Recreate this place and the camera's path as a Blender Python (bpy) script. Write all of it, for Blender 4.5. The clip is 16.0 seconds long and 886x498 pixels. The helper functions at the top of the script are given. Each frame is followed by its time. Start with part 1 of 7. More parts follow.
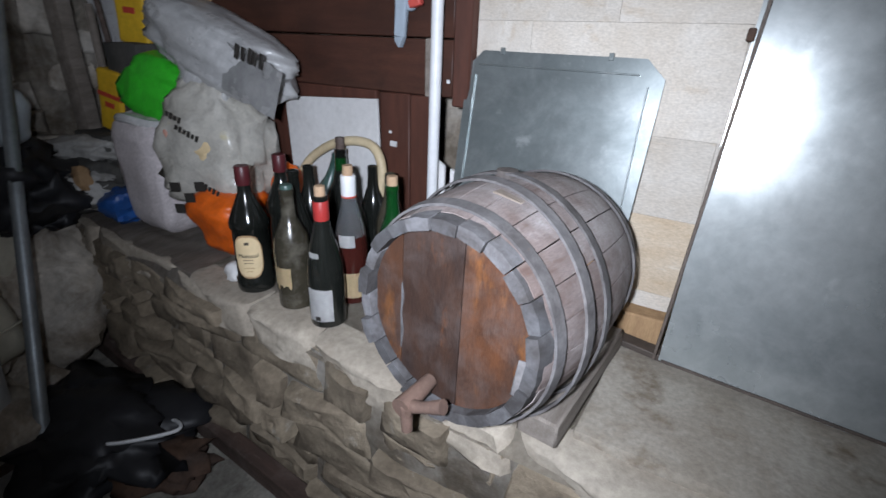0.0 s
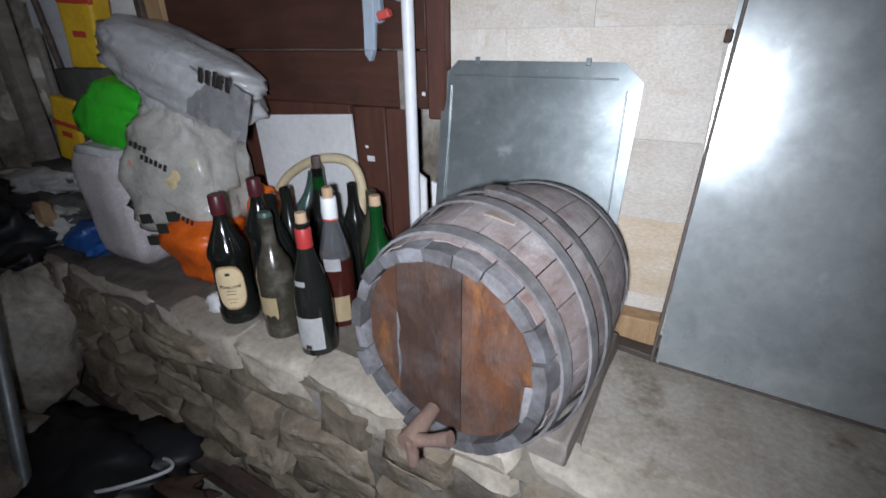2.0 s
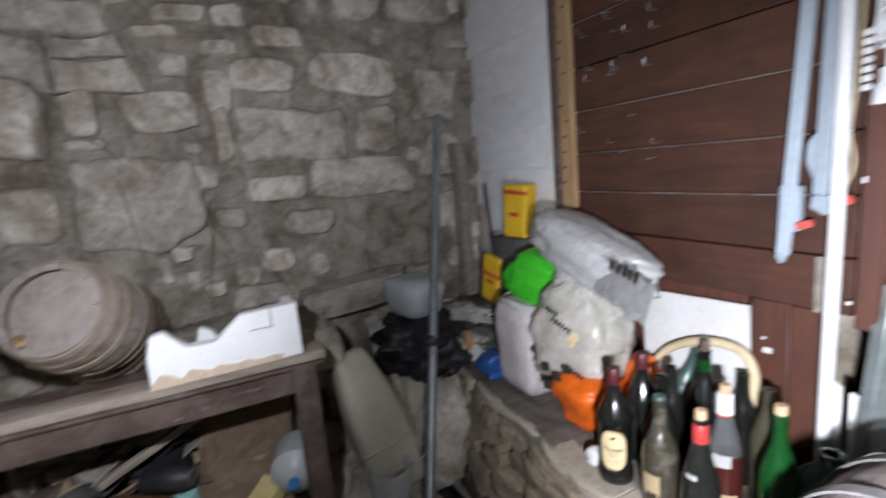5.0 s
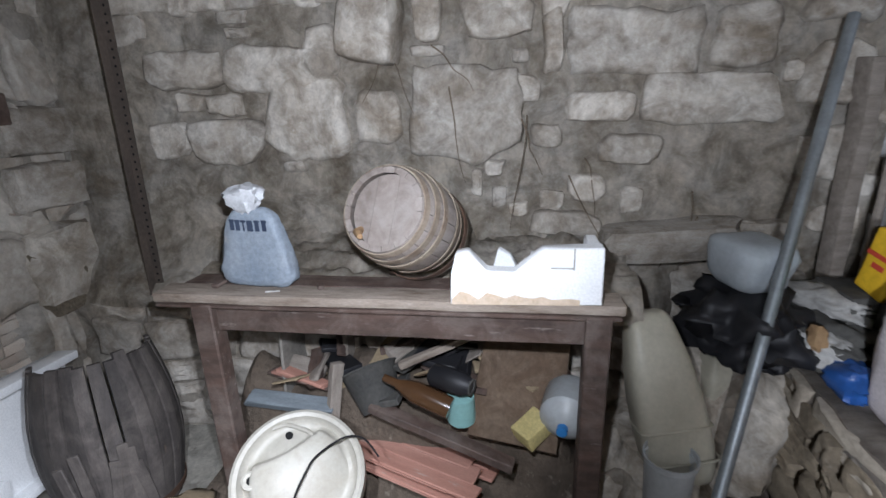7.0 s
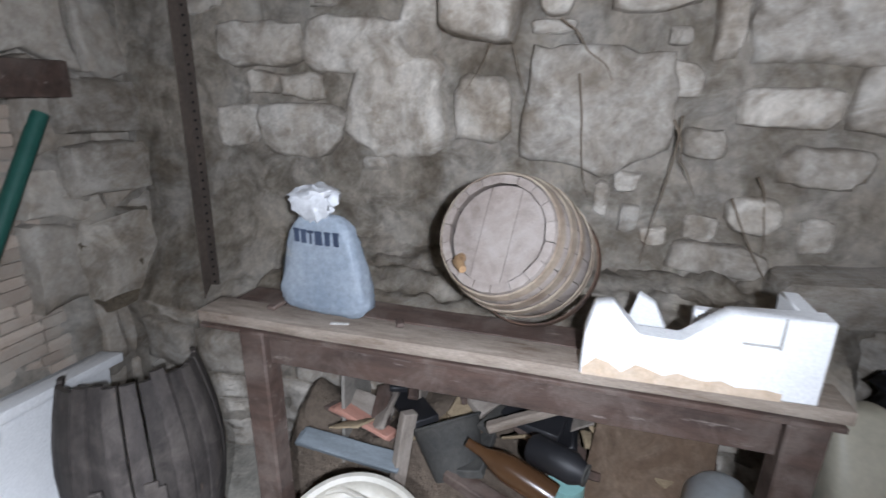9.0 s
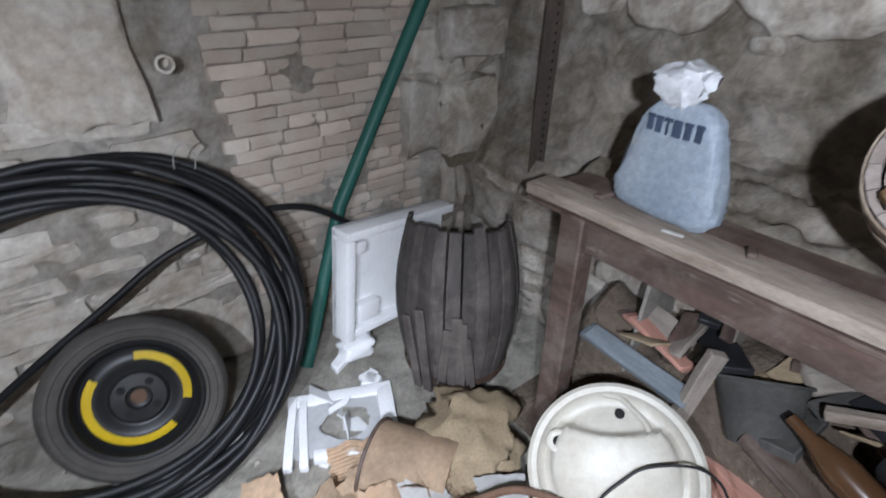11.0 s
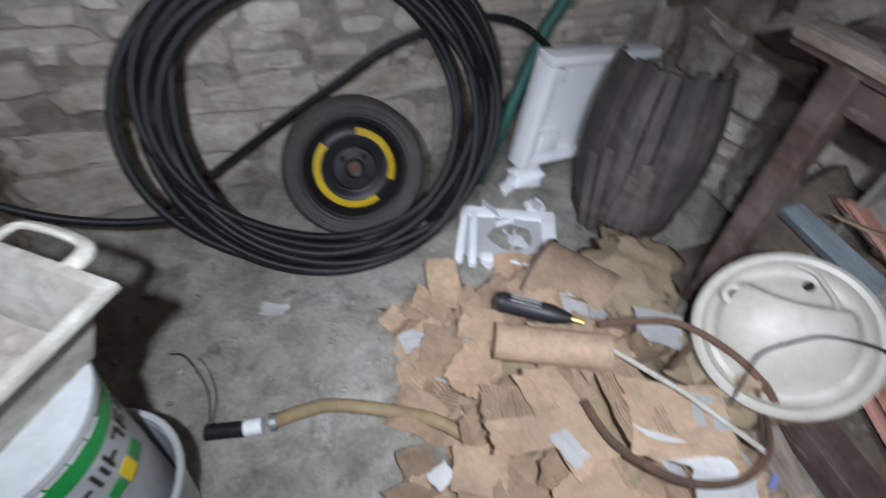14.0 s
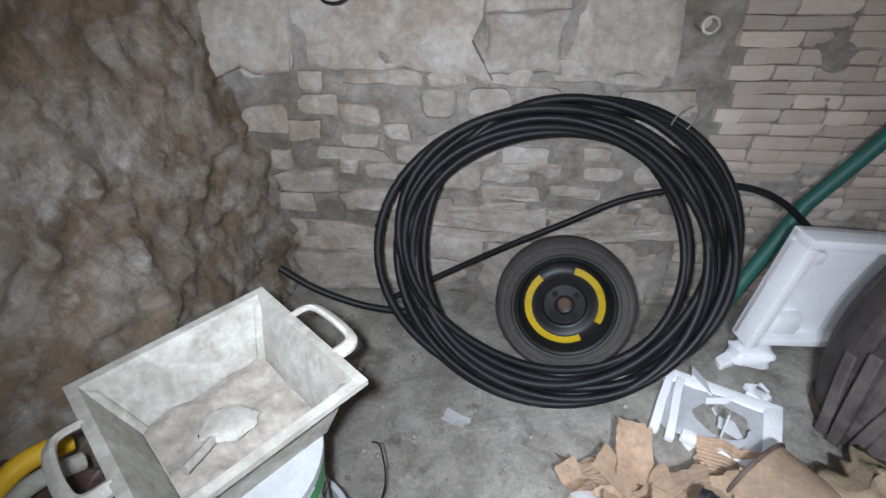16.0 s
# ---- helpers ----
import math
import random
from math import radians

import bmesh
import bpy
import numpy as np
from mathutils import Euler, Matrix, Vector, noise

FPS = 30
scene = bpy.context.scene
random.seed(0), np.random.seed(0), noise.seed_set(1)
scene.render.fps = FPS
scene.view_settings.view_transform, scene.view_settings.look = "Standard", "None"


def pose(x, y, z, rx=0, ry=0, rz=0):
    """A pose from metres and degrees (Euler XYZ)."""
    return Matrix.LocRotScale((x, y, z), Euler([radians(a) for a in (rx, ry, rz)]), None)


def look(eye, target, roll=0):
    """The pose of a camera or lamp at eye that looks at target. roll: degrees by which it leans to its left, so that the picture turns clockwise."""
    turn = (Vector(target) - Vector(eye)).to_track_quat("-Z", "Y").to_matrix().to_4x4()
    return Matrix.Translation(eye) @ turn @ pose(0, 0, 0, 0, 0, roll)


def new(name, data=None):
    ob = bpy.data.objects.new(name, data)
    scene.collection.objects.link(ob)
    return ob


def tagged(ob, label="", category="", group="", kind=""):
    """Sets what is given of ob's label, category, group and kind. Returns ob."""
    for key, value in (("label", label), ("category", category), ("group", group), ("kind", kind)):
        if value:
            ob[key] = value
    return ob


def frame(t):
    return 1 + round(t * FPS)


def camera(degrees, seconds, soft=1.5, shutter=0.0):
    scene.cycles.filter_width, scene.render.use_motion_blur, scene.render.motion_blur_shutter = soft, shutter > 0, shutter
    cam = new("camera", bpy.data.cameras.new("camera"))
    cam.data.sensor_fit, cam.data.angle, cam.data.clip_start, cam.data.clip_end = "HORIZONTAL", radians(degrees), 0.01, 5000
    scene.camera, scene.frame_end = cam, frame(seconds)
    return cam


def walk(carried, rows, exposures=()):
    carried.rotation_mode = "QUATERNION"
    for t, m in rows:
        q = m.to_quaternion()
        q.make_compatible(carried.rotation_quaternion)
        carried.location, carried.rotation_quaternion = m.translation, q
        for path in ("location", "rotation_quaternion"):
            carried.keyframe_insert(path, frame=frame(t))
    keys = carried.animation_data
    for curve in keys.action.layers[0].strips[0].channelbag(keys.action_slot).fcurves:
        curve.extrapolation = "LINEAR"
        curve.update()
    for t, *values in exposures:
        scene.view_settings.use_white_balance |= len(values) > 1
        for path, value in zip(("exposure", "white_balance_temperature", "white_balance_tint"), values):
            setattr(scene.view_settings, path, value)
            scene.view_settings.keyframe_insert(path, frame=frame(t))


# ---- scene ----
cam = camera(85.0, 16.0, shutter=0.5)
PATH = [
    (0, (0.092, 0.109, 1.139), (-0.85, 1.675, 0.328), 1.9),
    (0.5, (0.075, 0.137, 1.148), (-0.793, 1.734, 0.314), -0.4),
    (1, (0.06, 0.127, 1.152), (-0.779, 1.732, 0.305), -0.5),
    (1.5, (0.052, 0.12, 1.16), (-0.782, 1.724, 0.305), -0.6),
    (2, (0.054, 0.131, 1.174), (-0.805, 1.733, 0.342), -1.3),
    (2.5, (0.058, 0.114, 1.232), (-0.954, 1.7, 0.551), -3.7),
    (3, (0.06, 0.085, 1.334), (-1.157, 1.611, 0.897), -5.7),
    (3.5, (0.046, 0.039, 1.416), (-1.336, 1.459, 1.143), -5.8),
    (4, (0.034, -0.009, 1.425), (-1.434, 1.328, 1.184), -4.9),
    (4.5, (0.032, -0.04, 1.431), (-1.547, 1.166, 1.203), -5.4),
    (5, (0.027, -0.067, 1.403), (-1.766, 0.752, 1.062), -5.1),
    (5.2, (-0.005, -0.081, 1.382), (-1.865, 0.545, 1.0), -4.9),
    (7.3, (-0.292, -0.154, 1.428), (-2.171, -0.47, 0.819), -1.5),
    (7.5, (-0.354, -0.19, 1.425), (-2.237, -0.498, 0.824), -0.9),
    (8, (-0.445, -0.262, 1.435), (-2.327, -0.575, 0.835), -0.6),
    (8.2, (-0.474, -0.277, 1.427), (-2.357, -0.599, 0.836), -0.7),
    (10.3, (-0.613, -0.418, 1.372), (-1.998, -1.572, 0.505), 1.2),
    (10.5, (-0.608, -0.429, 1.367), (-1.885, -1.671, 0.458), 0.2),
    (11, (-0.585, -0.446, 1.35), (-1.629, -1.818, 0.336), 0.0),
    (11.5, (-0.576, -0.454, 1.292), (-1.484, -1.697, 0.016), 2.9),
    (12, (-0.54, -0.45, 1.212), (-1.265, -1.419, -0.38), 7.6),
    (12.5, (-0.472, -0.421, 1.192), (-1.176, -1.33, -0.444), 11.6),
    (13, (-0.432, -0.414, 1.197), (-1.136, -1.322, -0.44), 11.4),
    (13.5, (-0.402, -0.418, 1.221), (-1.058, -1.391, -0.398), 8.3),
    (13.7, (-0.367, -0.431, 1.259), (-0.976, -1.501, -0.317), 5.4),
    (14, (-0.31, -0.44, 1.293), (-0.804, -1.71, -0.171), 3.1),
    (14.5, (-0.184, -0.443, 1.342), (-0.438, -1.953, 0.056), 2.9),
    (15, (-0.146, -0.439, 1.364), (-0.252, -2.064, 0.202), 2.1),
    (15.5, (-0.187, -0.468, 1.38), (-0.14, -2.104, 0.231), -0.2),
    (16, (-0.221, -0.467, 1.382), (-0.035, -2.103, 0.245), -1.0),
]
EXPOSURES = [(0, 0.05, 6500, 10), (1.0, 0.05, 6500, 10), (2.0, 0.0, 6550, 10), (3.0, 0.1, 6900, 13), (3.5, 0.4, 7150, 15), (4.5, 0.75, 7200, 15), (5.0, 1.2, 6900, 12),
             (7.5, 1.8, 6550, 10), (8.2, 1.85, 6550, 10), (10.5, 1.85, 6500, 10), (12.0, 1.35, 6500, 10), (13.5, 1.3, 6500, 10), (14.5, 1.5, 6500, 10), (16.0, 1.7, 6500, 10)]
walk(cam, [(t, look(eye, target, roll)) for t, eye, target, roll in PATH], EXPOSURES)

# ---- light: the carried torch, where it stood by the ledge and by the table ----
def spot(name, eye, target, watts, degrees, blend, size):
    lamp = bpy.data.lights.new(name, "SPOT")
    lamp.energy, lamp.spot_size, lamp.spot_blend, lamp.shadow_soft_size = watts, radians(degrees), blend, size
    lamp.color = (0.92, 1.0, 1.16)
    ob = new(name, lamp)
    ob.matrix_world = look(eye, target)
    return ob


spot("torch_by_ledge", (0.05, 0.04, 1.17), (-0.42, 1.02, 0.78), 68, 104, 1.0, 0.02)
spot("torch_by_corner", (0.04, -0.06, 1.47), (-1.75, 1.0, 2.0), 30, 78, 1.0, 0.02)
spot("torch_by_table", (-0.41, -0.2, 1.46), (-2.1, -0.95, 1.05), 32, 122, 1.0, 0.02)
spot("torch_over_pile", (-0.42, -0.42, 1.28), (-0.86, -0.88, 0.1), 34, 84, 1.0, 0.02)
spot("torch_by_coil", (-0.18, -0.45, 1.42), (-0.02, -1.72, 0.6), 38, 104, 1.0, 0.02)
world = bpy.data.worlds.new("world")
world.use_nodes = True
world.node_tree.nodes["Background"].inputs[0].default_value = (0.5, 0.5, 0.5, 1)
world.node_tree.nodes["Background"].inputs[1].default_value = 0.002
scene.world = world


# ---- materials ----
def mat(name, a, b, scale=6.0, fine=70.0, rough=0.85, metal=0.0, bump=0.3, dist=0.01, spots=None, vary=0.12,
        stretch=(1, 1, 1), spec=0.4, trans=0.0, coat=0.0, contrast=0.5, spot_scale=9.0, spot_at=0.6, stain=None, grain=1.0):
    m = bpy.data.materials.new(name)
    m.use_nodes = True
    t = m.node_tree
    n, l = t.nodes, t.links
    p = n["Principled BSDF"]
    tc, oi, mp = n.new("ShaderNodeTexCoord"), n.new("ShaderNodeObjectInfo"), n.new("ShaderNodeMapping")
    l.new(tc.outputs["Object"], mp.inputs["Vector"])
    mp.inputs["Scale"].default_value = stretch
    off = n.new("ShaderNodeVectorMath")
    off.operation = "MULTIPLY"
    off.inputs[1].default_value = (37, 19, 53)
    l.new(oi.outputs["Random"], off.inputs[0])
    l.new(off.outputs[0], mp.inputs["Location"])

    def noise_node(s, detail, r=0.6):
        k = n.new("ShaderNodeTexNoise")
        k.inputs["Scale"].default_value, k.inputs["Detail"].default_value, k.inputs["Roughness"].default_value = s, detail, r
        l.new(mp.outputs[0], k.inputs["Vector"])
        return k

    big, small = noise_node(scale, 5), noise_node(fine, 4, 0.7)
    ramp = n.new("ShaderNodeMapRange")
    ramp.inputs["From Min"].default_value, ramp.inputs["From Max"].default_value = 0.5 - contrast * 0.4, 0.5 + contrast * 0.4
    l.new(big.outputs["Fac"], ramp.inputs["Value"])
    mix = n.new("ShaderNodeMix")
    mix.data_type = "RGBA"
    mix.inputs["A"].default_value, mix.inputs["B"].default_value = (*a, 1), (*b, 1)
    l.new(ramp.outputs[0], mix.inputs["Factor"])
    col = mix.outputs["Result"]
    if spots:
        sp = noise_node(spot_scale, 6, 0.65)
        th = n.new("ShaderNodeMapRange")
        th.inputs["From Min"].default_value, th.inputs["From Max"].default_value = spot_at, spot_at + 0.12
        l.new(sp.outputs["Fac"], th.inputs["Value"])
        m2 = n.new("ShaderNodeMix")
        m2.data_type = "RGBA"
        m2.inputs["B"].default_value = (*spots, 1)
        l.new(th.outputs[0], m2.inputs["Factor"])
        l.new(col, m2.inputs["A"])
        col = m2.outputs["Result"]
    for colour, size, most in ([stain] if stain and not isinstance(stain, list) else stain or []):
        ge, k = n.new("ShaderNodeNewGeometry"), n.new("ShaderNodeTexNoise")
        k.inputs["Scale"].default_value, k.inputs["Detail"].default_value, k.inputs["Roughness"].default_value = size, 7, 0.68
        k.inputs["Distortion"].default_value = 0.6
        l.new(ge.outputs["Position"], k.inputs["Vector"])
        th = n.new("ShaderNodeMapRange")
        th.inputs["From Min"].default_value, th.inputs["From Max"].default_value = 0.44, 0.64
        th.inputs["To Max"].default_value = most
        l.new(k.outputs["Fac"], th.inputs["Value"])
        m3 = n.new("ShaderNodeMix")
        m3.data_type = "RGBA"
        m3.inputs["B"].default_value = (*colour, 1)
        l.new(th.outputs[0], m3.inputs["Factor"])
        l.new(col, m3.inputs["A"])
        col = m3.outputs["Result"]
    val = n.new("ShaderNodeMapRange")
    val.inputs["From Min"].default_value, val.inputs["From Max"].default_value = 0.3, 0.7
    val.inputs["To Min"].default_value, val.inputs["To Max"].default_value = 1 - 0.2 * grain * min(1, 0.3 + 2 * bump), 1 + 0.18 * grain * min(1, 0.3 + 2 * bump)
    l.new(small.outputs["Fac"], val.inputs["Value"])
    rnd = n.new("ShaderNodeMath")
    rnd.operation = "MULTIPLY_ADD"
    rnd.inputs[1].default_value, rnd.inputs[2].default_value = 2 * vary, 1 - vary
    l.new(oi.outputs["Random"], rnd.inputs[0])
    mul = n.new("ShaderNodeMath")
    mul.operation = "MULTIPLY"
    l.new(val.outputs[0], mul.inputs[0])
    l.new(rnd.outputs[0], mul.inputs[1])
    hsv = n.new("ShaderNodeHueSaturation")
    l.new(mul.outputs[0], hsv.inputs["Value"])
    l.new(col, hsv.inputs["Color"])
    l.new(hsv.outputs[0], p.inputs["Base Color"])
    rr = n.new("ShaderNodeMapRange")
    rr.inputs["To Min"].default_value, rr.inputs["To Max"].default_value = max(rough - 0.15, 0.03), min(rough + 0.12, 1)
    l.new(big.outputs["Fac"], rr.inputs["Value"])
    l.new(rr.outputs[0], p.inputs["Roughness"])
    if bump:
        add = n.new("ShaderNodeMath")
        add.operation = "MULTIPLY_ADD"
        add.inputs[1].default_value = 0.4
        l.new(small.outputs["Fac"], add.inputs[0])
        l.new(big.outputs["Fac"], add.inputs[2])
        bp = n.new("ShaderNodeBump")
        bp.inputs["Strength"].default_value, bp.inputs["Distance"].default_value = bump, dist
        l.new(add.outputs[0], bp.inputs["Height"])
        l.new(bp.outputs[0], p.inputs["Normal"])
    p.inputs["Metallic"].default_value = metal
    p.inputs["Specular IOR Level"].default_value = spec
    p.inputs["Transmission Weight"].default_value = trans
    p.inputs["Coat Weight"].default_value = coat
    return m


M = {}
WALL_STAINS = [((0.15, 0.112, 0.073), 2.4, 0.7), ((0.62, 0.59, 0.54), 4.5, 0.6), ((0.12, 0.09, 0.06), 8, 0.6)]   # earth, lime and damp that run over stones and mortar alike
M["stone"] = mat("pale_rubble_stone", (0.53, 0.495, 0.445), (0.4, 0.35, 0.29), 5, 34, 0.9, bump=0.9, dist=0.012, spots=(0.24, 0.19, 0.14), spot_scale=8, spot_at=0.6, vary=0.16, contrast=0.45, stain=WALL_STAINS)
LIME_STAINS = [((0.24, 0.185, 0.13), 2.6, 0.65), ((0.62, 0.59, 0.545), 5, 0.6), ((0.19, 0.15, 0.105), 9, 0.5)]
M["pale_stone"] = mat("limewashed_grey_stone", (0.42, 0.39, 0.345), (0.34, 0.3, 0.255), 6, 34, 0.92, bump=0.9, dist=0.01, spots=(0.24, 0.195, 0.15), spot_scale=8, spot_at=0.64, vary=0.08, stain=[((0.24, 0.185, 0.13), 2.6, 0.6), ((0.46, 0.435, 0.395), 5, 0.6), ((0.19, 0.15, 0.105), 9, 0.45)])
M["rockface"] = mat("lime_streaked_rock_face", (0.4, 0.32, 0.23), (0.24, 0.18, 0.12), 6, 34, 0.95, bump=1.0, dist=0.014, spots=(0.64, 0.61, 0.56), spot_scale=6, spot_at=0.55, stain=[((0.64, 0.61, 0.56), 3.4, 0.8), ((0.2, 0.15, 0.1), 6, 0.65)])
M["mortar"] = mat("earth_mortar", (0.54, 0.475, 0.39), (0.62, 0.56, 0.48), 5, 34, 0.95, bump=0.7, dist=0.012, spots=(0.26, 0.21, 0.155), spot_scale=7, spot_at=0.64, stain=WALL_STAINS)
M["ledge_stone"] = mat("brown_ledge_stone", (0.28, 0.23, 0.165), (0.14, 0.11, 0.078), 9, 55, 0.9, bump=1.0, dist=0.01, spots=(0.4, 0.36, 0.3), spot_scale=12, spot_at=0.62, vary=0.25)
M["ledge_top"] = mat("dusty_ledge_plaster", (0.44, 0.39, 0.32), (0.31, 0.265, 0.21), 5, 60, 0.92, bump=0.6, dist=0.006, spots=(0.2, 0.155, 0.11), spot_scale=6, spot_at=0.62)
M["slab"] = mat("stained_concrete_slab", (0.38, 0.35, 0.3), (0.26, 0.23, 0.185), 5, 90, 0.88, bump=0.35, dist=0.006, spots=(0.14, 0.105, 0.07), spot_scale=6, spot_at=0.56, stain=((0.17, 0.13, 0.09), 6, 0.5))
M["ashlar"] = mat("whitewashed_limestone", (0.65, 0.61, 0.55), (0.55, 0.5, 0.435), 3, 60, 0.9, bump=0.3, dist=0.006, spots=(0.5, 0.42, 0.33), spot_scale=3.2, spot_at=0.58, vary=0.07, stain=((0.5, 0.43, 0.345), 4, 0.5))
M["ashlar_bare"] = mat("bare_ochre_limestone", (0.5, 0.39, 0.27), (0.58, 0.49, 0.38), 5, 60, 0.9, bump=0.3, dist=0.006, spots=(0.66, 0.62, 0.55), spot_scale=5, vary=0.06)
M["joint"] = mat("lime_joint", (0.66, 0.63, 0.58), (0.56, 0.52, 0.46), 6, 60, 0.95, bump=0.4)
M["brick"] = mat("thin_old_brick", (0.5, 0.425, 0.36), (0.42, 0.33, 0.265), 8, 70, 0.9, bump=0.7, dist=0.005, spots=(0.58, 0.54, 0.48), spot_scale=12, vary=0.22, stain=((0.52, 0.48, 0.42), 5, 0.75))
M["ashlar_white"] = mat("bluish_whitewash", (0.7, 0.715, 0.74), (0.6, 0.6, 0.605), 4, 60, 0.85, bump=0.35, dist=0.006, spots=(0.48, 0.43, 0.37), spot_scale=5, spot_at=0.62, vary=0.04)
M["plaster"] = mat("crumbling_lime_plaster", (0.7, 0.655, 0.585), (0.6, 0.545, 0.47), 5, 40, 0.92, bump=0.7, dist=0.01, spots=(0.38, 0.32, 0.25), spot_scale=8, spot_at=0.64, stain=LIME_STAINS)
M["earth"] = mat("dark_rubbish_earth", (0.13, 0.1, 0.075), (0.075, 0.058, 0.044), 9, 40, 0.95, bump=1.0, dist=0.03, spots=(0.28, 0.24, 0.19), spot_scale=12, spot_at=0.62)
M["floor"] = mat("worn_cement_floor", (0.56, 0.535, 0.48), (0.42, 0.395, 0.345), 6, 75, 0.88, bump=0.9, dist=0.003, spots=(0.25, 0.225, 0.195), spot_scale=13, spot_at=0.6, contrast=0.4, stain=((0.22, 0.2, 0.17), 7, 0.7))
M["ceiling"] = mat("sooty_ceiling", (0.16, 0.13, 0.1), (0.1, 0.08, 0.06), 3, 40, 0.95, bump=0.6)
M["door_wood"] = mat("dark_red_brown_boards", (0.08, 0.033, 0.022), (0.046, 0.02, 0.014), 4, 80, 0.5, bump=0.3, dist=0.004, stretch=(1, 8, 8), spots=(0.13, 0.068, 0.047), spot_scale=14, spot_at=0.68, vary=0.2, stain=((0.03, 0.016, 0.012), 5, 0.6))
M["door_wood_v"] = mat("dark_red_brown_uprights", (0.11, 0.042, 0.028), (0.065, 0.026, 0.018), 5, 80, 0.55, bump=0.3, dist=0.004, stretch=(8, 8, 1), spots=(0.3, 0.25, 0.2), spot_scale=22, spot_at=0.74)
M["raw_wood"] = mat("raw_timber", (0.42, 0.27, 0.14), (0.28, 0.17, 0.09), 6, 80, 0.8, bump=0.4, stretch=(8, 8, 1), dist=0.004)
M["old_wood"] = mat("dusty_brown_timber", (0.105, 0.066, 0.052), (0.05, 0.034, 0.028), 5, 80, 0.72, bump=0.4, dist=0.005, stretch=(6, 1, 6), spots=(0.33, 0.29, 0.26), spot_scale=7, spot_at=0.63, stain=((0.19, 0.155, 0.135), 8, 0.5))
M["dusty_top"] = mat("dust_covered_timber", (0.33, 0.28, 0.235), (0.17, 0.13, 0.1), 8, 80, 0.9, bump=0.4, dist=0.005, stretch=(5, 1, 5), spots=(0.13, 0.09, 0.065), spot_scale=8)
M["grey_wood"] = mat("weathered_grey_timber", (0.3, 0.265, 0.23), (0.18, 0.15, 0.125), 6, 80, 0.9, bump=0.5, dist=0.005, stretch=(6, 1, 6))
M["stave"] = mat("weathered_barrel_oak", (0.3, 0.25, 0.235), (0.19, 0.145, 0.13), 5, 80, 0.8, bump=0.6, dist=0.005, stretch=(5, 5, 1), spots=(0.11, 0.06, 0.045), spot_scale=5, spot_at=0.6, vary=0.1, stain=[((0.43, 0.4, 0.39), 5, 0.75), ((0.12, 0.075, 0.06), 11, 0.5)])
M["head"] = mat("wine_stained_oak_head", (0.11, 0.045, 0.022), (0.05, 0.027, 0.019), 6, 80, 0.5, bump=0.5, dist=0.005, stretch=(4, 1.2, 1), spots=(0.2, 0.078, 0.024), spot_scale=4, spot_at=0.56, vary=0.12, stain=[((0.035, 0.022, 0.018), 8, 0.75), ((0.15, 0.12, 0.11), 16, 0.3)])
M["dusty_cask"] = mat("dusty_cask_oak", (0.27, 0.23, 0.205), (0.18, 0.145, 0.125), 6, 80, 0.85, bump=0.4, dist=0.005, stretch=(6, 6, 1), spots=(0.13, 0.09, 0.065), spot_scale=8, spot_at=0.64, vary=0.06, stain=((0.34, 0.305, 0.28), 6, 0.6))
M["head_dark"] = mat("dark_wine_soaked_oak", (0.065, 0.034, 0.023), (0.032, 0.021, 0.018), 6, 80, 0.45, bump=0.5, dist=0.005, stretch=(4, 1.2, 1), spots=(0.17, 0.06, 0.02), spot_scale=4, spot_at=0.6, stain=((0.12, 0.1, 0.094), 14, 0.35))
M["tap_wood"] = mat("worn_tap_wood", (0.2, 0.125, 0.095), (0.11, 0.07, 0.055), 12, 90, 0.8, bump=0.3)
M["chime"] = mat("blue_grey_stave_ends", (0.16, 0.16, 0.168), (0.07, 0.065, 0.064), 12, 90, 0.8, bump=0.6, dist=0.005, vary=0.4, stain=((0.04, 0.033, 0.03), 16, 0.65))
M["hoop"] = mat("dusty_grey_iron_hoop", (0.15, 0.145, 0.147), (0.075, 0.066, 0.063), 8, 70, 0.75, metal=0.2, bump=0.6, dist=0.004, spots=(0.16, 0.095, 0.055), spot_scale=12, spot_at=0.64, stain=((0.27, 0.255, 0.25), 14, 0.45))
M["dusty_hoop"] = mat("dust_caked_iron_hoop", (0.31, 0.26, 0.2), (0.13, 0.09, 0.065), 10, 70, 0.85, bump=0.5, dist=0.004, spots=(0.1, 0.055, 0.035), spot_scale=14, spot_at=0.58)
M["rust"] = mat("rusty_iron", (0.13, 0.07, 0.042), (0.06, 0.042, 0.034), 9, 80, 0.85, metal=0.2, bump=0.5, dist=0.004)
M["dark_stave"] = mat("dark_keg_oak", (0.08, 0.069, 0.064), (0.042, 0.036, 0.034), 6, 80, 0.75, bump=0.5, dist=0.005, stretch=(6, 6, 1), spots=(0.2, 0.14, 0.095), spot_scale=7, spot_at=0.64, vary=0.3, stain=((0.15, 0.13, 0.115), 9, 0.5))
M["zinc"] = mat("galvanised_sheet", (0.5, 0.53, 0.525), (0.4, 0.43, 0.425), 5, 45, 0.26, metal=0.55, bump=0.03, dist=0.003, spots=(0.62, 0.65, 0.64), spot_scale=9, contrast=0.6, stain=[((0.3, 0.33, 0.325), 5, 0.55), ((0.6, 0.62, 0.61), 14, 0.35)])
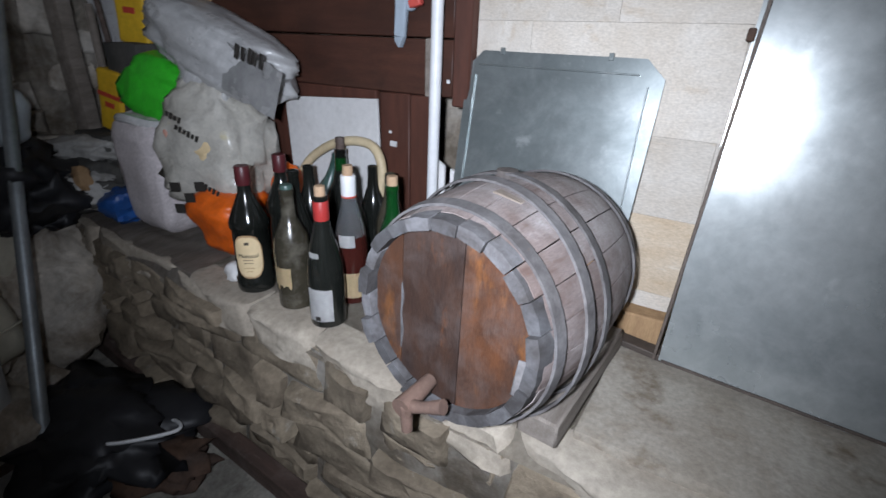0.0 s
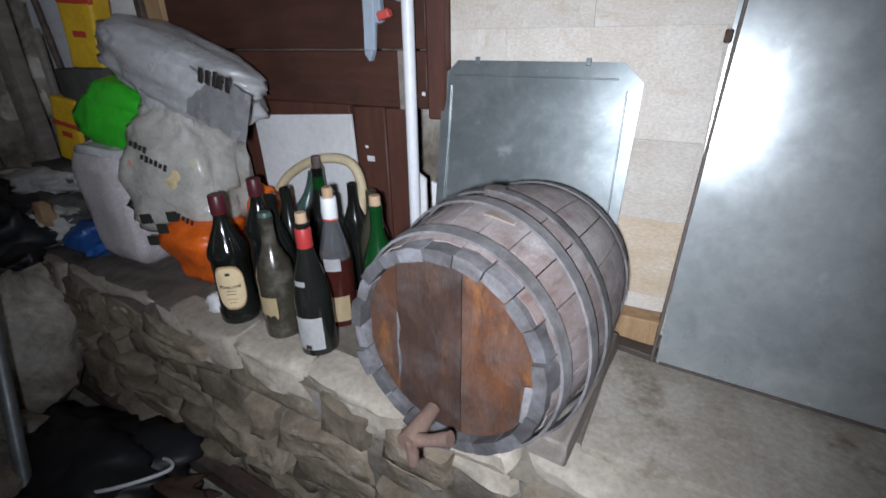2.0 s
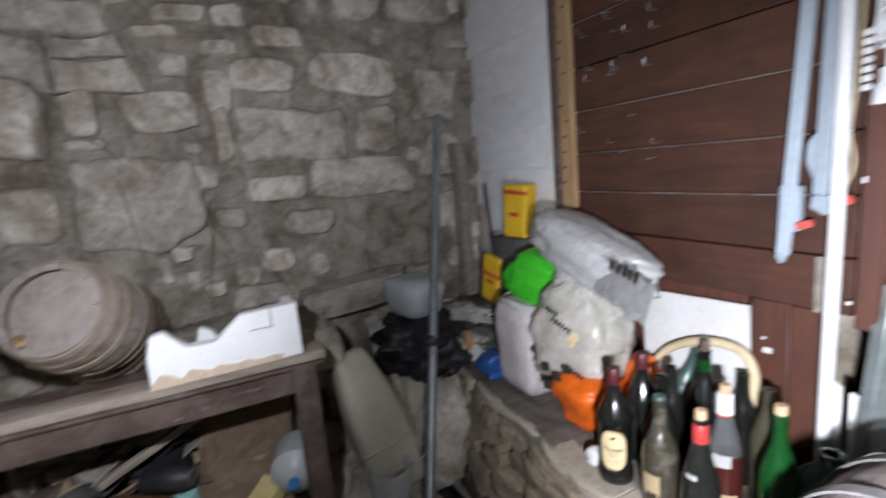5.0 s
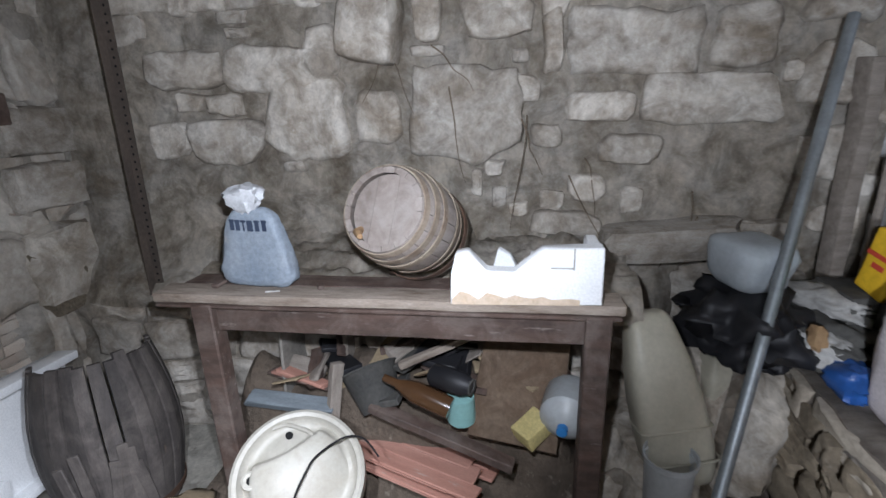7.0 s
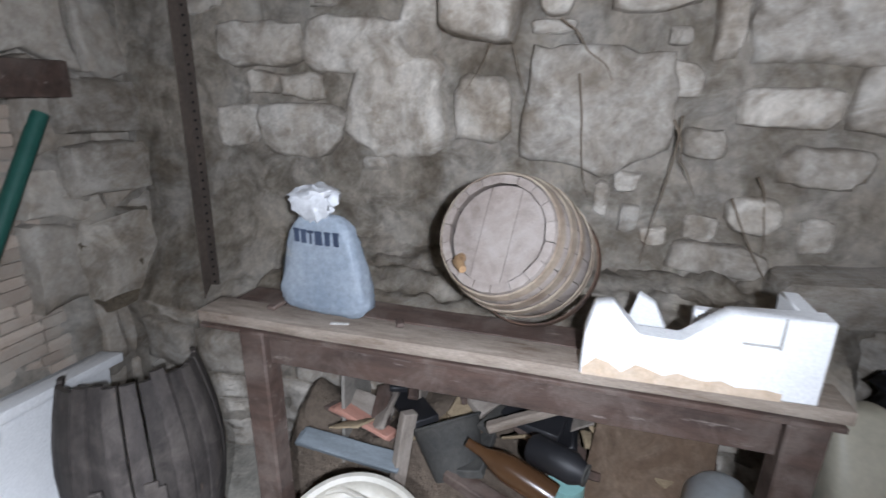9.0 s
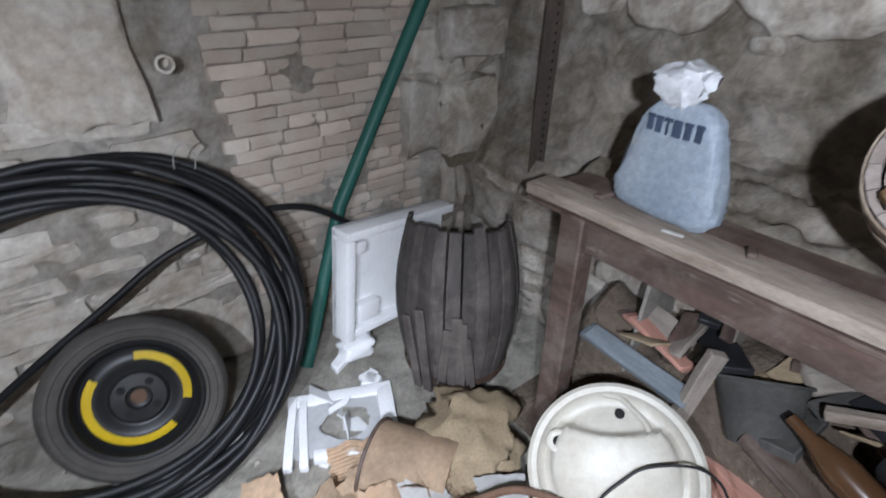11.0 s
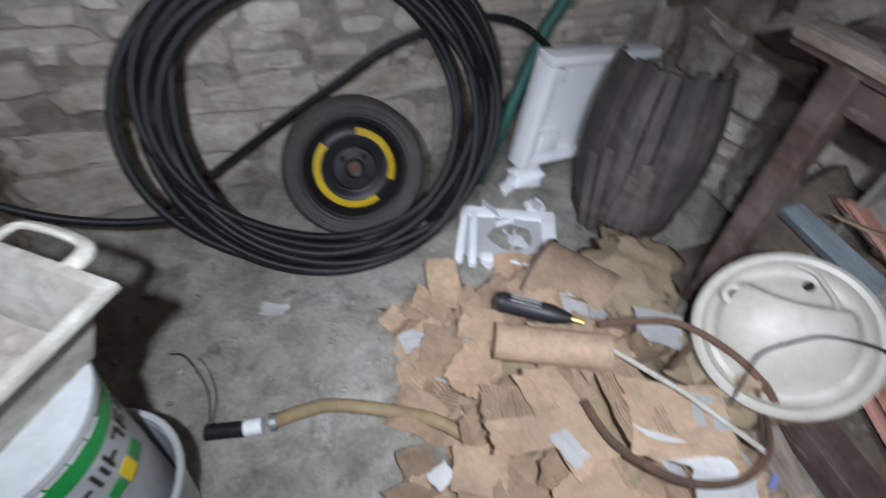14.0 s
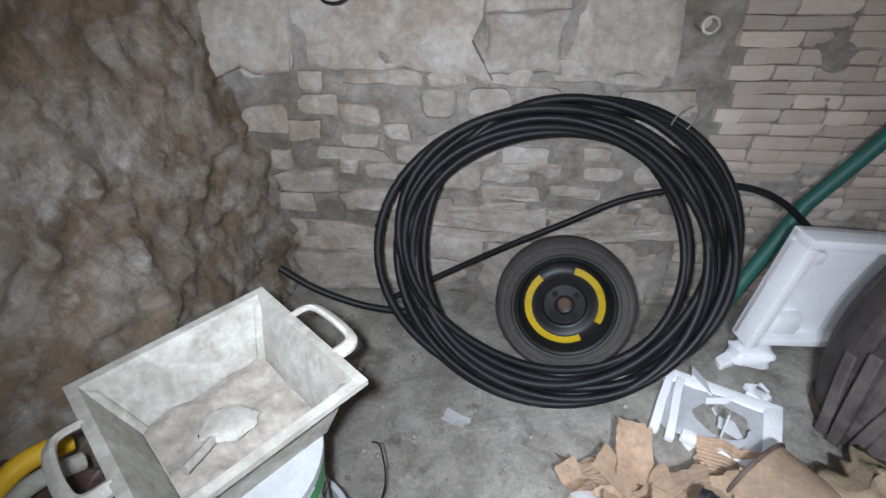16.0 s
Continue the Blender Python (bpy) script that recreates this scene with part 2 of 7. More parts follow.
M["zinc_dull"] = mat("dull_galvanised_sheet", (0.3, 0.335, 0.335), (0.22, 0.25, 0.25), 4, 45, 0.36, metal=0.7, bump=0.05, dist=0.003, spots=(0.46, 0.49, 0.49), spot_scale=12, stain=[((0.42, 0.45, 0.45), 6, 0.6), ((0.17, 0.19, 0.19), 9, 0.4)])
M["steel"] = mat("dull_grey_steel_tube", (0.3, 0.33, 0.35), (0.2, 0.215, 0.22), 8, 70, 0.5, metal=0.6, bump=0.15)
M["dark_steel"] = mat("dark_perforated_steel", (0.09, 0.075, 0.065), (0.14, 0.11, 0.09), 8, 60, 0.7, metal=0.4, bump=0.3)
M["hole"] = mat("black_hole", (0.004, 0.004, 0.004), (0.006, 0.006, 0.006), rough=0.9, bump=0)
M["white_plastic"] = mat("white_plastic", (0.78, 0.79, 0.8), (0.7, 0.71, 0.72), 6, 60, 0.4, bump=0.03, vary=0.03)
M["white_board"] = mat("white_laminate_board", (0.76, 0.76, 0.76), (0.64, 0.63, 0.62), 5, 60, 0.5, bump=0.05, spots=(0.5, 0.48, 0.45), spot_scale=10, spot_at=0.7)
M["styro"] = mat("white_foam", (0.85, 0.86, 0.87), (0.76, 0.77, 0.78), 7, 160, 0.85, bump=0.15, dist=0.003, spots=(0.6, 0.5, 0.4), spot_scale=4, spot_at=0.7, vary=0.03)
M["tub"] = mat("cement_caked_white_tub", (0.46, 0.45, 0.4), (0.33, 0.315, 0.27), 7, 45, 0.85, bump=0.5, dist=0.006, spots=(0.26, 0.24, 0.2), spot_scale=10, spot_at=0.56, stain=((0.24, 0.22, 0.18), 14, 0.6))
M["cement"] = mat("dry_cement_crust", (0.36, 0.335, 0.29), (0.24, 0.215, 0.18), 9, 60, 0.95, bump=0.7, dist=0.005, stain=((0.16, 0.13, 0.1), 13, 0.5))
M["canister"] = mat("dusty_translucent_canister", (0.5, 0.47, 0.38), (0.4, 0.37, 0.29), 5, 60, 0.5, bump=0.08, spots=(0.36, 0.3, 0.22), spot_scale=4, spot_at=0.62, trans=0.1)
M["canister_w"] = mat("cloudy_white_canister", (0.52, 0.55, 0.565), (0.43, 0.45, 0.455), 5, 60, 0.4, bump=0.05, trans=0.15, vary=0.04, stain=((0.36, 0.35, 0.32), 10, 0.4))
M["enamel"] = mat("cream_enamelled_steel", (0.43, 0.41, 0.36), (0.35, 0.33, 0.285), 6, 60, 0.5, bump=0.05, spots=(0.3, 0.24, 0.17), spot_scale=9, spot_at=0.64, stain=((0.3, 0.265, 0.21), 11, 0.4))
M["rubber"] = mat("dusty_black_rubber_pipe", (0.008, 0.008, 0.0095), (0.015, 0.015, 0.016), 8, 80, 0.5, spec=0.22, bump=0.1, spots=(0.06, 0.058, 0.056), spot_scale=7, spot_at=0.7)
M["tyre"] = mat("dusty_tyre", (0.035, 0.032, 0.029), (0.065, 0.059, 0.052), 6, 60, 0.85, bump=0.3)
M["rim"] = mat("black_painted_rim", (0.009, 0.009, 0.01), (0.015, 0.015, 0.015), 8, 80, 0.45, spec=0.25, bump=0.03)
M["yellow_paint"] = mat("yellow_warning_paint", (0.8, 0.58, 0.02), (0.72, 0.5, 0.015), 8, 60, 0.5, bump=0.03)
M["card"] = mat("torn_brown_cardboard", (0.66, 0.5, 0.355), (0.55, 0.4, 0.275), 5, 60, 0.9, bump=0.2, dist=0.003, spots=(0.34, 0.25, 0.175), spot_scale=6, spot_at=0.6, vary=0.28, stain=((0.3, 0.23, 0.165), 7, 0.45))
M["paper"] = mat("white_printed_card", (0.75, 0.75, 0.74), (0.62, 0.61, 0.6), 7, 60, 0.7, bump=0.1)
M["blue_print"] = mat("blue_ink", (0.12, 0.14, 0.3), (0.16, 0.18, 0.33), rough=0.7, bump=0)
M["black_plastic"] = mat("black_plastic", (0.012, 0.012, 0.014), (0.026, 0.026, 0.029), 8, 60, 0.52, bump=0.1)
M["green_pipe"] = mat("green_plastic_pipe", (0.012, 0.075, 0.06), (0.02, 0.1, 0.08), 7, 60, 0.55, bump=0.1, spots=(0.1, 0.12, 0.1), spot_scale=9, spot_at=0.7)
M["ribbed"] = mat("ochre_ribbed_hose", (0.29, 0.22, 0.12), (0.2, 0.15, 0.085), 8, 60, 0.7, bump=0.2)
M["cream_hose"] = mat("cream_rubber_hose", (0.6, 0.5, 0.33), (0.5, 0.4, 0.25), 8, 60, 0.5, bump=0.1)
M["pink_board"] = mat("reddish_tongue_and_groove_board", (0.5, 0.265, 0.205), (0.38, 0.185, 0.14), 5, 80, 0.75, bump=0.3, stretch=(6, 1, 6), dist=0.004, spots=(0.48, 0.38, 0.32), spot_scale=8, spot_at=0.6, vary=0.15)
M["bag_clear"] = mat("cloudy_polythene", (0.56, 0.56, 0.56), (0.42, 0.42, 0.415), 5, 40, 0.3, bump=0.4, dist=0.01, spec=0.55, trans=0.12)
M["bag_beige"] = mat("polythene_over_beige_goods", (0.52, 0.5, 0.455), (0.38, 0.36, 0.31), 5, 40, 0.28, bump=0.4, dist=0.01, spec=0.6, spots=(0.58, 0.5, 0.24), spot_scale=4, spot_at=0.62)
M["sack"] = mat("pinkish_white_woven_sack", (0.58, 0.53, 0.535), (0.46, 0.42, 0.42), 7, 120, 0.5, bump=0.4, dist=0.004)
M["green_bag"] = mat("bright_green_plastic_bag", (0.04, 0.5, 0.03), (0.03, 0.38, 0.02), 6, 40, 0.35, bump=0.5, dist=0.012)
M["orange_bag"] = mat("orange_plastic_bag", (0.8, 0.15, 0.015), (0.62, 0.1, 0.01), 6, 40, 0.35, bump=0.5, dist=0.012)
M["yellow_pack"] = mat("yellow_paper_packet", (0.75, 0.48, 0.03), (0.65, 0.38, 0.02), 6, 50, 0.6, bump=0.2)
M["red_print"] = mat("red_print", (0.5, 0.06, 0.03), (0.42, 0.05, 0.03), rough=0.6, bump=0)
M["blue_bag"] = mat("deep_blue_plastic", (0.02, 0.09, 0.3), (0.02, 0.06, 0.2), 6, 40, 0.4, bump=0.4)
M["rag"] = mat("dark_grey_rag", (0.05, 0.05, 0.048), (0.1, 0.095, 0.085), 8, 60, 0.9, bump=0.5)
M["pale_rag"] = mat("pale_grey_cloth", (0.42, 0.41, 0.39), (0.3, 0.29, 0.27), 8, 60, 0.9, bump=0.5)
M["burlap"] = mat("brown_burlap", (0.36, 0.28, 0.18), (0.25, 0.19, 0.12), 8, 120, 0.95, bump=0.6)
M["dark_glass"] = mat("dusty_near_black_bottle_glass", (0.006, 0.007, 0.006), (0.014, 0.015, 0.013), 9, 60, 0.13, bump=0.02, spots=(0.07, 0.064, 0.055), spot_scale=11, spot_at=0.7, coat=0.5)
M["grey_glass"] = mat("dust_grey_bottle_glass", (0.06, 0.052, 0.036), (0.022, 0.02, 0.014), 6, 60, 0.22, bump=0.04, coat=0.4, spots=(0.11, 0.1, 0.08), spot_scale=8, spot_at=0.6)
M["teal_glass"] = mat("dusty_teal_bottle_glass", (0.03, 0.07, 0.06), (0.05, 0.085, 0.075), 8, 60, 0.3, bump=0.04, coat=0.3)
M["green_glass"] = mat("green_bottle_glass", (0.006, 0.075, 0.016), (0.005, 0.05, 0.011), 8, 60, 0.15, bump=0.02, coat=0.5, trans=0.3)
M["clear_glass"] = mat("clear_bottle_glass", (0.75, 0.78, 0.8), (0.65, 0.68, 0.7), 8, 60, 0.14, bump=0.02, trans=0.93)
M["wine"] = mat("dark_rose_wine", (0.055, 0.013, 0.01), (0.04, 0.01, 0.008), rough=0.12, bump=0, coat=0.5)
M["brown_glass"] = mat("brown_bottle_glass", (0.09, 0.045, 0.02), (0.06, 0.03, 0.015), 8, 60, 0.25, bump=0.02, coat=0.4)
M["cork"] = mat("cork", (0.5, 0.34, 0.22), (0.38, 0.25, 0.15), 30, 120, 0.9, bump=0.3)
M["burgundy_cap"] = mat("burgundy_bottle_cap", (0.1, 0.018, 0.022), (0.07, 0.013, 0.016), rough=0.4, bump=0)
M["red_foil"] = mat("red_foil", (0.42, 0.04, 0.035), (0.34, 0.03, 0.03), rough=0.45, bump=0.05)
M["cream_label"] = mat("aged_cream_label", (0.66, 0.52, 0.32), (0.58, 0.45, 0.26), 8, 60, 0.7, bump=0.03)
M["ink"] = mat("black_ink", (0.02, 0.018, 0.016), (0.03, 0.026, 0.022), rough=0.7, bump=0)
M["clamp"] = mat("blue_grey_painted_iron", (0.34, 0.4, 0.46), (0.29, 0.34, 0.39), 8, 60, 0.5, bump=0.08, spots=(0.3, 0.18, 0.1), spot_scale=14, spot_at=0.75)
M["clamp_red"] = mat("faded_red_pad", (0.55, 0.09, 0.07), (0.48, 0.07, 0.06), rough=0.5, bump=0)
M["green_band"] = mat("green_bucket_band", (0.01, 0.28, 0.06), (0.01, 0.24, 0.05), rough=0.4, bump=0)
M["cement_bag"] = mat("blue_grey_cement_bag", (0.19, 0.235, 0.29), (0.28, 0.315, 0.355), 6, 60, 0.6, bump=0.4, dist=0.008, spots=(0.52, 0.5, 0.47), spot_scale=6, spot_at=0.66)
M["navy_print"] = mat("navy_print", (0.03, 0.045, 0.08), (0.04, 0.055, 0.09), rough=0.6, bump=0)
M["teal_box"] = mat("pale_turquoise_plastic", (0.3, 0.55, 0.53), (0.25, 0.47, 0.45), rough=0.5, bump=0.05)
M["foam_yellow"] = mat("pale_yellow_foam", (0.65, 0.55, 0.25), (0.56, 0.46, 0.2), 8, 90, 0.9, bump=0.3)
M["blue_cap"] = mat("blue_cap", (0.03, 0.2, 0.5), (0.03, 0.17, 0.42), rough=0.4, bump=0)
M["pale_poly"] = mat("pale_grey_polythene", (0.66, 0.67, 0.69), (0.52, 0.53, 0.55), 6, 50, 0.45, bump=0.4, dist=0.008)
M["stain"] = mat("brown_scorch", (0.5, 0.38, 0.27), (0.62, 0.52, 0.42), 20, 90, 0.9, bump=0.2)
M["slate_wood"] = mat("blue_grey_slat", (0.2, 0.23, 0.25), (0.13, 0.15, 0.165), 6, 80, 0.8, bump=0.4, stretch=(6, 1, 6), dist=0.004)
M["slate_panel"] = mat("mottled_grey_panel", (0.3, 0.28, 0.25), (0.17, 0.155, 0.135), 7, 60, 0.85, bump=0.5, spots=(0.4, 0.38, 0.34), spot_scale=12, spot_at=0.6)
M["pale_blue"] = mat("pale_blue_grey_plastic", (0.42, 0.46, 0.49), (0.34, 0.37, 0.39), 6, 50, 0.55, bump=0.1)
M["root"] = mat("dry_root", (0.13, 0.1, 0.07), (0.17, 0.13, 0.095), 9, 60, 0.9, bump=0.2)
M["dark_card"] = mat("dirty_brown_board", (0.16, 0.105, 0.068), (0.09, 0.06, 0.04), 6, 50, 0.9, bump=0.6, dist=0.01, stain=((0.24, 0.18, 0.13), 9, 0.5))
M["tape"] = mat("clear_grey_tape", (0.22, 0.215, 0.21), (0.3, 0.29, 0.28), 8, 60, 0.25, bump=0.3, trans=0.2)
M["brass"] = mat("brass_tip", (0.6, 0.42, 0.15), (0.5, 0.34, 0.12), rough=0.4, metal=0.8, bump=0)


# ---- shapes ----
def finish(bm, smooth=True, angle=40):
    bmesh.ops.recalc_face_normals(bm, faces=bm.faces)
    me = bpy.data.meshes.new("mesh")
    for f in bm.faces:
        f.smooth = smooth
    bm.to_mesh(me)
    bm.free()
    if smooth:
        me.set_sharp_from_angle(angle=radians(angle))
    return me


def part(name, bm, material, parent=None, label="", m=None, smooth=True, angle=40):
    me = bm if isinstance(bm, bpy.types.Mesh) else finish(bm, smooth, angle)
    me.name = name
    if not me.materials:
        me.materials.append(M[material] if isinstance(material, str) else material)
    ob = new(name, me)
    if parent:
        ob.parent = parent
    if m is not None:
        ob.matrix_local = m
    if label:
        tagged(ob, label)
    return ob


def thing(name, label, category, m=None, group="", kind=""):
    ob = new(name)
    ob.empty_display_size = 0.05
    if m is not None:
        ob.matrix_world = m
    return tagged(ob, label, category, group, kind)


def solo(name, bm, material, label, category, m=None, group="", kind="", smooth=True, angle=40):
    ob = part(name, bm, material, None, "", None, smooth, angle)
    if m is not None:
        ob.matrix_world = m
    return tagged(ob, label, category, group, kind)


def box(size, at=(0, 0, 0), bevel=0.003, seg=1, rot=None, rough=0.0, cuts=0, seed=0):
    bm = bmesh.new()
    bmesh.ops.create_cube(bm, size=1)
    bmesh.ops.scale(bm, verts=bm.verts, vec=size)
    if bevel:
        bmesh.ops.bevel(bm, geom=bm.edges[:], offset=min(bevel, min(size) * 0.45), segments=seg, affect="EDGES", profile=0.6)
    if cuts:
        bmesh.ops.subdivide_edges(bm, edges=[e for e in bm.edges if e.calc_length() > max(size) * 0.3], cuts=cuts, use_grid_fill=True)
    if rough:
        for v in bm.verts:
            v.co += noise.noise_vector(v.co * 9 + Vector((seed, seed * 2, 0))) * rough
    if rot is not None:
        bmesh.ops.transform(bm, verts=bm.verts, matrix=rot)
    bmesh.ops.translate(bm, verts=bm.verts, vec=at)
    return bm


def lathe(profile, seg=28, m=None):
    bm = bmesh.new()
    rings = []
    for r, z in profile:
        if r < 1e-5:
            rings.append([bm.verts.new((0, 0, z))])
        else:
            rings.append([bm.verts.new((r * math.cos(2 * math.pi * i / seg), r * math.sin(2 * math.pi * i / seg), z)) for i in range(seg)])
    for a, b in zip(rings, rings[1:]):
        for i in range(seg):
            j = (i + 1) % seg
            if len(a) == 1 and len(b) == 1:
                continue
            if len(a) == 1:
                bm.faces.new((a[0], b[i], b[j]))
            elif len(b) == 1:
                bm.faces.new((a[i], a[j], b[0]))
            else:
                bm.faces.new((a[i], a[j], b[j], b[i]))
    if m is not None:
        bmesh.ops.transform(bm, verts=bm.verts, matrix=m)
    return bm


def smooth_path(points, per=8, closed=False):
    p = [Vector(q) for q in points]
    out, n = [], len(p)
    for i in range(n if closed else n - 1):
        a, b = p[i], p[(i + 1) % n]
        z = p[(i - 1) % n] if closed or i else a
        c = p[(i + 2) % n] if closed or i + 2 < n else b
        for k in range(per):
            t = k / per
            out.append(0.5 * ((2 * a) + (b - z) * t + (2 * z - 5 * a + 4 * b - c) * t * t + (3 * a - z - 3 * b + c) * t ** 3))
    if not closed:
        out.append(p[-1])
    return out


def tube(points, r, seg=10, closed=False, ribs=0.0, bm=None, flat=1.0):
    bm = bm or bmesh.new()
    p = [Vector(q) for q in points]
    n = len(p)
    rings, up = [], None
    for i in range(n):
        d = (p[(i + 1) % n] - p[i - 1]) if closed else (p[min(i + 1, n - 1)] - p[max(i - 1, 0)])
        d.normalize()
        if up is None:
            up = d.orthogonal().normalized()
        up = (up - d * up.dot(d)).normalized()
        side = d.cross(up)
        rad = (r[i] if isinstance(r, (list, tuple)) else r) * (1 + (ribs if i % 2 else -ribs))
        rings.append([bm.verts.new(p[i] + rad * (math.cos(2 * math.pi * k / seg) * up * flat + math.sin(2 * math.pi * k / seg) * side)) for k in range(seg)])
    for i in range(n if closed else n - 1):
        a, b = rings[i], rings[(i + 1) % n]
        for k in range(seg):
            bm.faces.new((a[k], a[(k + 1) % seg], b[(k + 1) % seg], b[k]))
    if not closed:
        bm.faces.new(rings[0][::-1])
        bm.faces.new(rings[-1])
    return bm


def sheet(f, nu, nv, thick=0.003):
    bm = bmesh.new()
    g = [[bm.verts.new(f(i / nu, j / nv)) for j in range(nv + 1)] for i in range(nu + 1)]
    for i in range(nu):
        for j in range(nv):
            bm.faces.new((g[i][j], g[i + 1][j], g[i + 1][j + 1], g[i][j + 1]))
    if thick:
        bmesh.ops.solidify(bm, geom=bm.faces[:], thickness=thick)
    return bm


def outline(points, thick, bevel=0.0):
    """A flat plate in the xz plane, of that outline and thickness along y."""
    bm = bmesh.new()
    f = bm.faces.new([bm.verts.new((x, 0, z)) for x, z in points])
    got = bmesh.ops.extrude_face_region(bm, geom=[f])
    bmesh.ops.translate(bm, verts=[v for v in got["geom"] if isinstance(v, bmesh.types.BMVert)], vec=(0, thick, 0))
    if bevel:
        bmesh.ops.recalc_face_normals(bm, faces=bm.faces)
        bmesh.ops.bevel(bm, geom=bm.edges[:], offset=bevel, segments=1, affect="EDGES")
    return bm


def lump(size, power=3.0, amp=0.08, freq=3.0, seed=0, seg=26, rows=18, shape=None, fold=0.0):
    """A soft sack-like body standing on z = 0; shape(h) scales its girth with its height from 0 to 1."""
    bm = bmesh.new()
    sx, sy, sz = size
    rings = []
    for j in range(rows + 1):
        v = math.pi * (j / rows - 0.5)
        cz, sv = abs(math.cos(v)) ** (2 / power), math.copysign(abs(math.sin(v)) ** (2 / power), v)
        ring = []
        for i in range(seg):
            u = 2 * math.pi * i / seg
            x = math.copysign(abs(math.cos(u)) ** (2 / power), math.cos(u)) * cz
            y = math.copysign(abs(math.sin(u)) ** (2 / power), math.sin(u)) * cz
            h = (sv + 1) / 2
            k = shape(h) if shape else 1.0
            d = Vector((x, y, sv))
            q = d * freq * 0.5 + Vector((seed * 3.1, seed * 1.7, seed))
            w = 1 + amp * noise.noise(q) * 2 + amp * 0.6 * noise.noise(q * 2.7)
            if fold:
                w += fold * (1 - abs(noise.noise(q * 1.9 + Vector((0, 0, 9))))) ** 6
            co = Vector((x * sx / 2 * k * w, y * sy / 2 * k * w, h * sz + (amp * sz * 0.5 * noise.noise(q * 1.3 + Vector((5, 5, 5))) if 0 < j else 0)))
            co.z = max(co.z, 0)
            ring.append(bm.verts.new(co))
        rings.append(ring)
    for a, b in zip(rings, rings[1:]):
        for i in range(seg):
            bm.faces.new((a[i], a[(i + 1) % seg], b[(i + 1) % seg], b[i]))
    bmesh.ops.remove_doubles(bm, verts=bm.verts, dist=1e-5)
    return bm


def text(name, body, size, material, parent, m, label=""):
    cu = bpy.data.curves.new(name, "FONT")
    cu.body, cu.size, cu.extrude, cu.align_x, cu.align_y = body, size, 0.0006, "CENTER", "CENTER"
    me = bpy.data.meshes.new_from_object(bpy.data.objects.new("tmp", cu))
    me.materials.clear()
    me.materials.append(M[material])
    return part(name, me, material, parent, label, m)


# ---- stone pieces ----
def stone_mesh(seed, round_=0.35, amp=0.16, material="stone"):
    bm = bmesh.new()
    bmesh.ops.create_cube(bm, size=2)
    bmesh.ops.subdivide_edges(bm, edges=bm.edges[:], cuts=3, use_grid_fill=True)
    for v in bm.verts:
        s = v.co.normalized() * 1.25
        v.co = v.co.lerp(s, round_)
        q = v.co * 1.1 + Vector((seed * 4.3, seed * 2.9, seed * 7.7))
        v.co *= 1 + amp * noise.noise(q) + amp * 0.5 * noise.noise(q * 2.3)
    me = finish(bm, True, 60)
    me.materials.append(M[material])
    return me


STONES = [stone_mesh(i, 0.22 + 0.03 * (i % 4)) for i in range(10)]
LEDGE = [stone_mesh(i + 20, 0.35, 0.2, "ledge_stone") for i in range(8)]
BRICKS = [stone_mesh(i + 40, 0.13, 0.12, "brick") for i in range(8)]


def lay(parent, name, meshes, origin, u, out, span, rise, heights, lengths, gap, depth, proud, skip=None, tilt=2.0, seed=1, limit=300):
    """Courses of stones over a stretch of wall: along u by span, up by rise, standing proud of the wall along out."""
    rng = random.Random(seed)
    u, out, origin = Vector(u).normalized(), Vector(out).normalized(), Vector(origin)
    basis = Matrix((u, out, Vector((0, 0, 1)))).transposed().to_4x4()
    z, count = rise[0], 0
    while z < rise[1] - 0.02:
        h = min(rng.uniform(*heights), rise[1] - z)
        x = span[0] - rng.uniform(0, lengths[0])
        while x < span[1] - 0.02:
            w = rng.uniform(*lengths)
            a, b = max(x, span[0]), min(x + w, span[1])
            x += w
            if b - a < 0.05 or count >= limit:
                continue
            cx, cz = (a + b) / 2, z + h / 2
            if skip and skip(cx, cz):
                continue
            m = Matrix.Translation(origin + u * cx + Vector((0, 0, cz)) + out * (rng.uniform(*proud) - depth / 2)) @ basis
            m = m @ pose(0, 0, 0, rng.uniform(-tilt, tilt), rng.uniform(-tilt, tilt), rng.uniform(-tilt, tilt))
            m = m @ Matrix.Diagonal(((b - a - gap) / 2, depth / 2, (h - gap * rng.uniform(0.7, 1.3)) / 2, 1))
            ob = part(name, rng.choice(meshes), None, parent)
            ob.matrix_local = m
            count += 1
        z += h


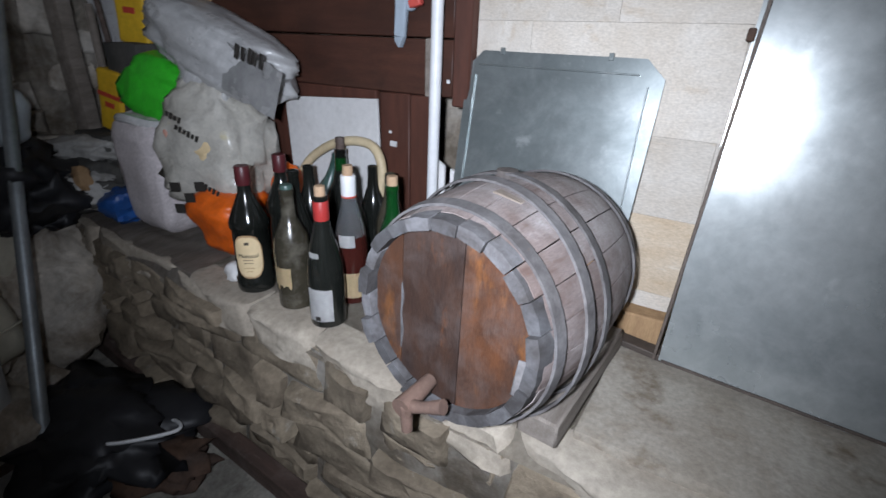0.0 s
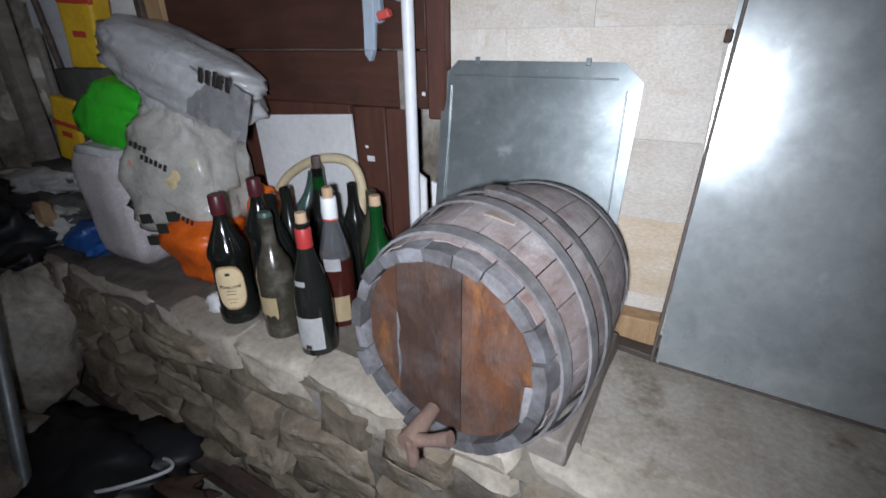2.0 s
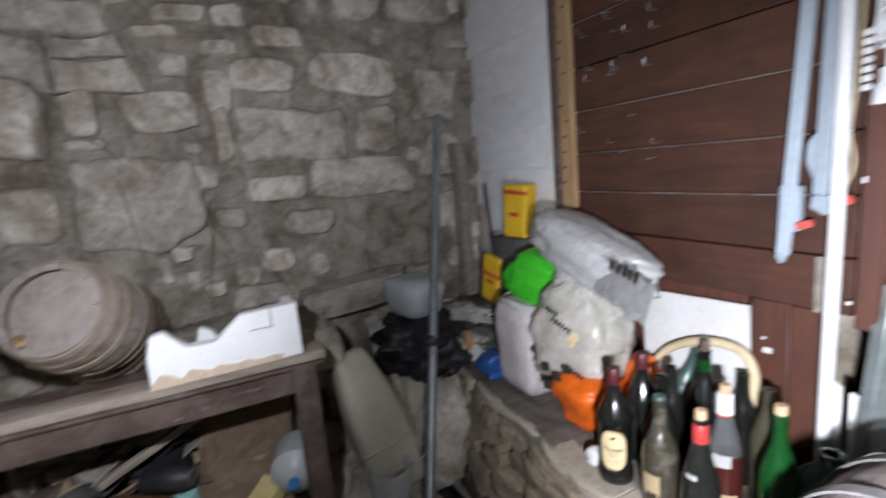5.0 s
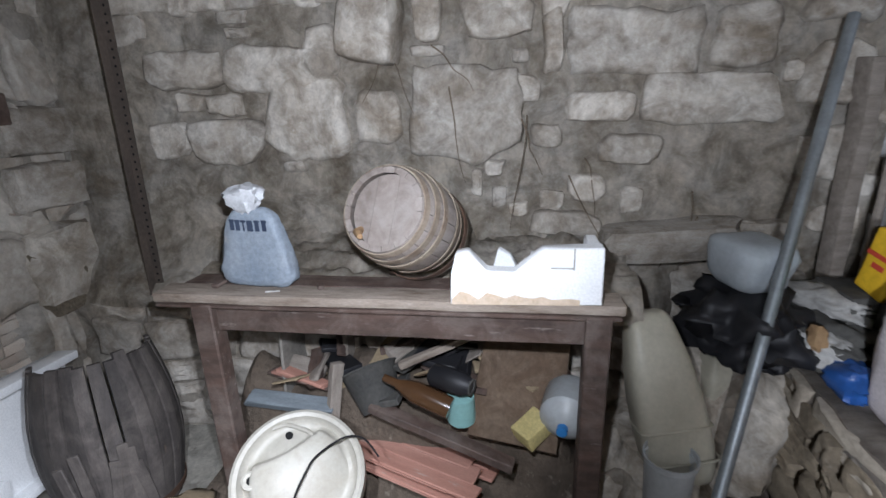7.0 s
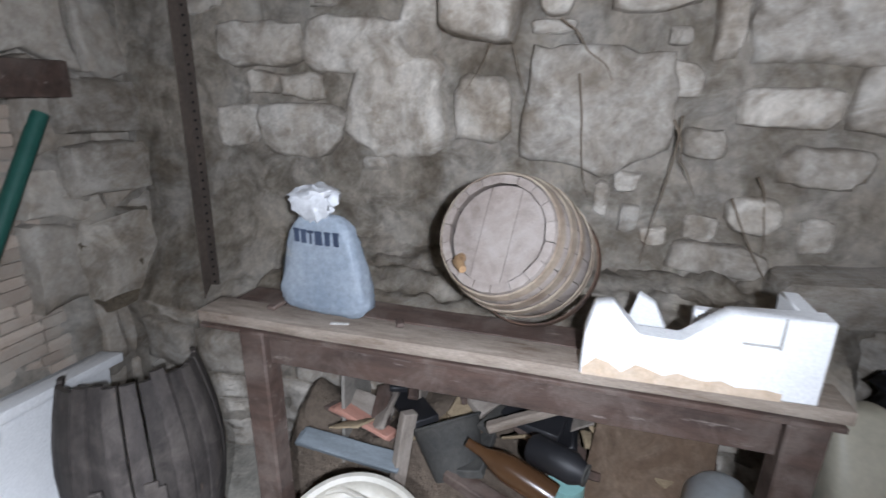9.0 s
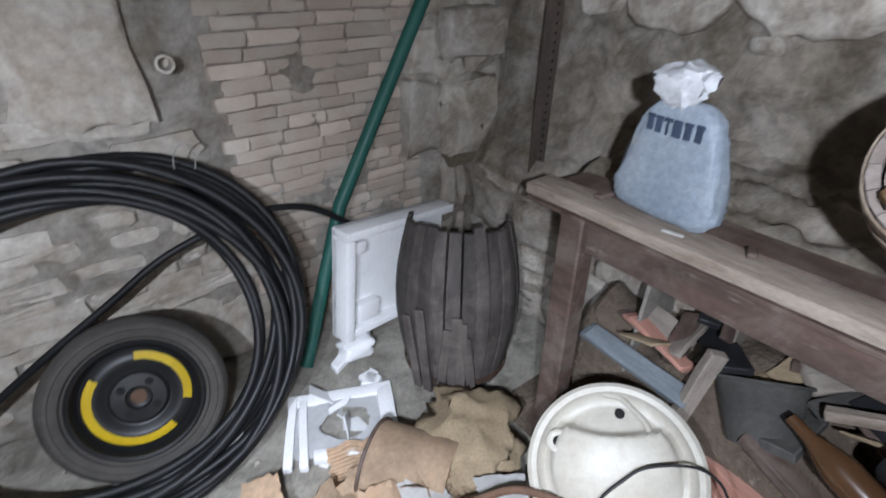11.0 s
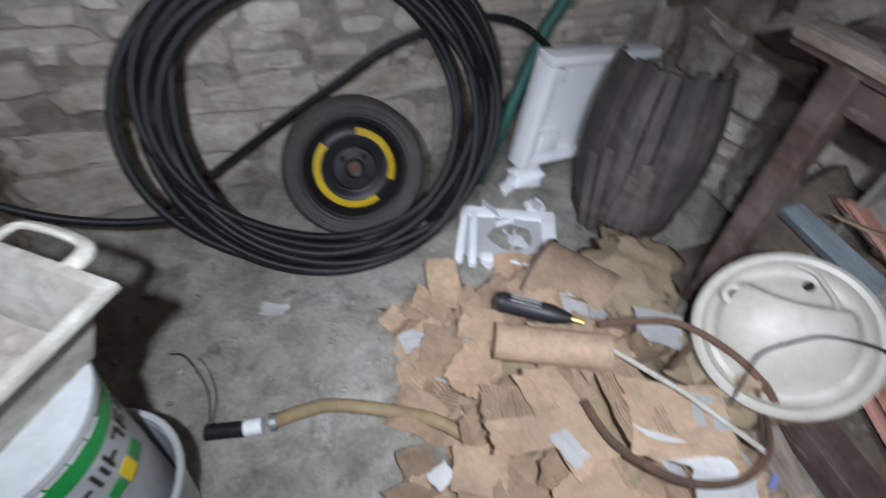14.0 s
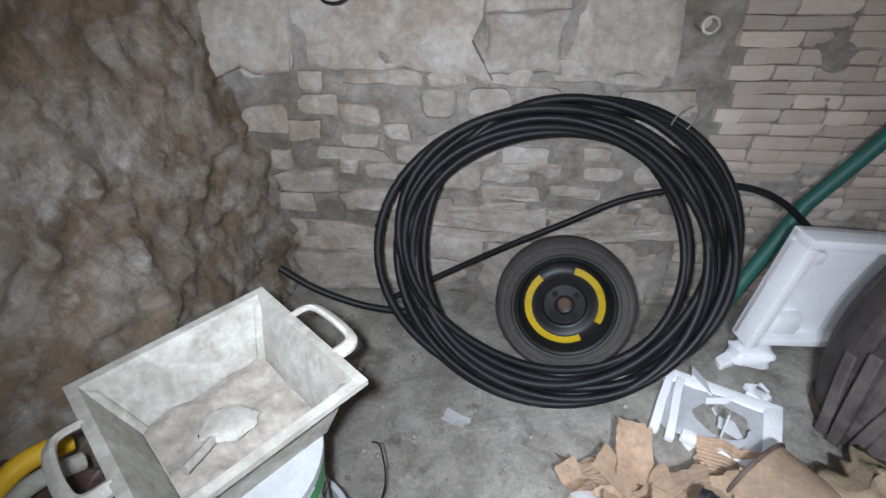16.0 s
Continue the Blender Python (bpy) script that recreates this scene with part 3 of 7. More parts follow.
def rubble(parent, name, material, origin, u, out, span, rise, cell, gap, proud, seed, grow=0.7, skip=None, limit=300):
    """Uneven stones that fit one another: cells round scattered centres, each a puffed block standing proud of the wall."""
    rng = random.Random(seed)
    u, out, origin = Vector(u).normalized(), Vector(out).normalized(), Vector(origin)
    cw, ch = cell
    levels = [rise[0]]
    while levels[-1] < rise[1] - 0.35 * ch:
        levels.append(levels[-1] + ch * rng.uniform(0.6, 1.45))
    levels[-1] = rise[1]

    def bed(j, x):
        """The wavering bed joint number j."""
        return levels[j] + (0.4 * ch * noise.noise(Vector((x / cw * 0.9, j * 5.3, seed))) if 0 < j < len(levels) - 1 else 0)

    blocks = []
    for j in range(len(levels) - 1):
        x, cut = span[0] - cw * 0.5 * rng.random(), None
        while x < span[1]:
            lo, hi = x, x + cw * rng.choice((0.45, 0.7, 0.9, 1.1, 1.5)) * rng.uniform(0.85, 1.15)
            s0, s1 = cut or (lo, lo), (hi + rng.uniform(-0.18, 0.18) * ch, hi + rng.uniform(-0.18, 0.18) * ch)
            cut, x = s1, hi
            mids = [s0[0] + (s1[0] - s0[0]) * q / 3 for q in range(4)], [s0[1] + (s1[1] - s0[1]) * q / 3 for q in range(4)]
            low, top_ = [(p, bed(j, p)) for p in mids[0]], [(p, bed(j + 1, p)) for p in mids[1]]
            dice = rng.random()
            if dice < 0.2 and levels[j + 1] - levels[j] > 0.1:
                f = rng.uniform(0.35, 0.65)
                half = [(p[0] + (q[0] - p[0]) * f, p[1] + (q[1] - p[1]) * f) for p, q in zip(low, top_)]
                blocks += [low + half[::-1], half + top_[::-1]]
            elif dice < 0.975:
                blocks.append(low + top_[::-1])
    made = 0
    for poly in blocks:
        mx, mz = sum(p[0] for p in poly) / len(poly), sum(p[1] for p in poly) / len(poly)
        if not (span[0] <= mx <= span[1] and rise[0] <= mz <= rise[1]) or made >= limit or (skip and skip(mx, mz)):
            continue
        stone_block(parent, name, material, origin, u, out, poly, gap, rng.uniform(*proud), rng, seed)
        made += 1


def stone_block(parent, name, material, origin, u, out, poly, gap, top, rng, seed):
    """One puffed block over an outline on the wall."""
    cx, cz = sum(p[0] for p in poly) / len(poly), sum(p[1] for p in poly) / len(poly)
    ring = []
    for i in range(len(poly)):
        a, b = Vector(poly[i]), Vector(poly[(i + 1) % len(poly)])
        n = max(1, min(4, round((b - a).length / 0.045)))
        ring += [a.lerp(b, q / n) for q in range(n)]
    c = Vector((cx, cz))
    worn = rng.uniform(0.86, 0.97)
    slope = (rng.uniform(-0.12, 0.12), rng.uniform(-0.12, 0.12))
    bm = bmesh.new()
    rings = []
    for f, h in ((1.0, -0.05), (1.0, 0.3 * top), (worn, 0.85 * top), (worn - 0.1, top), (0.55, top), (0.25, top)):
        r_ = []
        for p in ring:
            d = p - c
            e = d * max(0.3, 1 - gap / max(d.length, 0.02)) * f
            q = Vector((cx + e.x, cz + e.y, seed)) * 6
            e = e * (1 + 0.15 * noise.noise(q * 1.5) + 0.12 * noise.noise(q * 4.1))
            hh = h + (0.35 * top * noise.noise(q) + 0.016 * noise.noise(q * 2.2 + Vector((f * 3, 0, 0))) + slope[0] * e.x + slope[1] * e.y if h > 0 else 0)
            r_.append(bm.verts.new(u * e.x + Vector((0, 0, e.y)) + out * hh))
        rings.append(r_)
    n = len(ring)
    for a, b in zip(rings, rings[1:]):
        for i in range(n):
            bm.faces.new((a[i], a[(i + 1) % n], b[(i + 1) % n], b[i]))
    mid = bm.verts.new(out * (top + 0.2 * top * noise.noise(Vector((cx, cz, seed)) * 9)))
    for i in range(n):
        bm.faces.new((rings[-1][i], rings[-1][(i + 1) % n], mid))
    return part(name, bm, material, parent, m=Matrix.Translation(origin + u * cx + Vector((0, 0, cz))), angle=65)


def set_stones(parent, material, origin, u, out, stones, proud, seed):
    """Single stones of a wall: place along it, height, width, height of the stone, and how round it is."""
    rng = random.Random(seed)
    u, out, origin = Vector(u).normalized(), Vector(out).normalized(), Vector(origin)
    for i, (cx, cz, w, h, e) in enumerate(stones):
        turn, poly = rng.uniform(-0.1, 0.1), []
        for k in range(16):
            a = 2 * math.pi * k / 16 + 0.2
            x = w / 2 * math.copysign(abs(math.cos(a)) ** e, math.cos(a))
            z = h / 2 * math.copysign(abs(math.sin(a)) ** e, math.sin(a))
            g = 1 + 0.24 * noise.noise(Vector((1.4 * math.cos(a), 1.4 * math.sin(a), i * 3.7 + seed))) + 0.1 * noise.noise(Vector((5 * math.cos(a), 5 * math.sin(a), i * 2.3 + seed)))
            poly.append((cx + g * (x * math.cos(turn) - z * math.sin(turn)), cz + g * (z * math.cos(turn) + x * math.sin(turn))))
        stone_block(parent, "stone", material, origin, u, out, poly, 0.004, rng.uniform(*proud), rng, seed + i)


def clear_of(stones):
    """True where a point of the wall lies on one of the single stones."""
    return lambda x, z: any(abs(x - s[0]) < s[2] / 2 + 0.02 and abs(z - s[1]) < s[3] / 2 + 0.02 for s in stones)


# ---- structure ----
def fbm(x, y, z, s, k=0):
    v = Vector((x, y, z)) * s + Vector((k * 7.3, k * 3.1, k))
    return noise.noise(v) + 0.5 * noise.noise(v * 2.3) + 0.25 * noise.noise(v * 5.1)


def step(a, b, x):
    t = min(max((x - a) / (b - a), 0), 1)
    return t * t * (3 - 2 * t)


floor = solo("floor", sheet(lambda u, v: Vector((-2.4 + 3.6 * u, -2.3 + 3.8 * v, -0.006 + 0.006 * fbm(u * 3.6, v * 3.8, 0, 2.2))), 70, 74, -0.1),
             "floor", "worn grey cement floor with stains and dust", "floor", kind="structure", angle=80)
solo("ceiling", box((3.8, 4.0, 0.15), (-0.6, -0.4, 2.6), 0), "ceiling", "dark sooty ceiling over the cellar", "ceiling", kind="structure")


def table_wall(u, v):
    y, z = -2.3 + 3.6 * u, 2.54 * v
    bulge = 0.2 * (1 - step(0.55, 0.95, z)) * (1 - step(0.3, 0.6, y))
    return Vector((-2.13 + bulge + 0.03 * fbm(0, y, z, 2.6) + 0.014 * fbm(0, y, z, 7, 2) + 0.004 * fbm(0, y, z, 16, 3), y, z))


wall_table = solo("wall_table", sheet(table_wall, 210, 150, -0.3), "mortar", "rubble stone wall with earth mortar behind the table", "wall", kind="structure", angle=80)


def brick_wall(u, v):
    x, z = -2.4 + 3.4 * u, 2.54 * v
    bulge = 0.05 * step(-1.72, -1.78, x) if x > -2 else 0.05
    return Vector((x, -2.13 + bulge + 0.02 * fbm(x, 0, z, 3, 4) + 0.01 * fbm(x, 0, z, 8, 5) + 0.003 * fbm(x, 0, z, 17, 6), z))


wall_brick = solo("wall_brick", sheet(brick_wall, 200, 150, 0.3), "plaster", "old wall of thin bricks, stones and crumbling plaster", "wall", kind="structure", angle=80)


def right_wall(u, v):
    y, z = -2.3 + 3.6 * u, 2.54 * v
    x = 0.64 + 0.1 * (y + 2.12) + 0.1 * step(0.1, 1.3, z)
    return Vector((x + 0.05 * fbm(x, y, z, 2.2, 6) + 0.035 * fbm(x, y * 0.7, z, 7, 7) + 0.02 * fbm(x, y, z, 18, 8), y, z))


wall_right = solo("wall_right", sheet(right_wall, 210, 150, 0.3), "rockface", "rough rock wall with patches of old plaster", "wall", kind="structure", angle=80)

# The door wall, with an opening for the boarded door.
wall_door = thing("wall_door", "whitewashed wall of large limestone blocks", "wall", kind="structure")
DX0, DX1, DZ0, DZ1 = -1.465, -0.455, 0.5, 2.0
for a, b, c, d in ((-2.4, DX0, 0, 2.54), (DX1, 1.25, 0, 2.54), (DX0, DX1, 0, DZ0), (DX0, DX1, DZ1, 2.54)):
    part("masonry", box((b - a, 0.25, d - c), ((a + b) / 2, 1.275, (c + d) / 2), 0), "joint", wall_door)
solo("wall_behind_door", box((1.4, 0.1, 1.9), (-0.96, 1.452, 1.25), 0), "mortar", "dark wall closing the doorway behind the boards", "wall", kind="structure")
bmA = box((1, 0.03, 1), (0, 0, 0), 0)
bmesh.ops.bevel(bmA, geom=bmA.edges[:], offset=0.0004, segments=1, affect="EDGES")
block_white = finish(bmA, False)
block_white.materials.append(M["ashlar"])
block_painted = block_white.copy()
block_painted.materials.clear()
block_painted.materials.append(M["ashlar_white"])
block_bare = block_white.copy()
block_bare.materials.clear()
block_bare.materials.append(M["ashlar_bare"])
rng = random.Random(4)
z = 0.45
for row in range(12):
    h = (0.19, 0.17, 0.16, 0.2)[row % 4]
    x = -2.3 + 0.22 * (row % 2)
    while x < 1.1:
        w = rng.uniform(0.36, 0.52) if row != 5 else 0.47
        for a, b in ((x, min(x + w, DX0)), (max(x, DX1), x + w)):
            if b - a > 0.06:
                bare = a > -0.4 and (row == 6 or rng.random() < 0.1)
                ob = part("stone_block", block_painted if b <= DX0 + 0.001 else block_bare if bare else block_white, None, wall_door)
                ob.matrix_local = Matrix.Translation(((a + b) / 2, 1.152 + rng.uniform(-0.0006, 0.0006), z + h / 2)) @ Matrix.Diagonal((b - a - 0.0004, 1, h - 0.0004, 1))
        x += w
    z += h
    if z > 2.4:
        break

# The boarded door.
door = thing("door_1", "dark red-brown boarded door studded with bent nails", "door", kind="structure")
zs = [1.0, 1.13, 1.265, 1.40, 1.545, 1.69, 1.84, 1.995]
for i, (a, b) in enumerate(zip(zs, zs[1:])):
    part("board", box((0.9, 0.022, b - a - 0.004), (-0.965, 1.146 + 0.002 * (i % 2), (a + b) / 2), 0.003), "door_wood", door)
    if i in (1, 2, 3, 5):
        part("raw_edge", box((0.86, 0.004, 0.0016), (-0.965, 1.138, b - 0.001), 0), "stave", door, "pale worn board edge")
for a, b in ((-0.735, -0.64), (-0.638, -0.56)):
    part("board", box((b - a, 0.02, 0.47), ((a + b) / 2, 1.148, 0.765), 0.003), "door_wood_v", door)
part("board", box((0.62, 0.02, 0.47), (-1.06, 1.152, 0.765), 0.003), "door_wood_v", door)
part("batten", box((0.085, 0.03, 0.79), (-1.415, 1.136, 1.597), 0.004, cuts=6, rough=0.004), "raw_wood", door, "worn pale timber batten")
part("batten", box((0.02, 0.014, 0.13), (-0.575, 1.13, 1.065), 0.002), "grey_wood", door, "pale strip of timber")
part("jamb", box((0.045, 0.05, 1.55), (-0.479, 1.135, 1.76), 0.004), "door_wood_v", door)
part("jamb", box((0.03, 0.06, 1.5), (-1.455, 1.135, 1.27), 0.004), "old_wood", door)
part("jamb", box((1.0, 0.05, 0.03), (-0.96, 1.14, 2.0), 0.004), "old_wood", door)
rng = random.Random(8)
for i in range(34):
    x, z = rng.uniform(-1.33, -0.95), rng.choice((rng.uniform(1.62, 1.94), rng.uniform(1.3, 1.95)))
    up = rng.choice((0.012, 0.016, -0.004))
    part("bent_nail", tube([(x, 1.136, z), (x, 1.112, z - 0.003), (x + 0.002, 1.108, z), (x + rng.uniform(-0.006, 0.006), 1.106, z + up)], 0.0016, 5), "steel", door)
for i in range(12):
    x, z = rng.uniform(-1.44, -1.39), 1.3 + i * 0.055
    part("nail_head", box((0.008, 0.014, 0.008), (x, 1.118, z), 0.002), "rust", door)
for x, z, w, h in ((-0.69, 0.87, 0.022, 0.014), (-0.51, 1.04, 0.008, 0.008), (-0.495, 1.3, 0.006, 0.012), (-0.70, 0.9, 0.008, 0.006)):
    part("paint_flake", box((w, 0.002, h), (x, 1.136 if x < -0.52 else 1.109, z), 0), "white_board", door, "flake of white paint")

solo("white_pipe", tube([(-0.535, 1.085, 0.545), (-0.53, 1.088, 1.2), (-0.526, 1.09, 2.52)], 0.0135, 14), "white_plastic", "straight white plastic pipe standing by the door", "pipe", kind="")
clip = thing("pipe_clip", "small grey clip holding the white pipe", "pipe clip")
part("strap", tube([(-0.55, 1.112, 1.66), (-0.546, 1.08, 1.66), (-0.528, 1.071, 1.66), (-0.51, 1.08, 1.66), (-0.505, 1.112, 1.66)], 0.004, 6), "steel", clip)

# The stone ledge.
def edge(x):
    return 0.665 + 0.085 * max(-0.3 - x, 0)


ledge = solo("ledge", sheet(lambda u, v: Vector((-2.13 + 3.1 * u, edge(-2.13 + 3.1 * u) + 0.02 + (1.135 - edge(-2.13 + 3.1 * u)) * v,
             0.522 + 0.012 * fbm(-2.13 + 3.1 * u, v * 0.45, 0, 5, 9) - 0.03 * step(0.12, 0, v))), 120, 20, -0.05),
             "ledge_top", "raised stone ledge with dusty worn top", "ledge", kind="structure", angle=80)
part("core", box((3.05, 0.34, 0.48), (-0.6, 0.985, 0.24), 0.01), "mortar", ledge)
front = sheet(lambda u, v: Vector((-2.13 + 3.1 * u, edge(-2.13 + 3.1 * u) + 0.03 + 0.015 * fbm(u * 3.1, 0, v * 0.5, 6, 3), 0.5 * v)), 90, 16, 0.05)
part("front_mortar", front, "mortar", ledge, "dark crumbling mortar")
part("slab", box((0.95, 0.385, 0.035), (0.445, 0.94, 0.535), 0.006, 2, cuts=5, rough=0.004), "slab", ledge, "stained smooth concrete slab")

rubble(ledge, "stone", "ledge_stone", (-2.13, 0.825, 0), (1, -0.052, 0), (0, -1, 0), (0, 3.1), (0.0, 0.5), (0.22, 0.1), 0.008, (0.025, 0.07), 3, limit=170)
rubble(ledge, "stone", "ledge_top", (-2.13, 0.825, 0.0), (1, -0.052, 0), (0, -1, 0), (0, 3.1), (0.44, 0.535), (0.34, 0.09), 0.003, (0.03, 0.05), 5, limit=20)

# Stones and bricks of the walls.
LOW_STONES = [(-1.315, 1.275, 0.32, 0.21, 0.7), (-0.95, 1.345, 0.33, 0.31, 0.6), (-0.66, 1.345, 0.19, 0.2, 0.45), (-0.335, 1.355, 0.45, 0.33, 0.45),
              (-0.115, 1.44, 0.15, 0.11, 0.6), (-0.01, 1.27, 0.12, 0.1, 0.6), (0.17, 1.365, 0.25, 0.11, 0.45), (0.54, 1.385, 0.44, 0.19, 0.4), (0.285, 1.205, 0.24, 0.11, 0.5),
              (0.14, 1.075, 0.15, 0.12, 0.6), (0.07, 0.925, 0.3, 0.11, 0.6), (-1.565, 1.28, 0.19, 0.16, 0.6), (-1.44, 1.425, 0.13, 0.09, 0.45), (-1.30, 1.415, 0.17, 0.09, 0.45),
              (0.48, 0.69, 0.34, 0.15, 0.5)]
HIGH_STONES = [(-1.45, 1.555, 0.32, 0.15, 0.5), (-1.075, 1.545, 0.42, 0.19, 0.45), (-0.86, 1.59, 0.14, 0.2, 0.6), (-0.45, 1.69, 0.11, 0.16, 0.5), (-0.19, 1.69, 0.28, 0.15, 0.5),
               (0.0, 1.59, 0.08, 0.23, 0.5), (0.28, 1.585, 0.46, 0.23, 0.38), (0.635, 1.585, 0.22, 0.2, 0.45), (0.18, 1.82, 0.27, 0.16, 0.8), (0.565, 1.815, 0.38, 0.16, 0.5),
               (0.0, 1.755, 0.11, 0.2, 0.6), (0.6, 2.1, 0.2, 0.11, 0.6), (0.92, 1.735, 0.23, 0.25, 0.5), (0.26, 1.965, 0.22, 0.09, 0.5), (0.88, 2.11, 0.3, 0.13, 0.5),
               (0.09, 2.04, 0.14, 0.09, 0.6), (0.93, 1.45, 0.2, 0.22, 0.55), (0.95, 1.18, 0.18, 0.2, 0.55)]
on_stone = clear_of(LOW_STONES + HIGH_STONES)
set_stones(wall_table, "stone", (-2.11, 0, 0), (0, 1, 0), (1, 0, 0), LOW_STONES, (0.02, 0.038), 11)
set_stones(wall_table, "stone", (-2.11, 0, 0), (0, 1, 0), (1, 0, 0), HIGH_STONES, (0.02, 0.038), 12)
set_stones(wall_table, "stone", (-2.09, 0, 0), (0, 1, 0), (1, 0, 0), [(-0.655, 1.67, 0.26, 0.27, 0.7)], (0.12, 0.12), 13)
rubble(wall_table, "stone", "stone", (-2.115, 0, 0), (0, 1, 0), (1, 0, 0), (-1.7, 1.12), (1.76, 2.5), (0.34, 0.2), 0.008, (0.01, 0.035), 11, limit=90, skip=lambda x, z: on_stone(x, z) or x > 0.0 and z < 2.15)
rng = random.Random(29)
filled, fill_stones = LOW_STONES + HIGH_STONES + [(-0.655, 1.67, 0.26, 0.27, 0.7)], []
for k in range(1500):
    y, zz, w, h = rng.uniform(-1.7, 1.1), rng.uniform(0.88, 2.2), rng.uniform(0.05, 0.19), rng.uniform(0.04, 0.11)
    if (0.35 < y < 0.85 and 0.95 < zz < 1.29) or (y < -0.3 and zz < 1.15) or len(fill_stones) >= 55:
        continue
    if all(abs(y - q[0]) > (w + q[2]) * 0.5 - 0.006 or abs(zz - q[1]) > (h + q[3]) * 0.5 - 0.006 for q in filled):
        filled.append((y, zz, w, h, rng.uniform(0.4, 0.55)))
        fill_stones.append(filled[-1])
set_stones(wall_table, "stone", (-2.115, 0, 0), (0, 1, 0), (1, 0, 0), fill_stones, (0.004, 0.02), 31)
rubble(wall_table, "stone", "stone", (-1.93, 0, 0), (0, 1, 0), (1, 0, 0), (-1.9, 0.3), (0.0, 0.6), (0.26, 0.16), 0.014, (0.01, 0.05), 12, limit=60)
rubble(wall_table, "stone", "stone", (-2.1, 0, 0), (0, 1, 0), (1, 0, 0), (0.4, 0.85), (0.0, 0.95), (0.24, 0.15), 0.014, (0.01, 0.05), 13, limit=40)
long_stone = part("stone", STONES[3], None, wall_table)
long_stone.matrix_local = Matrix.Translation((-2.04, 0.44, 0.885)) @ pose(0, 0, 0, 4, 0, 0) @ Matrix.Diagonal((0.09, 0.23, 0.062, 1))
oval = part("stone", STONES[5], None, wall_brick)
oval.data = STONES[5].copy()
oval.data.materials[0] = M["ledge_stone"]
oval.matrix_local = Matrix.Translation((-1.92, -2.06, 0.74)) @ pose(0, 0, 0, 0, 10, 0) @ Matrix.Diagonal((0.115, 0.05, 0.15, 1))
lay(wall_brick, "brick", BRICKS, (-1.735, -2.12, 0), (1, 0, 0), (0, 1, 0), (0, 0.79), (0.05, 1.36), (0.04, 0.05), (0.1, 0.2), 0.004, 0.08, (-0.004, 0.007), tilt=2.0, seed=21)
rubble(wall_brick, "stone", "pale_stone", (0, -2.115, 0), (1, 0, 0), (0, 1, 0), (-0.9, 0.66), (0.0, 0.44), (0.5, 0.24), 0.003, (-0.004, 0.01), 22, limit=14)
rng = random.Random(47)
coil_stones = []
for k in range(1500):
    x, zz, w, h = rng.uniform(-0.86, 0.62), rng.uniform(0.42, 0.98), rng.uniform(0.08, 0.3), rng.uniform(0.05, 0.12)
    if len(coil_stones) < 45 and all(abs(x - q[0]) > (w + q[2]) * 0.5 - 0.01 or abs(zz - q[1]) > (h + q[3]) * 0.5 - 0.008 for q in coil_stones):
        coil_stones.append((x, zz, w, h, rng.uniform(0.35, 0.5)))
set_stones(wall_brick, "pale_stone", (0, -2.115, 0), (1, 0, 0), (0, 1, 0), coil_stones, (-0.004, 0.012), 48)
rubble(wall_brick, "stone", "pale_stone", (0, -2.115, 0), (1, 0, 0), (0, 1, 0), (-0.72, 0.66), (0.95, 2.4), (0.6, 0.34), 0.004, (0.006, 0.02), 24, limit=20)
rubble(wall_brick, "stone", "pale_stone", (0, -2.075, 0), (1, 0, 0), (0, 1, 0), (-2.12, -1.78), (0.1, 2.4), (0.26, 0.24), 0.02, (0.01, 0.03), 25, limit=24)
solo("rock_shelf", sheet(lambda u, v: Vector((-2.16 + 0.525 * u, -1.28 + 1.55 * v, 0.80 + 0.035 * fbm(u, v * 3, 0, 7, 4) + 0.09 * (1 - u) - 0.06 * step(0.9, 1.0, u))), 30, 80, -0.09), "mortar", "uneven rubble shelf of the wall behind the table", "rock shelf", kind="structure", angle=60)
round_stone = part("stone", STONES[6].copy(), None, wall_brick)
round_stone.data.materials.clear()
round_stone.data.materials.append(M["mortar"])
round_stone.matrix_local = Matrix.Translation((-1.93, -2.06, 0.79)) @ Matrix.Diagonal((0.14, 0.06, 0.16, 1))
for zz in (1.12, 1.34):
    ob = part("stone", STONES[7], None, wall_brick)
    ob.matrix_local = Matrix.Translation((-1.95, -2.06, zz)) @ Matrix.Diagonal((0.15, 0.05, 0.09, 1))
solo("lintel", box((1.05, 0.14, 0.12), (-1.33, -2.08, 1.43), 0.01, 2, cuts=6, rough=0.012), "old_wood", "dark timber lintel over the bricked opening", "lintel", kind="structure")
for k, (zz, r) in enumerate(((1.11, 0.026), (1.3, 0.026))):
    solo("pipe_stub", lathe([(0, 0), (r * 0.7, 0), (r * 0.7, 0.05), (r, 0.05), (r, -0.08)], 16, pose(-0.83, -2.1, zz, -90, 0, 0)), "mortar", "broken clay pipe stub set in the wall", "pipe stub")


# ---- things on the ledge ----
TOP = 0.534


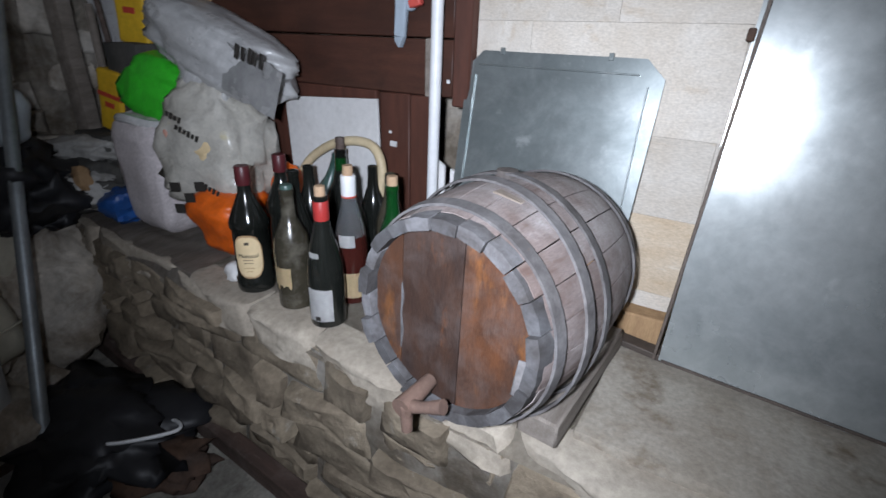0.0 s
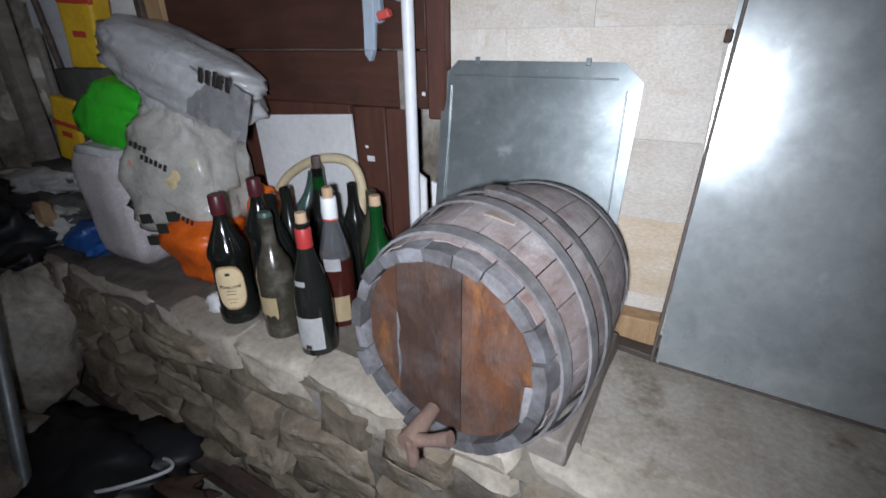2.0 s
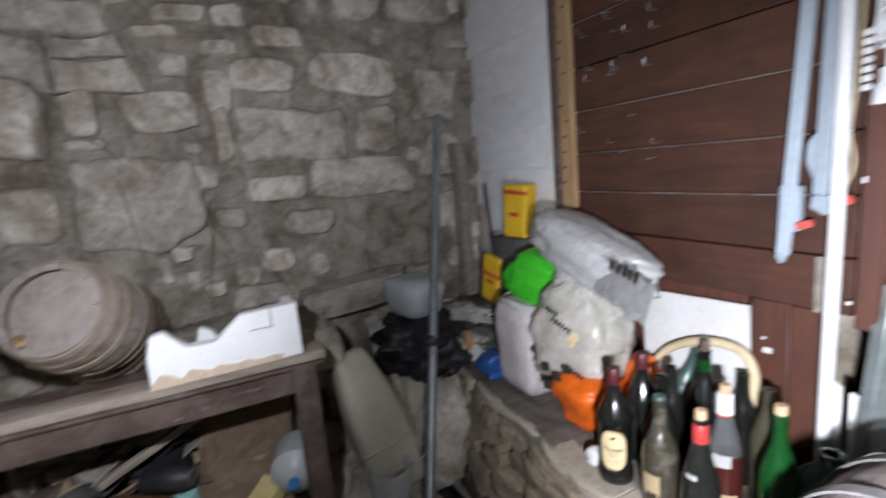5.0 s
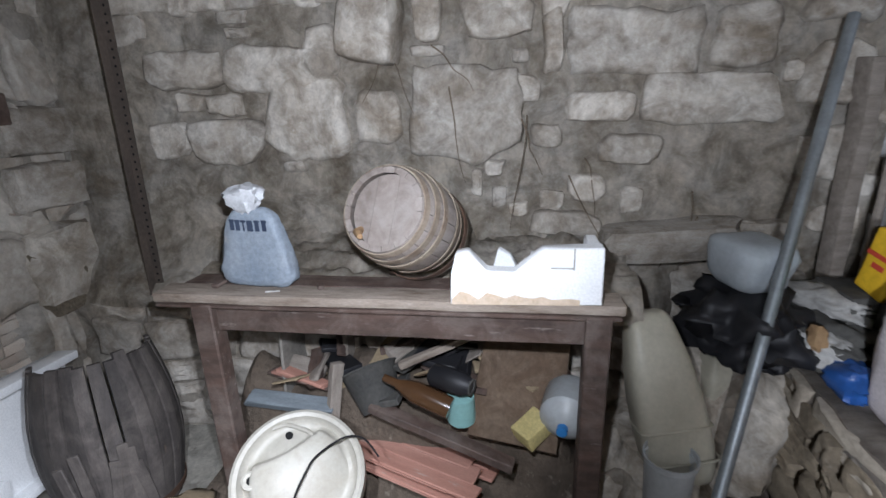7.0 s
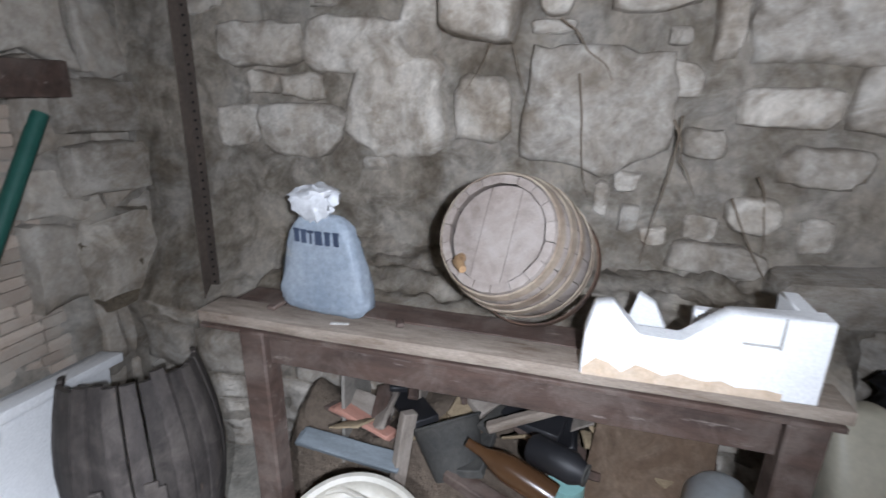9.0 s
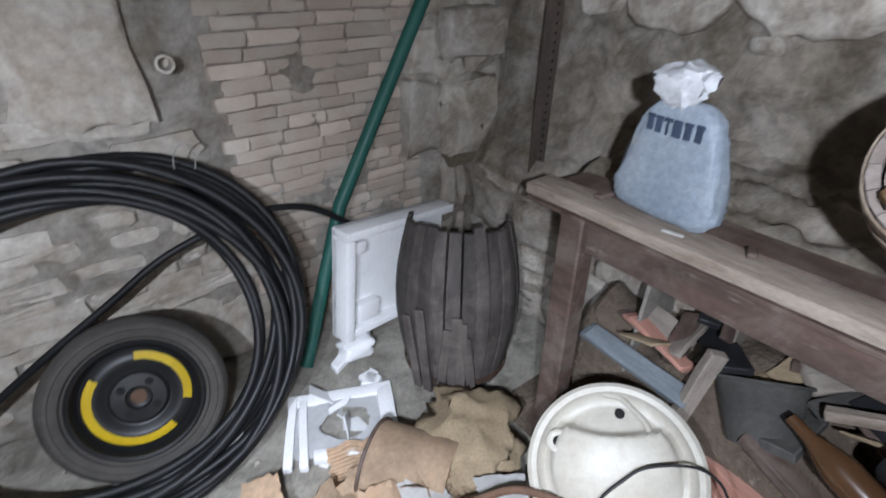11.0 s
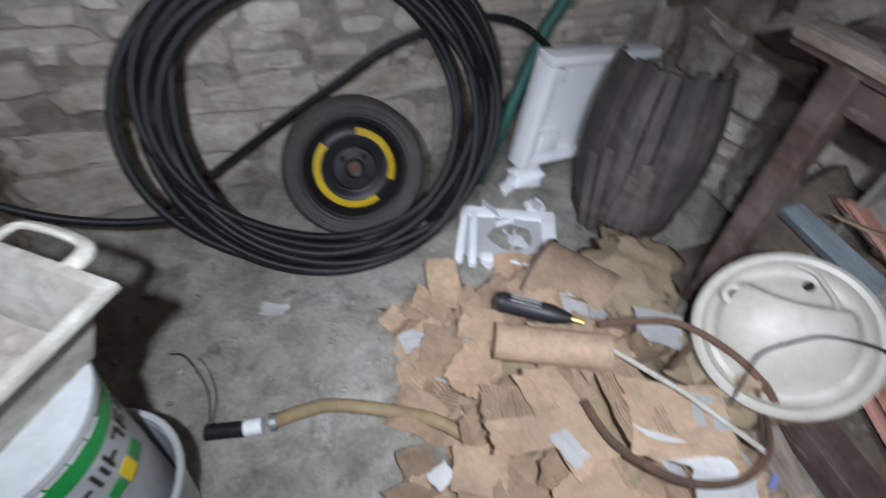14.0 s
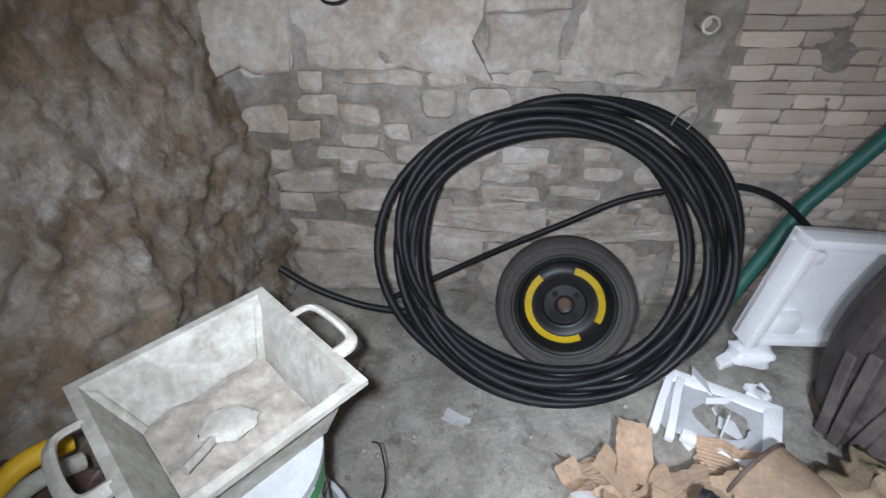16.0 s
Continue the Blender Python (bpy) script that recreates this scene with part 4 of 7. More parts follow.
def stave_bm(i, n, length, r0, r1, thick, front, rows=9, skew=0.0):
    """One curved stave of a barrel along z."""
    bm = bmesh.new()
    a0, a1 = 2 * math.pi * (i + 0.02) / n, 2 * math.pi * (i + 0.98) / n
    grid = []
    for j in range(rows + 1):
        z = front + (length - front) * j / rows
        k = 1 - (2 * z / length - 1) ** 2
        r = r0 + (r1 - r0) * k
        grid.append([bm.verts.new(((r - d) * math.cos(a + skew * z), (r - d) * math.sin(a + skew * z), z)) for a, d in ((a0, 0), ((a0 + a1) / 2, -0.0015), (a1, 0), (a1, thick), (a0, thick))])
    for p, q in zip(grid, grid[1:]):
        for k in range(5):
            bm.faces.new((p[k], p[(k + 1) % 5], q[(k + 1) % 5], q[k]))
    bm.faces.new(grid[0][::-1])
    bm.faces.new(grid[-1])
    return bm


def hoop_bm(z0, z1, ra, rb, wobble=0.0, seed=0):
    bm = bmesh.new()
    rings = []
    n = 48
    for z, r in ((z0, ra), (z1, rb), (z1, rb + 0.004), (z0, ra + 0.004)):
        rings.append([bm.verts.new((r * math.cos(2 * math.pi * i / n), r * math.sin(2 * math.pi * i / n), z + wobble * math.sin(2 * math.pi * i / n + seed))) for i in range(n)])
    for k in range(4):
        p, q = rings[k], rings[(k + 1) % 4]
        for i in range(n):
            bm.faces.new((p[i], p[(i + 1) % n], q[(i + 1) % n], q[i]))
    return bm


def head_boards(parent, r, z, thick, cuts, material, m=None):
    for a, b in zip(cuts, cuts[1:]):
        pts = []
        for k in range(9):
            x = a + 0.006 + (b - a - 0.012) * k / 8
            pts.append((x * r, math.sqrt(max(r * r - x * x * r * r, 0))))
        pts += [(x, -y) for x, y in reversed(pts)]
        clean = []
        for p in pts:
            if not clean or (Vector(p) - Vector(clean[-1])).length > 1e-4:
                clean.append(p)
        if (Vector(clean[0]) - Vector(clean[-1])).length < 1e-4:
            clean.pop()
        bm = outline(clean, thick)
        bmesh.ops.transform(bm, verts=bm.verts, matrix=Matrix.Translation((0, 0, z)) @ Matrix(((1, 0, 0, 0), (0, 0, 1, 0), (0, 1, 0, 0), (0, 0, 0, 1))))
        part("head_board", bm, material, parent, m=m)


def barrel(name, label, m, length, r0, r1, n, hoops, mats, seed, ragged=0.006, chime=False, cuts=(-0.985, -0.45, -0.1, 0.35, 0.985)):
    ob = thing(name, label, "barrel", m)
    rng_ = random.Random(seed)
    for i in range(n):
        part("stave", stave_bm(i, n, length, r0, r1, 0.0165, rng_.uniform(-ragged, ragged) + (0.02 if chime else 0)), mats[0], ob)
        if chime:
            cb = stave_bm(i, n, length, r0 + rng_.uniform(0.0, 0.003), r1, 0.0175, rng_.uniform(-ragged, ragged) * 1.6, 1)
            for v in cb.verts:
                if v.co.z > 0.1:
                    v.co.z = 0.034 + rng_.uniform(-0.003, 0.003)
                    v.co.xy *= 1.03
            part("stave_end", cb, "chime", ob)
    for h, w, wob in hoops:
        za, zb = h * length, h * length + w
        rad = lambda z: r0 + (r1 - r0) * (1 - (2 * z / length - 1) ** 2) + 0.0025
        part("hoop", hoop_bm(za, zb, rad(za) + abs(wob) * 0.2, rad(zb) + abs(wob) * 0.2, wob, 1.1), mats[1], ob)
    head_boards(ob, r0 - 0.0155, 0.022, 0.014, cuts, mats[2])
    head_boards(ob, r0 - 0.017, length - 0.036, 0.014, cuts, mats[2])
    return ob


axis = Vector((math.sin(0.099), math.cos(0.099), -0.03)).normalized()
side = Vector((0, 0, 1)).cross(axis).normalized()
up = axis.cross(side)
BM = Matrix((side, up, axis)).transposed().to_4x4()
BM.translation = (-0.222, 0.621, 0.748)
wine_barrel = barrel("wine_barrel", "weathered oak wine barrel with rusty hoops lying on chocks", BM, 0.385, 0.161, 0.186, 22,
                     ((0.085, 0.02, 0.006), (0.29, 0.021, 0.036), (0.44, 0.016, 0.026), (0.91, 0.016, 0.0), (0.965, 0.012, 0.0)), ("stave", "hoop", "head"), 3, chime=True, cuts=(-0.985, -0.18, 0.6, 0.985))
tap = part("tap", tube([(0.022, -0.118, 0.02), (0.02, -0.122, -0.02), (0.018, -0.126, -0.055)], [0.012, 0.015, 0.018], 12), "tap_wood", wine_barrel, "worn wooden barrel tap")
part("handle", tube([(-0.045, -0.1, -0.035), (-0.014, -0.115, -0.04), (0.018, -0.126, -0.045)], [0.012, 0.009, 0.012], 10), "tap_wood", tap)
part("spout", tube([(0.018, -0.125, -0.045), (0.014, -0.17, -0.045)], [0.011, 0.009], 10), "tap_wood", tap)
part("dust_seam", tube([(0.088, 0.035, 0.0215), (0.086, 0.01, 0.0215), (0.089, -0.02, 0.0215), (0.086, -0.05, 0.0215), (0.088, -0.085, 0.0215)], [0.001, 0.0028, 0.0015, 0.003, 0.001], 6), "chime", wine_barrel, "pale dusty crack between head boards")
wine_boards = [ob for ob in wine_barrel.children if ob.name.startswith("head_board")]
wine_boards[1].data.materials[0] = M["head_dark"]
part("bent_hoop_end", box((0.028, 0.05, 0.004), (-0.142, -0.03, 0.012), 0.001, rot=pose(0, 0, 0, 20, 30, 10)), "hoop", wine_barrel, "loose iron hoop end")
for k, (a_, z_) in enumerate(((1.75, 0.125), (2.6, 0.16), (2.9, 0.2), (2.3, 0.14))):
    part("raw_patch", box((0.004, 0.05 - 0.008 * k, 0.024), (0, 0, 0), 0.0015, cuts=2, rough=0.004, seed=k), "raw_wood" if k else "dusty_top", wine_barrel, "bare splintered patch of oak", m=Matrix.Rotation(a_, 4, "Z") @ Matrix.Translation((0.1805, 0, z_)))
part("bung", lathe([(0, 0), (0.02, 0), (0.018, 0.012), (0, 0.014)], 12, pose(0.02, 0.186, 0.2, -90, 0, 0)), "dark_stave", wine_barrel)


def chock(name, label, m, length, w, h, material="grey_wood"):
    return solo(name, box((w, length, h), (0, 0, h / 2), 0.004, cuts=4, rough=0.004), material, label, "timber chock", m, group="chocks under the wine barrel")


chock("timber_chock", "dusty timber chock under the wine barrel", pose(-0.065, 0.86, 0.552, 0, 0, -4), 0.34, 0.07, 0.045)
chock("timber_chock", "dusty timber chock under the wine barrel", pose(-0.32, 0.84, TOP - 0.004, 0, 0, 4), 0.3, 0.06, 0.05)
solo("brown_brick", box((0.1, 0.05, 0.06), (0, 0, 0.03), 0.004, rough=0.003, cuts=2), "raw_wood", "brown timber offcut behind the barrel", "timber offcut", pose(0.0, 1.1, 0.553))
solo("iron_bar", box((0.16, 0.035, 0.014), (0, 0, 0.007), 0.002), "dark_steel", "dark flat iron bar on the slab", "iron bar", pose(0.0, 1.045, 0.554, 0, 0, -10))


# Metal sheets leaning on the wall.
def lean(a, b):
    """A pose whose x runs along the wall and whose z runs from a up to b."""
    zax = (Vector(b) - Vector(a)).normalized()
    xax = Vector((1, 0, 0))
    yax = zax.cross(xax).normalized()
    m = Matrix((xax, yax, zax)).transposed().to_4x4()
    m.translation = a
    return m


tray = thing("metal_tray", "dull galvanised metal tray with cut corners leaning on the wall", "metal tray", lean((-0.27, 1.03, TOP + 0.002), (-0.265, 1.128, 1.11)))
w, h, c = 0.2, 0.582, 0.035
bm = outline([(-w, 0), (w, 0), (w + 0.015, h - c), (w - c + 0.012, h), (-w + c, h), (-w, h - c)], 0.0015)
part("panel", bm, "zinc_dull", tray)
for x in (-w + 0.022, w - 0.012):
    part("side_fold", box((0.003, 0.006, h - 0.06), (x, -0.003, h / 2 - 0.02), 0.001), "zinc_dull", tray)
part("top_fold", box((2 * w - 0.06, 0.006, 0.003), (0, -0.003, h - 0.03), 0.001), "zinc_dull", tray)
for x in (-0.12, 0.11):
    part("tab", box((0.01, 0.004, 0.014), (x, 0, h), 0.001), "zinc_dull", tray)

big = thing("metal_sheet", "large galvanised steel sheet leaning on the wall", "metal sheet", lean((0.38, 0.995, 0.555), (0.38, 1.125, 1.56)) @ pose(0, 0, 0, 0, 3, 0))
part("panel", outline([(-0.325, 0), (0.4, -0.01), (0.4, 0.680), (-0.345, 0.670)], 0.0016), "zinc", big)
part("edge_fold", box((0.006, 0.008, 0.670), (-0.334, -0.002, 0.335), 0.001), "dark_steel", big, "dark folded edge")
part("edge_fold", box((0.74, 0.006, 0.005), (0.028, -0.002, 0.670), 0.001), "zinc_dull", big)
for x_ in (-0.3, -0.16):
    part("tab", box((0.016, 0.006, 0.02), (x_, -0.003, 0.666), 0.002), "zinc_dull", big)
part("edge_fold", box((0.72, 0.006, 0.005), (0.04, -0.002, 0.001), 0.001), "dark_steel", big, "dark folded edge")
part("corner_hook", box((0.012, 0.008, 0.02), (-0.345, -0.004, 0.585), 0.002), "rust", big)

white_board = solo("white_board", outline([(-1.055, 0.536), (-0.715, 0.536), (-0.728, 0.982), (-1.07, 0.962)], 0.008, 0.001), "white_board", "white laminate board standing against the door", "board", pose(0, 1.118, 0, 0, 0, 0))
solo("white_offcut", outline([(-0.56, 0.54), (-0.52, 0.54), (-0.52, 0.84), (-0.555, 0.86)], 0.01, 0.001), "white_board", "narrow white board offcut behind the pipe", "board", pose(0, 1.118, 0))
solo("white_offcut", outline([(-0.505, 0.54), (-0.46, 0.54), (-0.462, 0.82), (-0.505, 0.835)], 0.01, 0.001), "white_board", "narrow white board offcut behind the pipe", "board", pose(0, 1.122, 0))


# Bottles.
def bottle(label, x, y, profile, glass, top=(), group="bottles on the ledge", turn=0, tilt=0):
    """Profile: radius and height pairs; top: name, material, radius, from, to."""
    ob = thing("bottle", label, "bottle", pose(x, y, TOP, tilt, 0, turn), group)
    prof = [(0, 0.012), (profile[0][0] * 0.6, 0.008), (profile[0][0] * 0.85, 0.0)] + list(profile)
    part("glass", lathe(prof, 26), glass, ob)
    for n_, m_, r_, a, b in top:
        part(n_, lathe([(0, a), (r_ * 0.96, a), (r_, a + 0.002), (r_ * 0.98, b - 0.002), (r_ * 0.9, b), (0, b)], 16), m_, ob)
    return ob


def label_part(ob, r, za, zb, a0, a1, material, name="label", label="", ragged=0.0, seed=0):
    rng_ = random.Random(seed)
    def f(u, v):
        a = a0 + (a1 - a0) * u
        lo = za + ragged * rng_.random() if v == 0 else za
        return Vector(((r + 0.0012) * math.cos(a), (r + 0.0012) * math.sin(a), lo + (zb - lo) * v))
    return part(name, sheet(f, 12, 4, 0.0004), material, ob, label)


def oval_label(ob, r, zc, h, half, material, grow=0.0, name="label"):
    bm = bmesh.new()
    n = 30
    rr = r + 0.0014 + grow
    inner = None
    mid = bm.verts.new((0, -rr, zc))
    for f in (0.25, 0.5, 0.75, 1.0):
        ring = []
        for i in range(n):
            t = 2 * math.pi * i / n
            a = -math.pi / 2 + f * half * math.copysign(abs(math.cos(t)) ** 0.7, math.cos(t))
            ring.append(bm.verts.new((rr * math.cos(a), rr * math.sin(a), zc + f * h * math.copysign(abs(math.sin(t)) ** 0.7, math.sin(t)))))
        for i in range(n):
            j = (i + 1) % n
            bm.faces.new((inner[i], ring[i], ring[j], inner[j]) if inner else (mid, ring[i], ring[j]))
        inner = ring
    return part(name, bm, material, ob)


CORK = lambda z, r=0.0105: (("cork", "cork", r, z - 0.012, z + 0.02),)
wine_p = [(0.038, 0.004), (0.0385, 0.02), (0.0385, 0.15), (0.036, 0.175), (0.026, 0.205), (0.016, 0.235), (0.0135, 0.26), (0.0135, 0.29), (0.015, 0.292), (0.015, 0.302), (0.01, 0.303)]
burg_p = [(0.039, 0.004), (0.04, 0.02), (0.04, 0.12), (0.038, 0.15), (0.03, 0.185), (0.019, 0.225), (0.0145, 0.25), (0.0135, 0.285), (0.015, 0.287), (0.015, 0.297), (0.01, 0.298)]
squat_p = [(0.044, 0.004), (0.046, 0.012), (0.046, 0.035), (0.042, 0.04), (0.042, 0.16), (0.046, 0.168), (0.046, 0.18), (0.043, 0.19), (0.03, 0.22), (0.017, 0.25), (0.0145, 0.27), (0.0145, 0.288), (0.01, 0.29)]
mosc = bottle("dark liqueur bottle with an oval cream label and burgundy cap", -0.875, 0.80, squat_p, "dark_glass", (("cap", "burgundy_cap", 0.0175, 0.27, 0.315),), turn=38)
oval_label(mosc, 0.042, 0.1, 0.057, 0.8, "raw_wood", 0.0, "label_border")
lab = oval_label(mosc, 0.042, 0.1, 0.052, 0.74, "cream_label", 0.0008)
title = text("lettering", "Moscatel", 0.0135, "ink", mosc, pose(0, 0, 0.104))
for v in title.data.vertices:
    a = v.co.x / 0.0449
    v.co = ((0.0449 + v.co.z) * math.sin(a), -(0.0449 + v.co.z) * math.cos(a), v.co.y)
for k, (ww, zz) in enumerate(((0.024, 0.093), (0.02, 0.085), (0.026, 0.072), (0.014, 0.063))):
    part("print_line", box((ww, 0.0008, 0.0014), (0, -0.0443, zz), 0), "ink" if k < 2 else "raw_wood", mosc)
part("crest", box((0.011, 0.0008, 0.007), (0, -0.0443, 0.136), 0.002), "ink", mosc)
grey = bottle("dust-coated grey wine bottle with a torn label scrap", -0.73, 0.80, [(0.04, 0.004), (0.041, 0.02), (0.041, 0.15), (0.037, 0.18), (0.024, 0.205), (0.0165, 0.225), (0.0145, 0.27), (0.016, 0.275), (0.016, 0.286), (0.01, 0.287)], "grey_glass", (("stopper", "teal_glass", 0.014, 0.265, 0.296),))
label_part(grey, 0.041, 0.05, 0.11, -2.0, -0.9, "cream_label", "label_scrap", "torn cream label remnant", 0.03, 2)
red = bottle("dark green wine bottle with red foil neck and white label", -0.612, 0.785, burg_p, "dark_glass", (("foil", "red_foil", 0.0165, 0.245, 0.287),) + CORK(0.298, 0.0115))
label_part(red, 0.04, 0.02, 0.098, -1.95, -0.5, "paper", "label", "white label with a torn foot")
label_part(red, 0.0325, 0.158, 0.18, -1.9, -1.15, "paper", "neck_label", "small white shoulder label")
part("label_mark", box((0.012, 0.001, 0.01), (0, 0, 0), 0), "ink", red, m=Matrix.Rotation(-1.35, 4, "Z") @ Matrix.Translation((0.0418, 0, 0.027)) @ Matrix.Rotation(math.pi / 2, 4, "Z"))
clear = bottle("clear glass bottle half full of rose wine with white neck", -0.635, 0.895, [(0.037, 0.004), (0.038, 0.02), (0.038, 0.15), (0.034, 0.185), (0.024, 0.225), (0.016, 0.26), (0.0145, 0.30), (0.0155, 0.302), (0.0155, 0.312), (0.01, 0.313)], "clear_glass",
               (("foil", "white_plastic", 0.0175, 0.265, 0.313), ("foil_band", "red_print", 0.0178, 0.262, 0.268)) + CORK(0.315, 0.012))
part("wine", lathe([(0, 0.004), (0.0372, 0.004), (0.0384, 0.02), (0.0384, 0.15), (0.0355, 0.172), (0, 0.172)], 26), "wine", clear, "dark rose wine")
label_part(clear, 0.0388, 0.02, 0.085, -1.9, -0.3, "cream_label")
label_part(clear, 0.0372, 0.15, 0.18, -1.6, -0.6, "paper", "neck_label", "round cream shoulder label")
green = bottle("bright green wine bottle with a pale cork", -0.53, 0.92, wine_p, "green_glass", CORK(0.303, 0.0125))
burg2 = bottle("dark liqueur bottle with a burgundy cap", -0.9, 0.93, squat_p, "dark_glass", (("cap", "burgundy_cap", 0.0175, 0.27, 0.315),), turn=20)
neck = bottle("dusty dark wine bottle with an open neck", -0.79, 0.875, wine_p, "dark_glass")
back = bottle("tall dark green bottle with a dark cork", -0.80, 1.05, [(0.045, 0.004), (0.047, 0.02), (0.047, 0.16), (0.04, 0.2), (0.022, 0.24), (0.0165, 0.27), (0.015, 0.31), (0.0165, 0.313), (0.0165, 0.322), (0.01, 0.323)], "dark_glass", (("cork", "old_wood", 0.012, 0.31, 0.352),))
part("neck_sleeve", lathe([(0.0172, 0.262), (0.0165, 0.3), (0.0162, 0.3)], 18), "green_glass", back)
demi = thing("demijohn", "squat dusty grey-green glass demijohn behind the barrel", "demijohn", pose(-0.47, 0.99, TOP))
part("glass", lathe([(0, 0), (0.05, 0), (0.075, 0.02), (0.082, 0.07), (0.075, 0.13), (0.05, 0.17), (0.022, 0.19), (0.02, 0.215), (0.023, 0.22), (0.015, 0.221)], 28), "teal_glass", demi)
for x, y in ((-0.70, 0.975), (-0.83, 0.96), (-0.70, 1.06), (-0.62, 1.03)):
    bottle("dusty dark bottle standing among the others", x, y, wine_p[:8] + [(0.01, 0.291)], "dark_glass" if x < -0.65 else "grey_glass")
lying = bottle("dark bottle with a pale strip leaning behind the others", -0.93, 1.04, wine_p, "teal_glass", tilt=-18, turn=-40)
solo("cream_hose", tube(smooth_path([(-1.0, 1.075, TOP + 0.01), (-1.005, 1.08, 0.70), (-0.965, 1.085, 0.785), (-0.88, 1.085, 0.845), (-0.795, 1.085, 0.872), (-0.72, 1.085, 0.868), (-0.686, 1.08, 0.82), (-0.69, 1.075, 0.74), (-0.705, 1.07, TOP + 0.01)], 6), 0.0125, 12),
     "cream_hose", "cream rubber hose bent in an arch behind the bottles", "hose")
solo("white_lump", lump((0.05, 0.04, 0.05), 3, 0.2, 4, 5, 12, 8), "paper", "small crumpled white packet beside the bottles", "packet", pose(-0.945, 0.79, TOP))


# Bags and packets at the corner end of the ledge.
def bag(name, label, m, size, material, power, amp, freq, seed, shape=None, fold=0.0, extra=None):
    ob = thing(name, label, "bag", m)
    part("body", lump(size, power, amp, freq, seed, 40, 28, shape, fold), material, ob, angle=180)
    return ob


sack = bag("woven_sack", "upright pinkish white sack half rolled open", pose(-1.43, 0.93, TOP), (0.24, 0.2, 0.36), "sack", 4.5, 0.05, 4, 2, lambda h: 0.9 + 0.16 * h, 0.05)
part("rolled_rim", tube([(0.115 * math.cos(a), 0.09 * math.sin(a), 0.35 + 0.008 * math.sin(3 * a)) for a in [2 * math.pi * i / 24 for i in range(24)]], 0.014, 8, True), "bag_clear", sack, "bluish rolled plastic rim")
gbag = bag("green_bag", "bright green plastic bag resting on a sack", pose(-1.41, 0.99, 0.87, 8, 16, 12), (0.36, 0.2, 0.19), "green_bag", 3.4, 0.09, 3, 7, lambda h: 1.1 - 0.45 * h, 0.12)
solo("sack_of_goods", lump((0.28, 0.2, 0.36), 4, 0.06, 3, 12, 28, 18), "bag_beige", "full sack standing behind the other bags", "bag", pose(-1.42, 1.03, TOP, 0, 0, 10))
obag = bag("orange_bag", "orange plastic bag slumped under a clear bag", pose(-1.1, 0.91, TOP), (0.21, 0.2, 0.2), "orange_bag", 3.0, 0.1, 3, 9, lambda h: 0.6 + 0.5 * h, 0.1)
obag2 = bag("orange_bag", "orange plastic bag bulging behind a clear bag", pose(-0.985, 1.03, TOP), (0.15, 0.1, 0.26), "orange_bag", 2.6, 0.12, 3, 10, lambda h: 1.1 - 0.5 * h, 0.1)
cbag = bag("clear_bag", "clear polythene bag full of beige packets", pose(-1.16, 0.95, 0.65, 0, -5, 12), (0.3, 0.22, 0.37), "bag_beige", 3.2, 0.12, 6, 4, lambda h: 0.95 - 0.35 * step(0.55, 1, h), 0.2)
for k in range(9):
    a, b = divmod(k, 3)
    if (a + b) % 2 == 0:
        part("printed_check", box((0.03, 0.002, 0.026), (-0.05 + b * 0.036, -0.137 + 0.004 * b, 0.035 + a * 0.03), 0, rot=None), "ink", cbag, m=pose(0, 0, 0, 0, 0, 6))
for xx, zz, count in ((0.0, 0.25, 6), (0.04, 0.1, 5), (-0.02, 0.285, 4)):
    for k in range(count):
        part("print_letter", box((0.007, 0.002, 0.012 + 0.004 * (k % 2)), (xx + 0.012 * k, -0.122, zz - 0.006 * k), 0, rot=pose(0, 0, 0, 0, 28, 6)), "ink", cbag)
part("packet", lump((0.11, 0.04, 0.1), 2.4, 0.25, 4, 71, 22, 14), "cream_label", cbag, "yellow packet showing through the polythene", m=pose(0.03, -0.08, 0.12, 0, 10, 0))
part("packet", lump((0.05, 0.03, 0.1), 2.6, 0.12, 4, 72, 18, 12), "pink_board", cbag, "pink packet showing through the polythene", m=pose(-0.07, -0.085, 0.15, 0, -12, 0))
sbag = thing("polythene_sheet_bag", "crumpled cloudy polythene bag lying over the other bags", "bag", pose(-1.15, 1.0, 1.05, 0, 12, 2))


part("film", lump((0.47, 0.2, 0.18), 2.9, 0.06, 4, 23, 60, 36, lambda h: 0.95 + 0.1 * h, 0.1), "bag_clear", sbag, angle=180, m=pose(-0.04, 0.0, -0.06, 0, 8, 0))
part("tail", sheet(lambda u, v: Vector((0.1 + 0.2 * u, -0.1 - 0.012 * u + 0.02 * v, -0.03 - 0.02 * u + 0.11 * v + 0.012 * noise.noise(Vector((u * 6, v * 5, 2))))), 14, 8, 0.004), "bag_clear", sbag, angle=28)
for k in range(5):
    part("print_bar", box((0.014, 0.003, 0.035 - 0.004 * (k % 2)), (0.17 + 0.022 * k, -0.112 - 0.006 * (k > 2), 0.075), 0.001, rot=pose(0, 0, 0, 0, 10, -10)), "ink", sbag)
part("fold_flap", lump((0.22, 0.12, 0.2), 2.6, 0.16, 4, 22, 24, 14, lambda h: 0.9 + 0.2 * h, 0.14), "bag_clear", sbag, m=pose(-0.03, -0.03, -0.14))


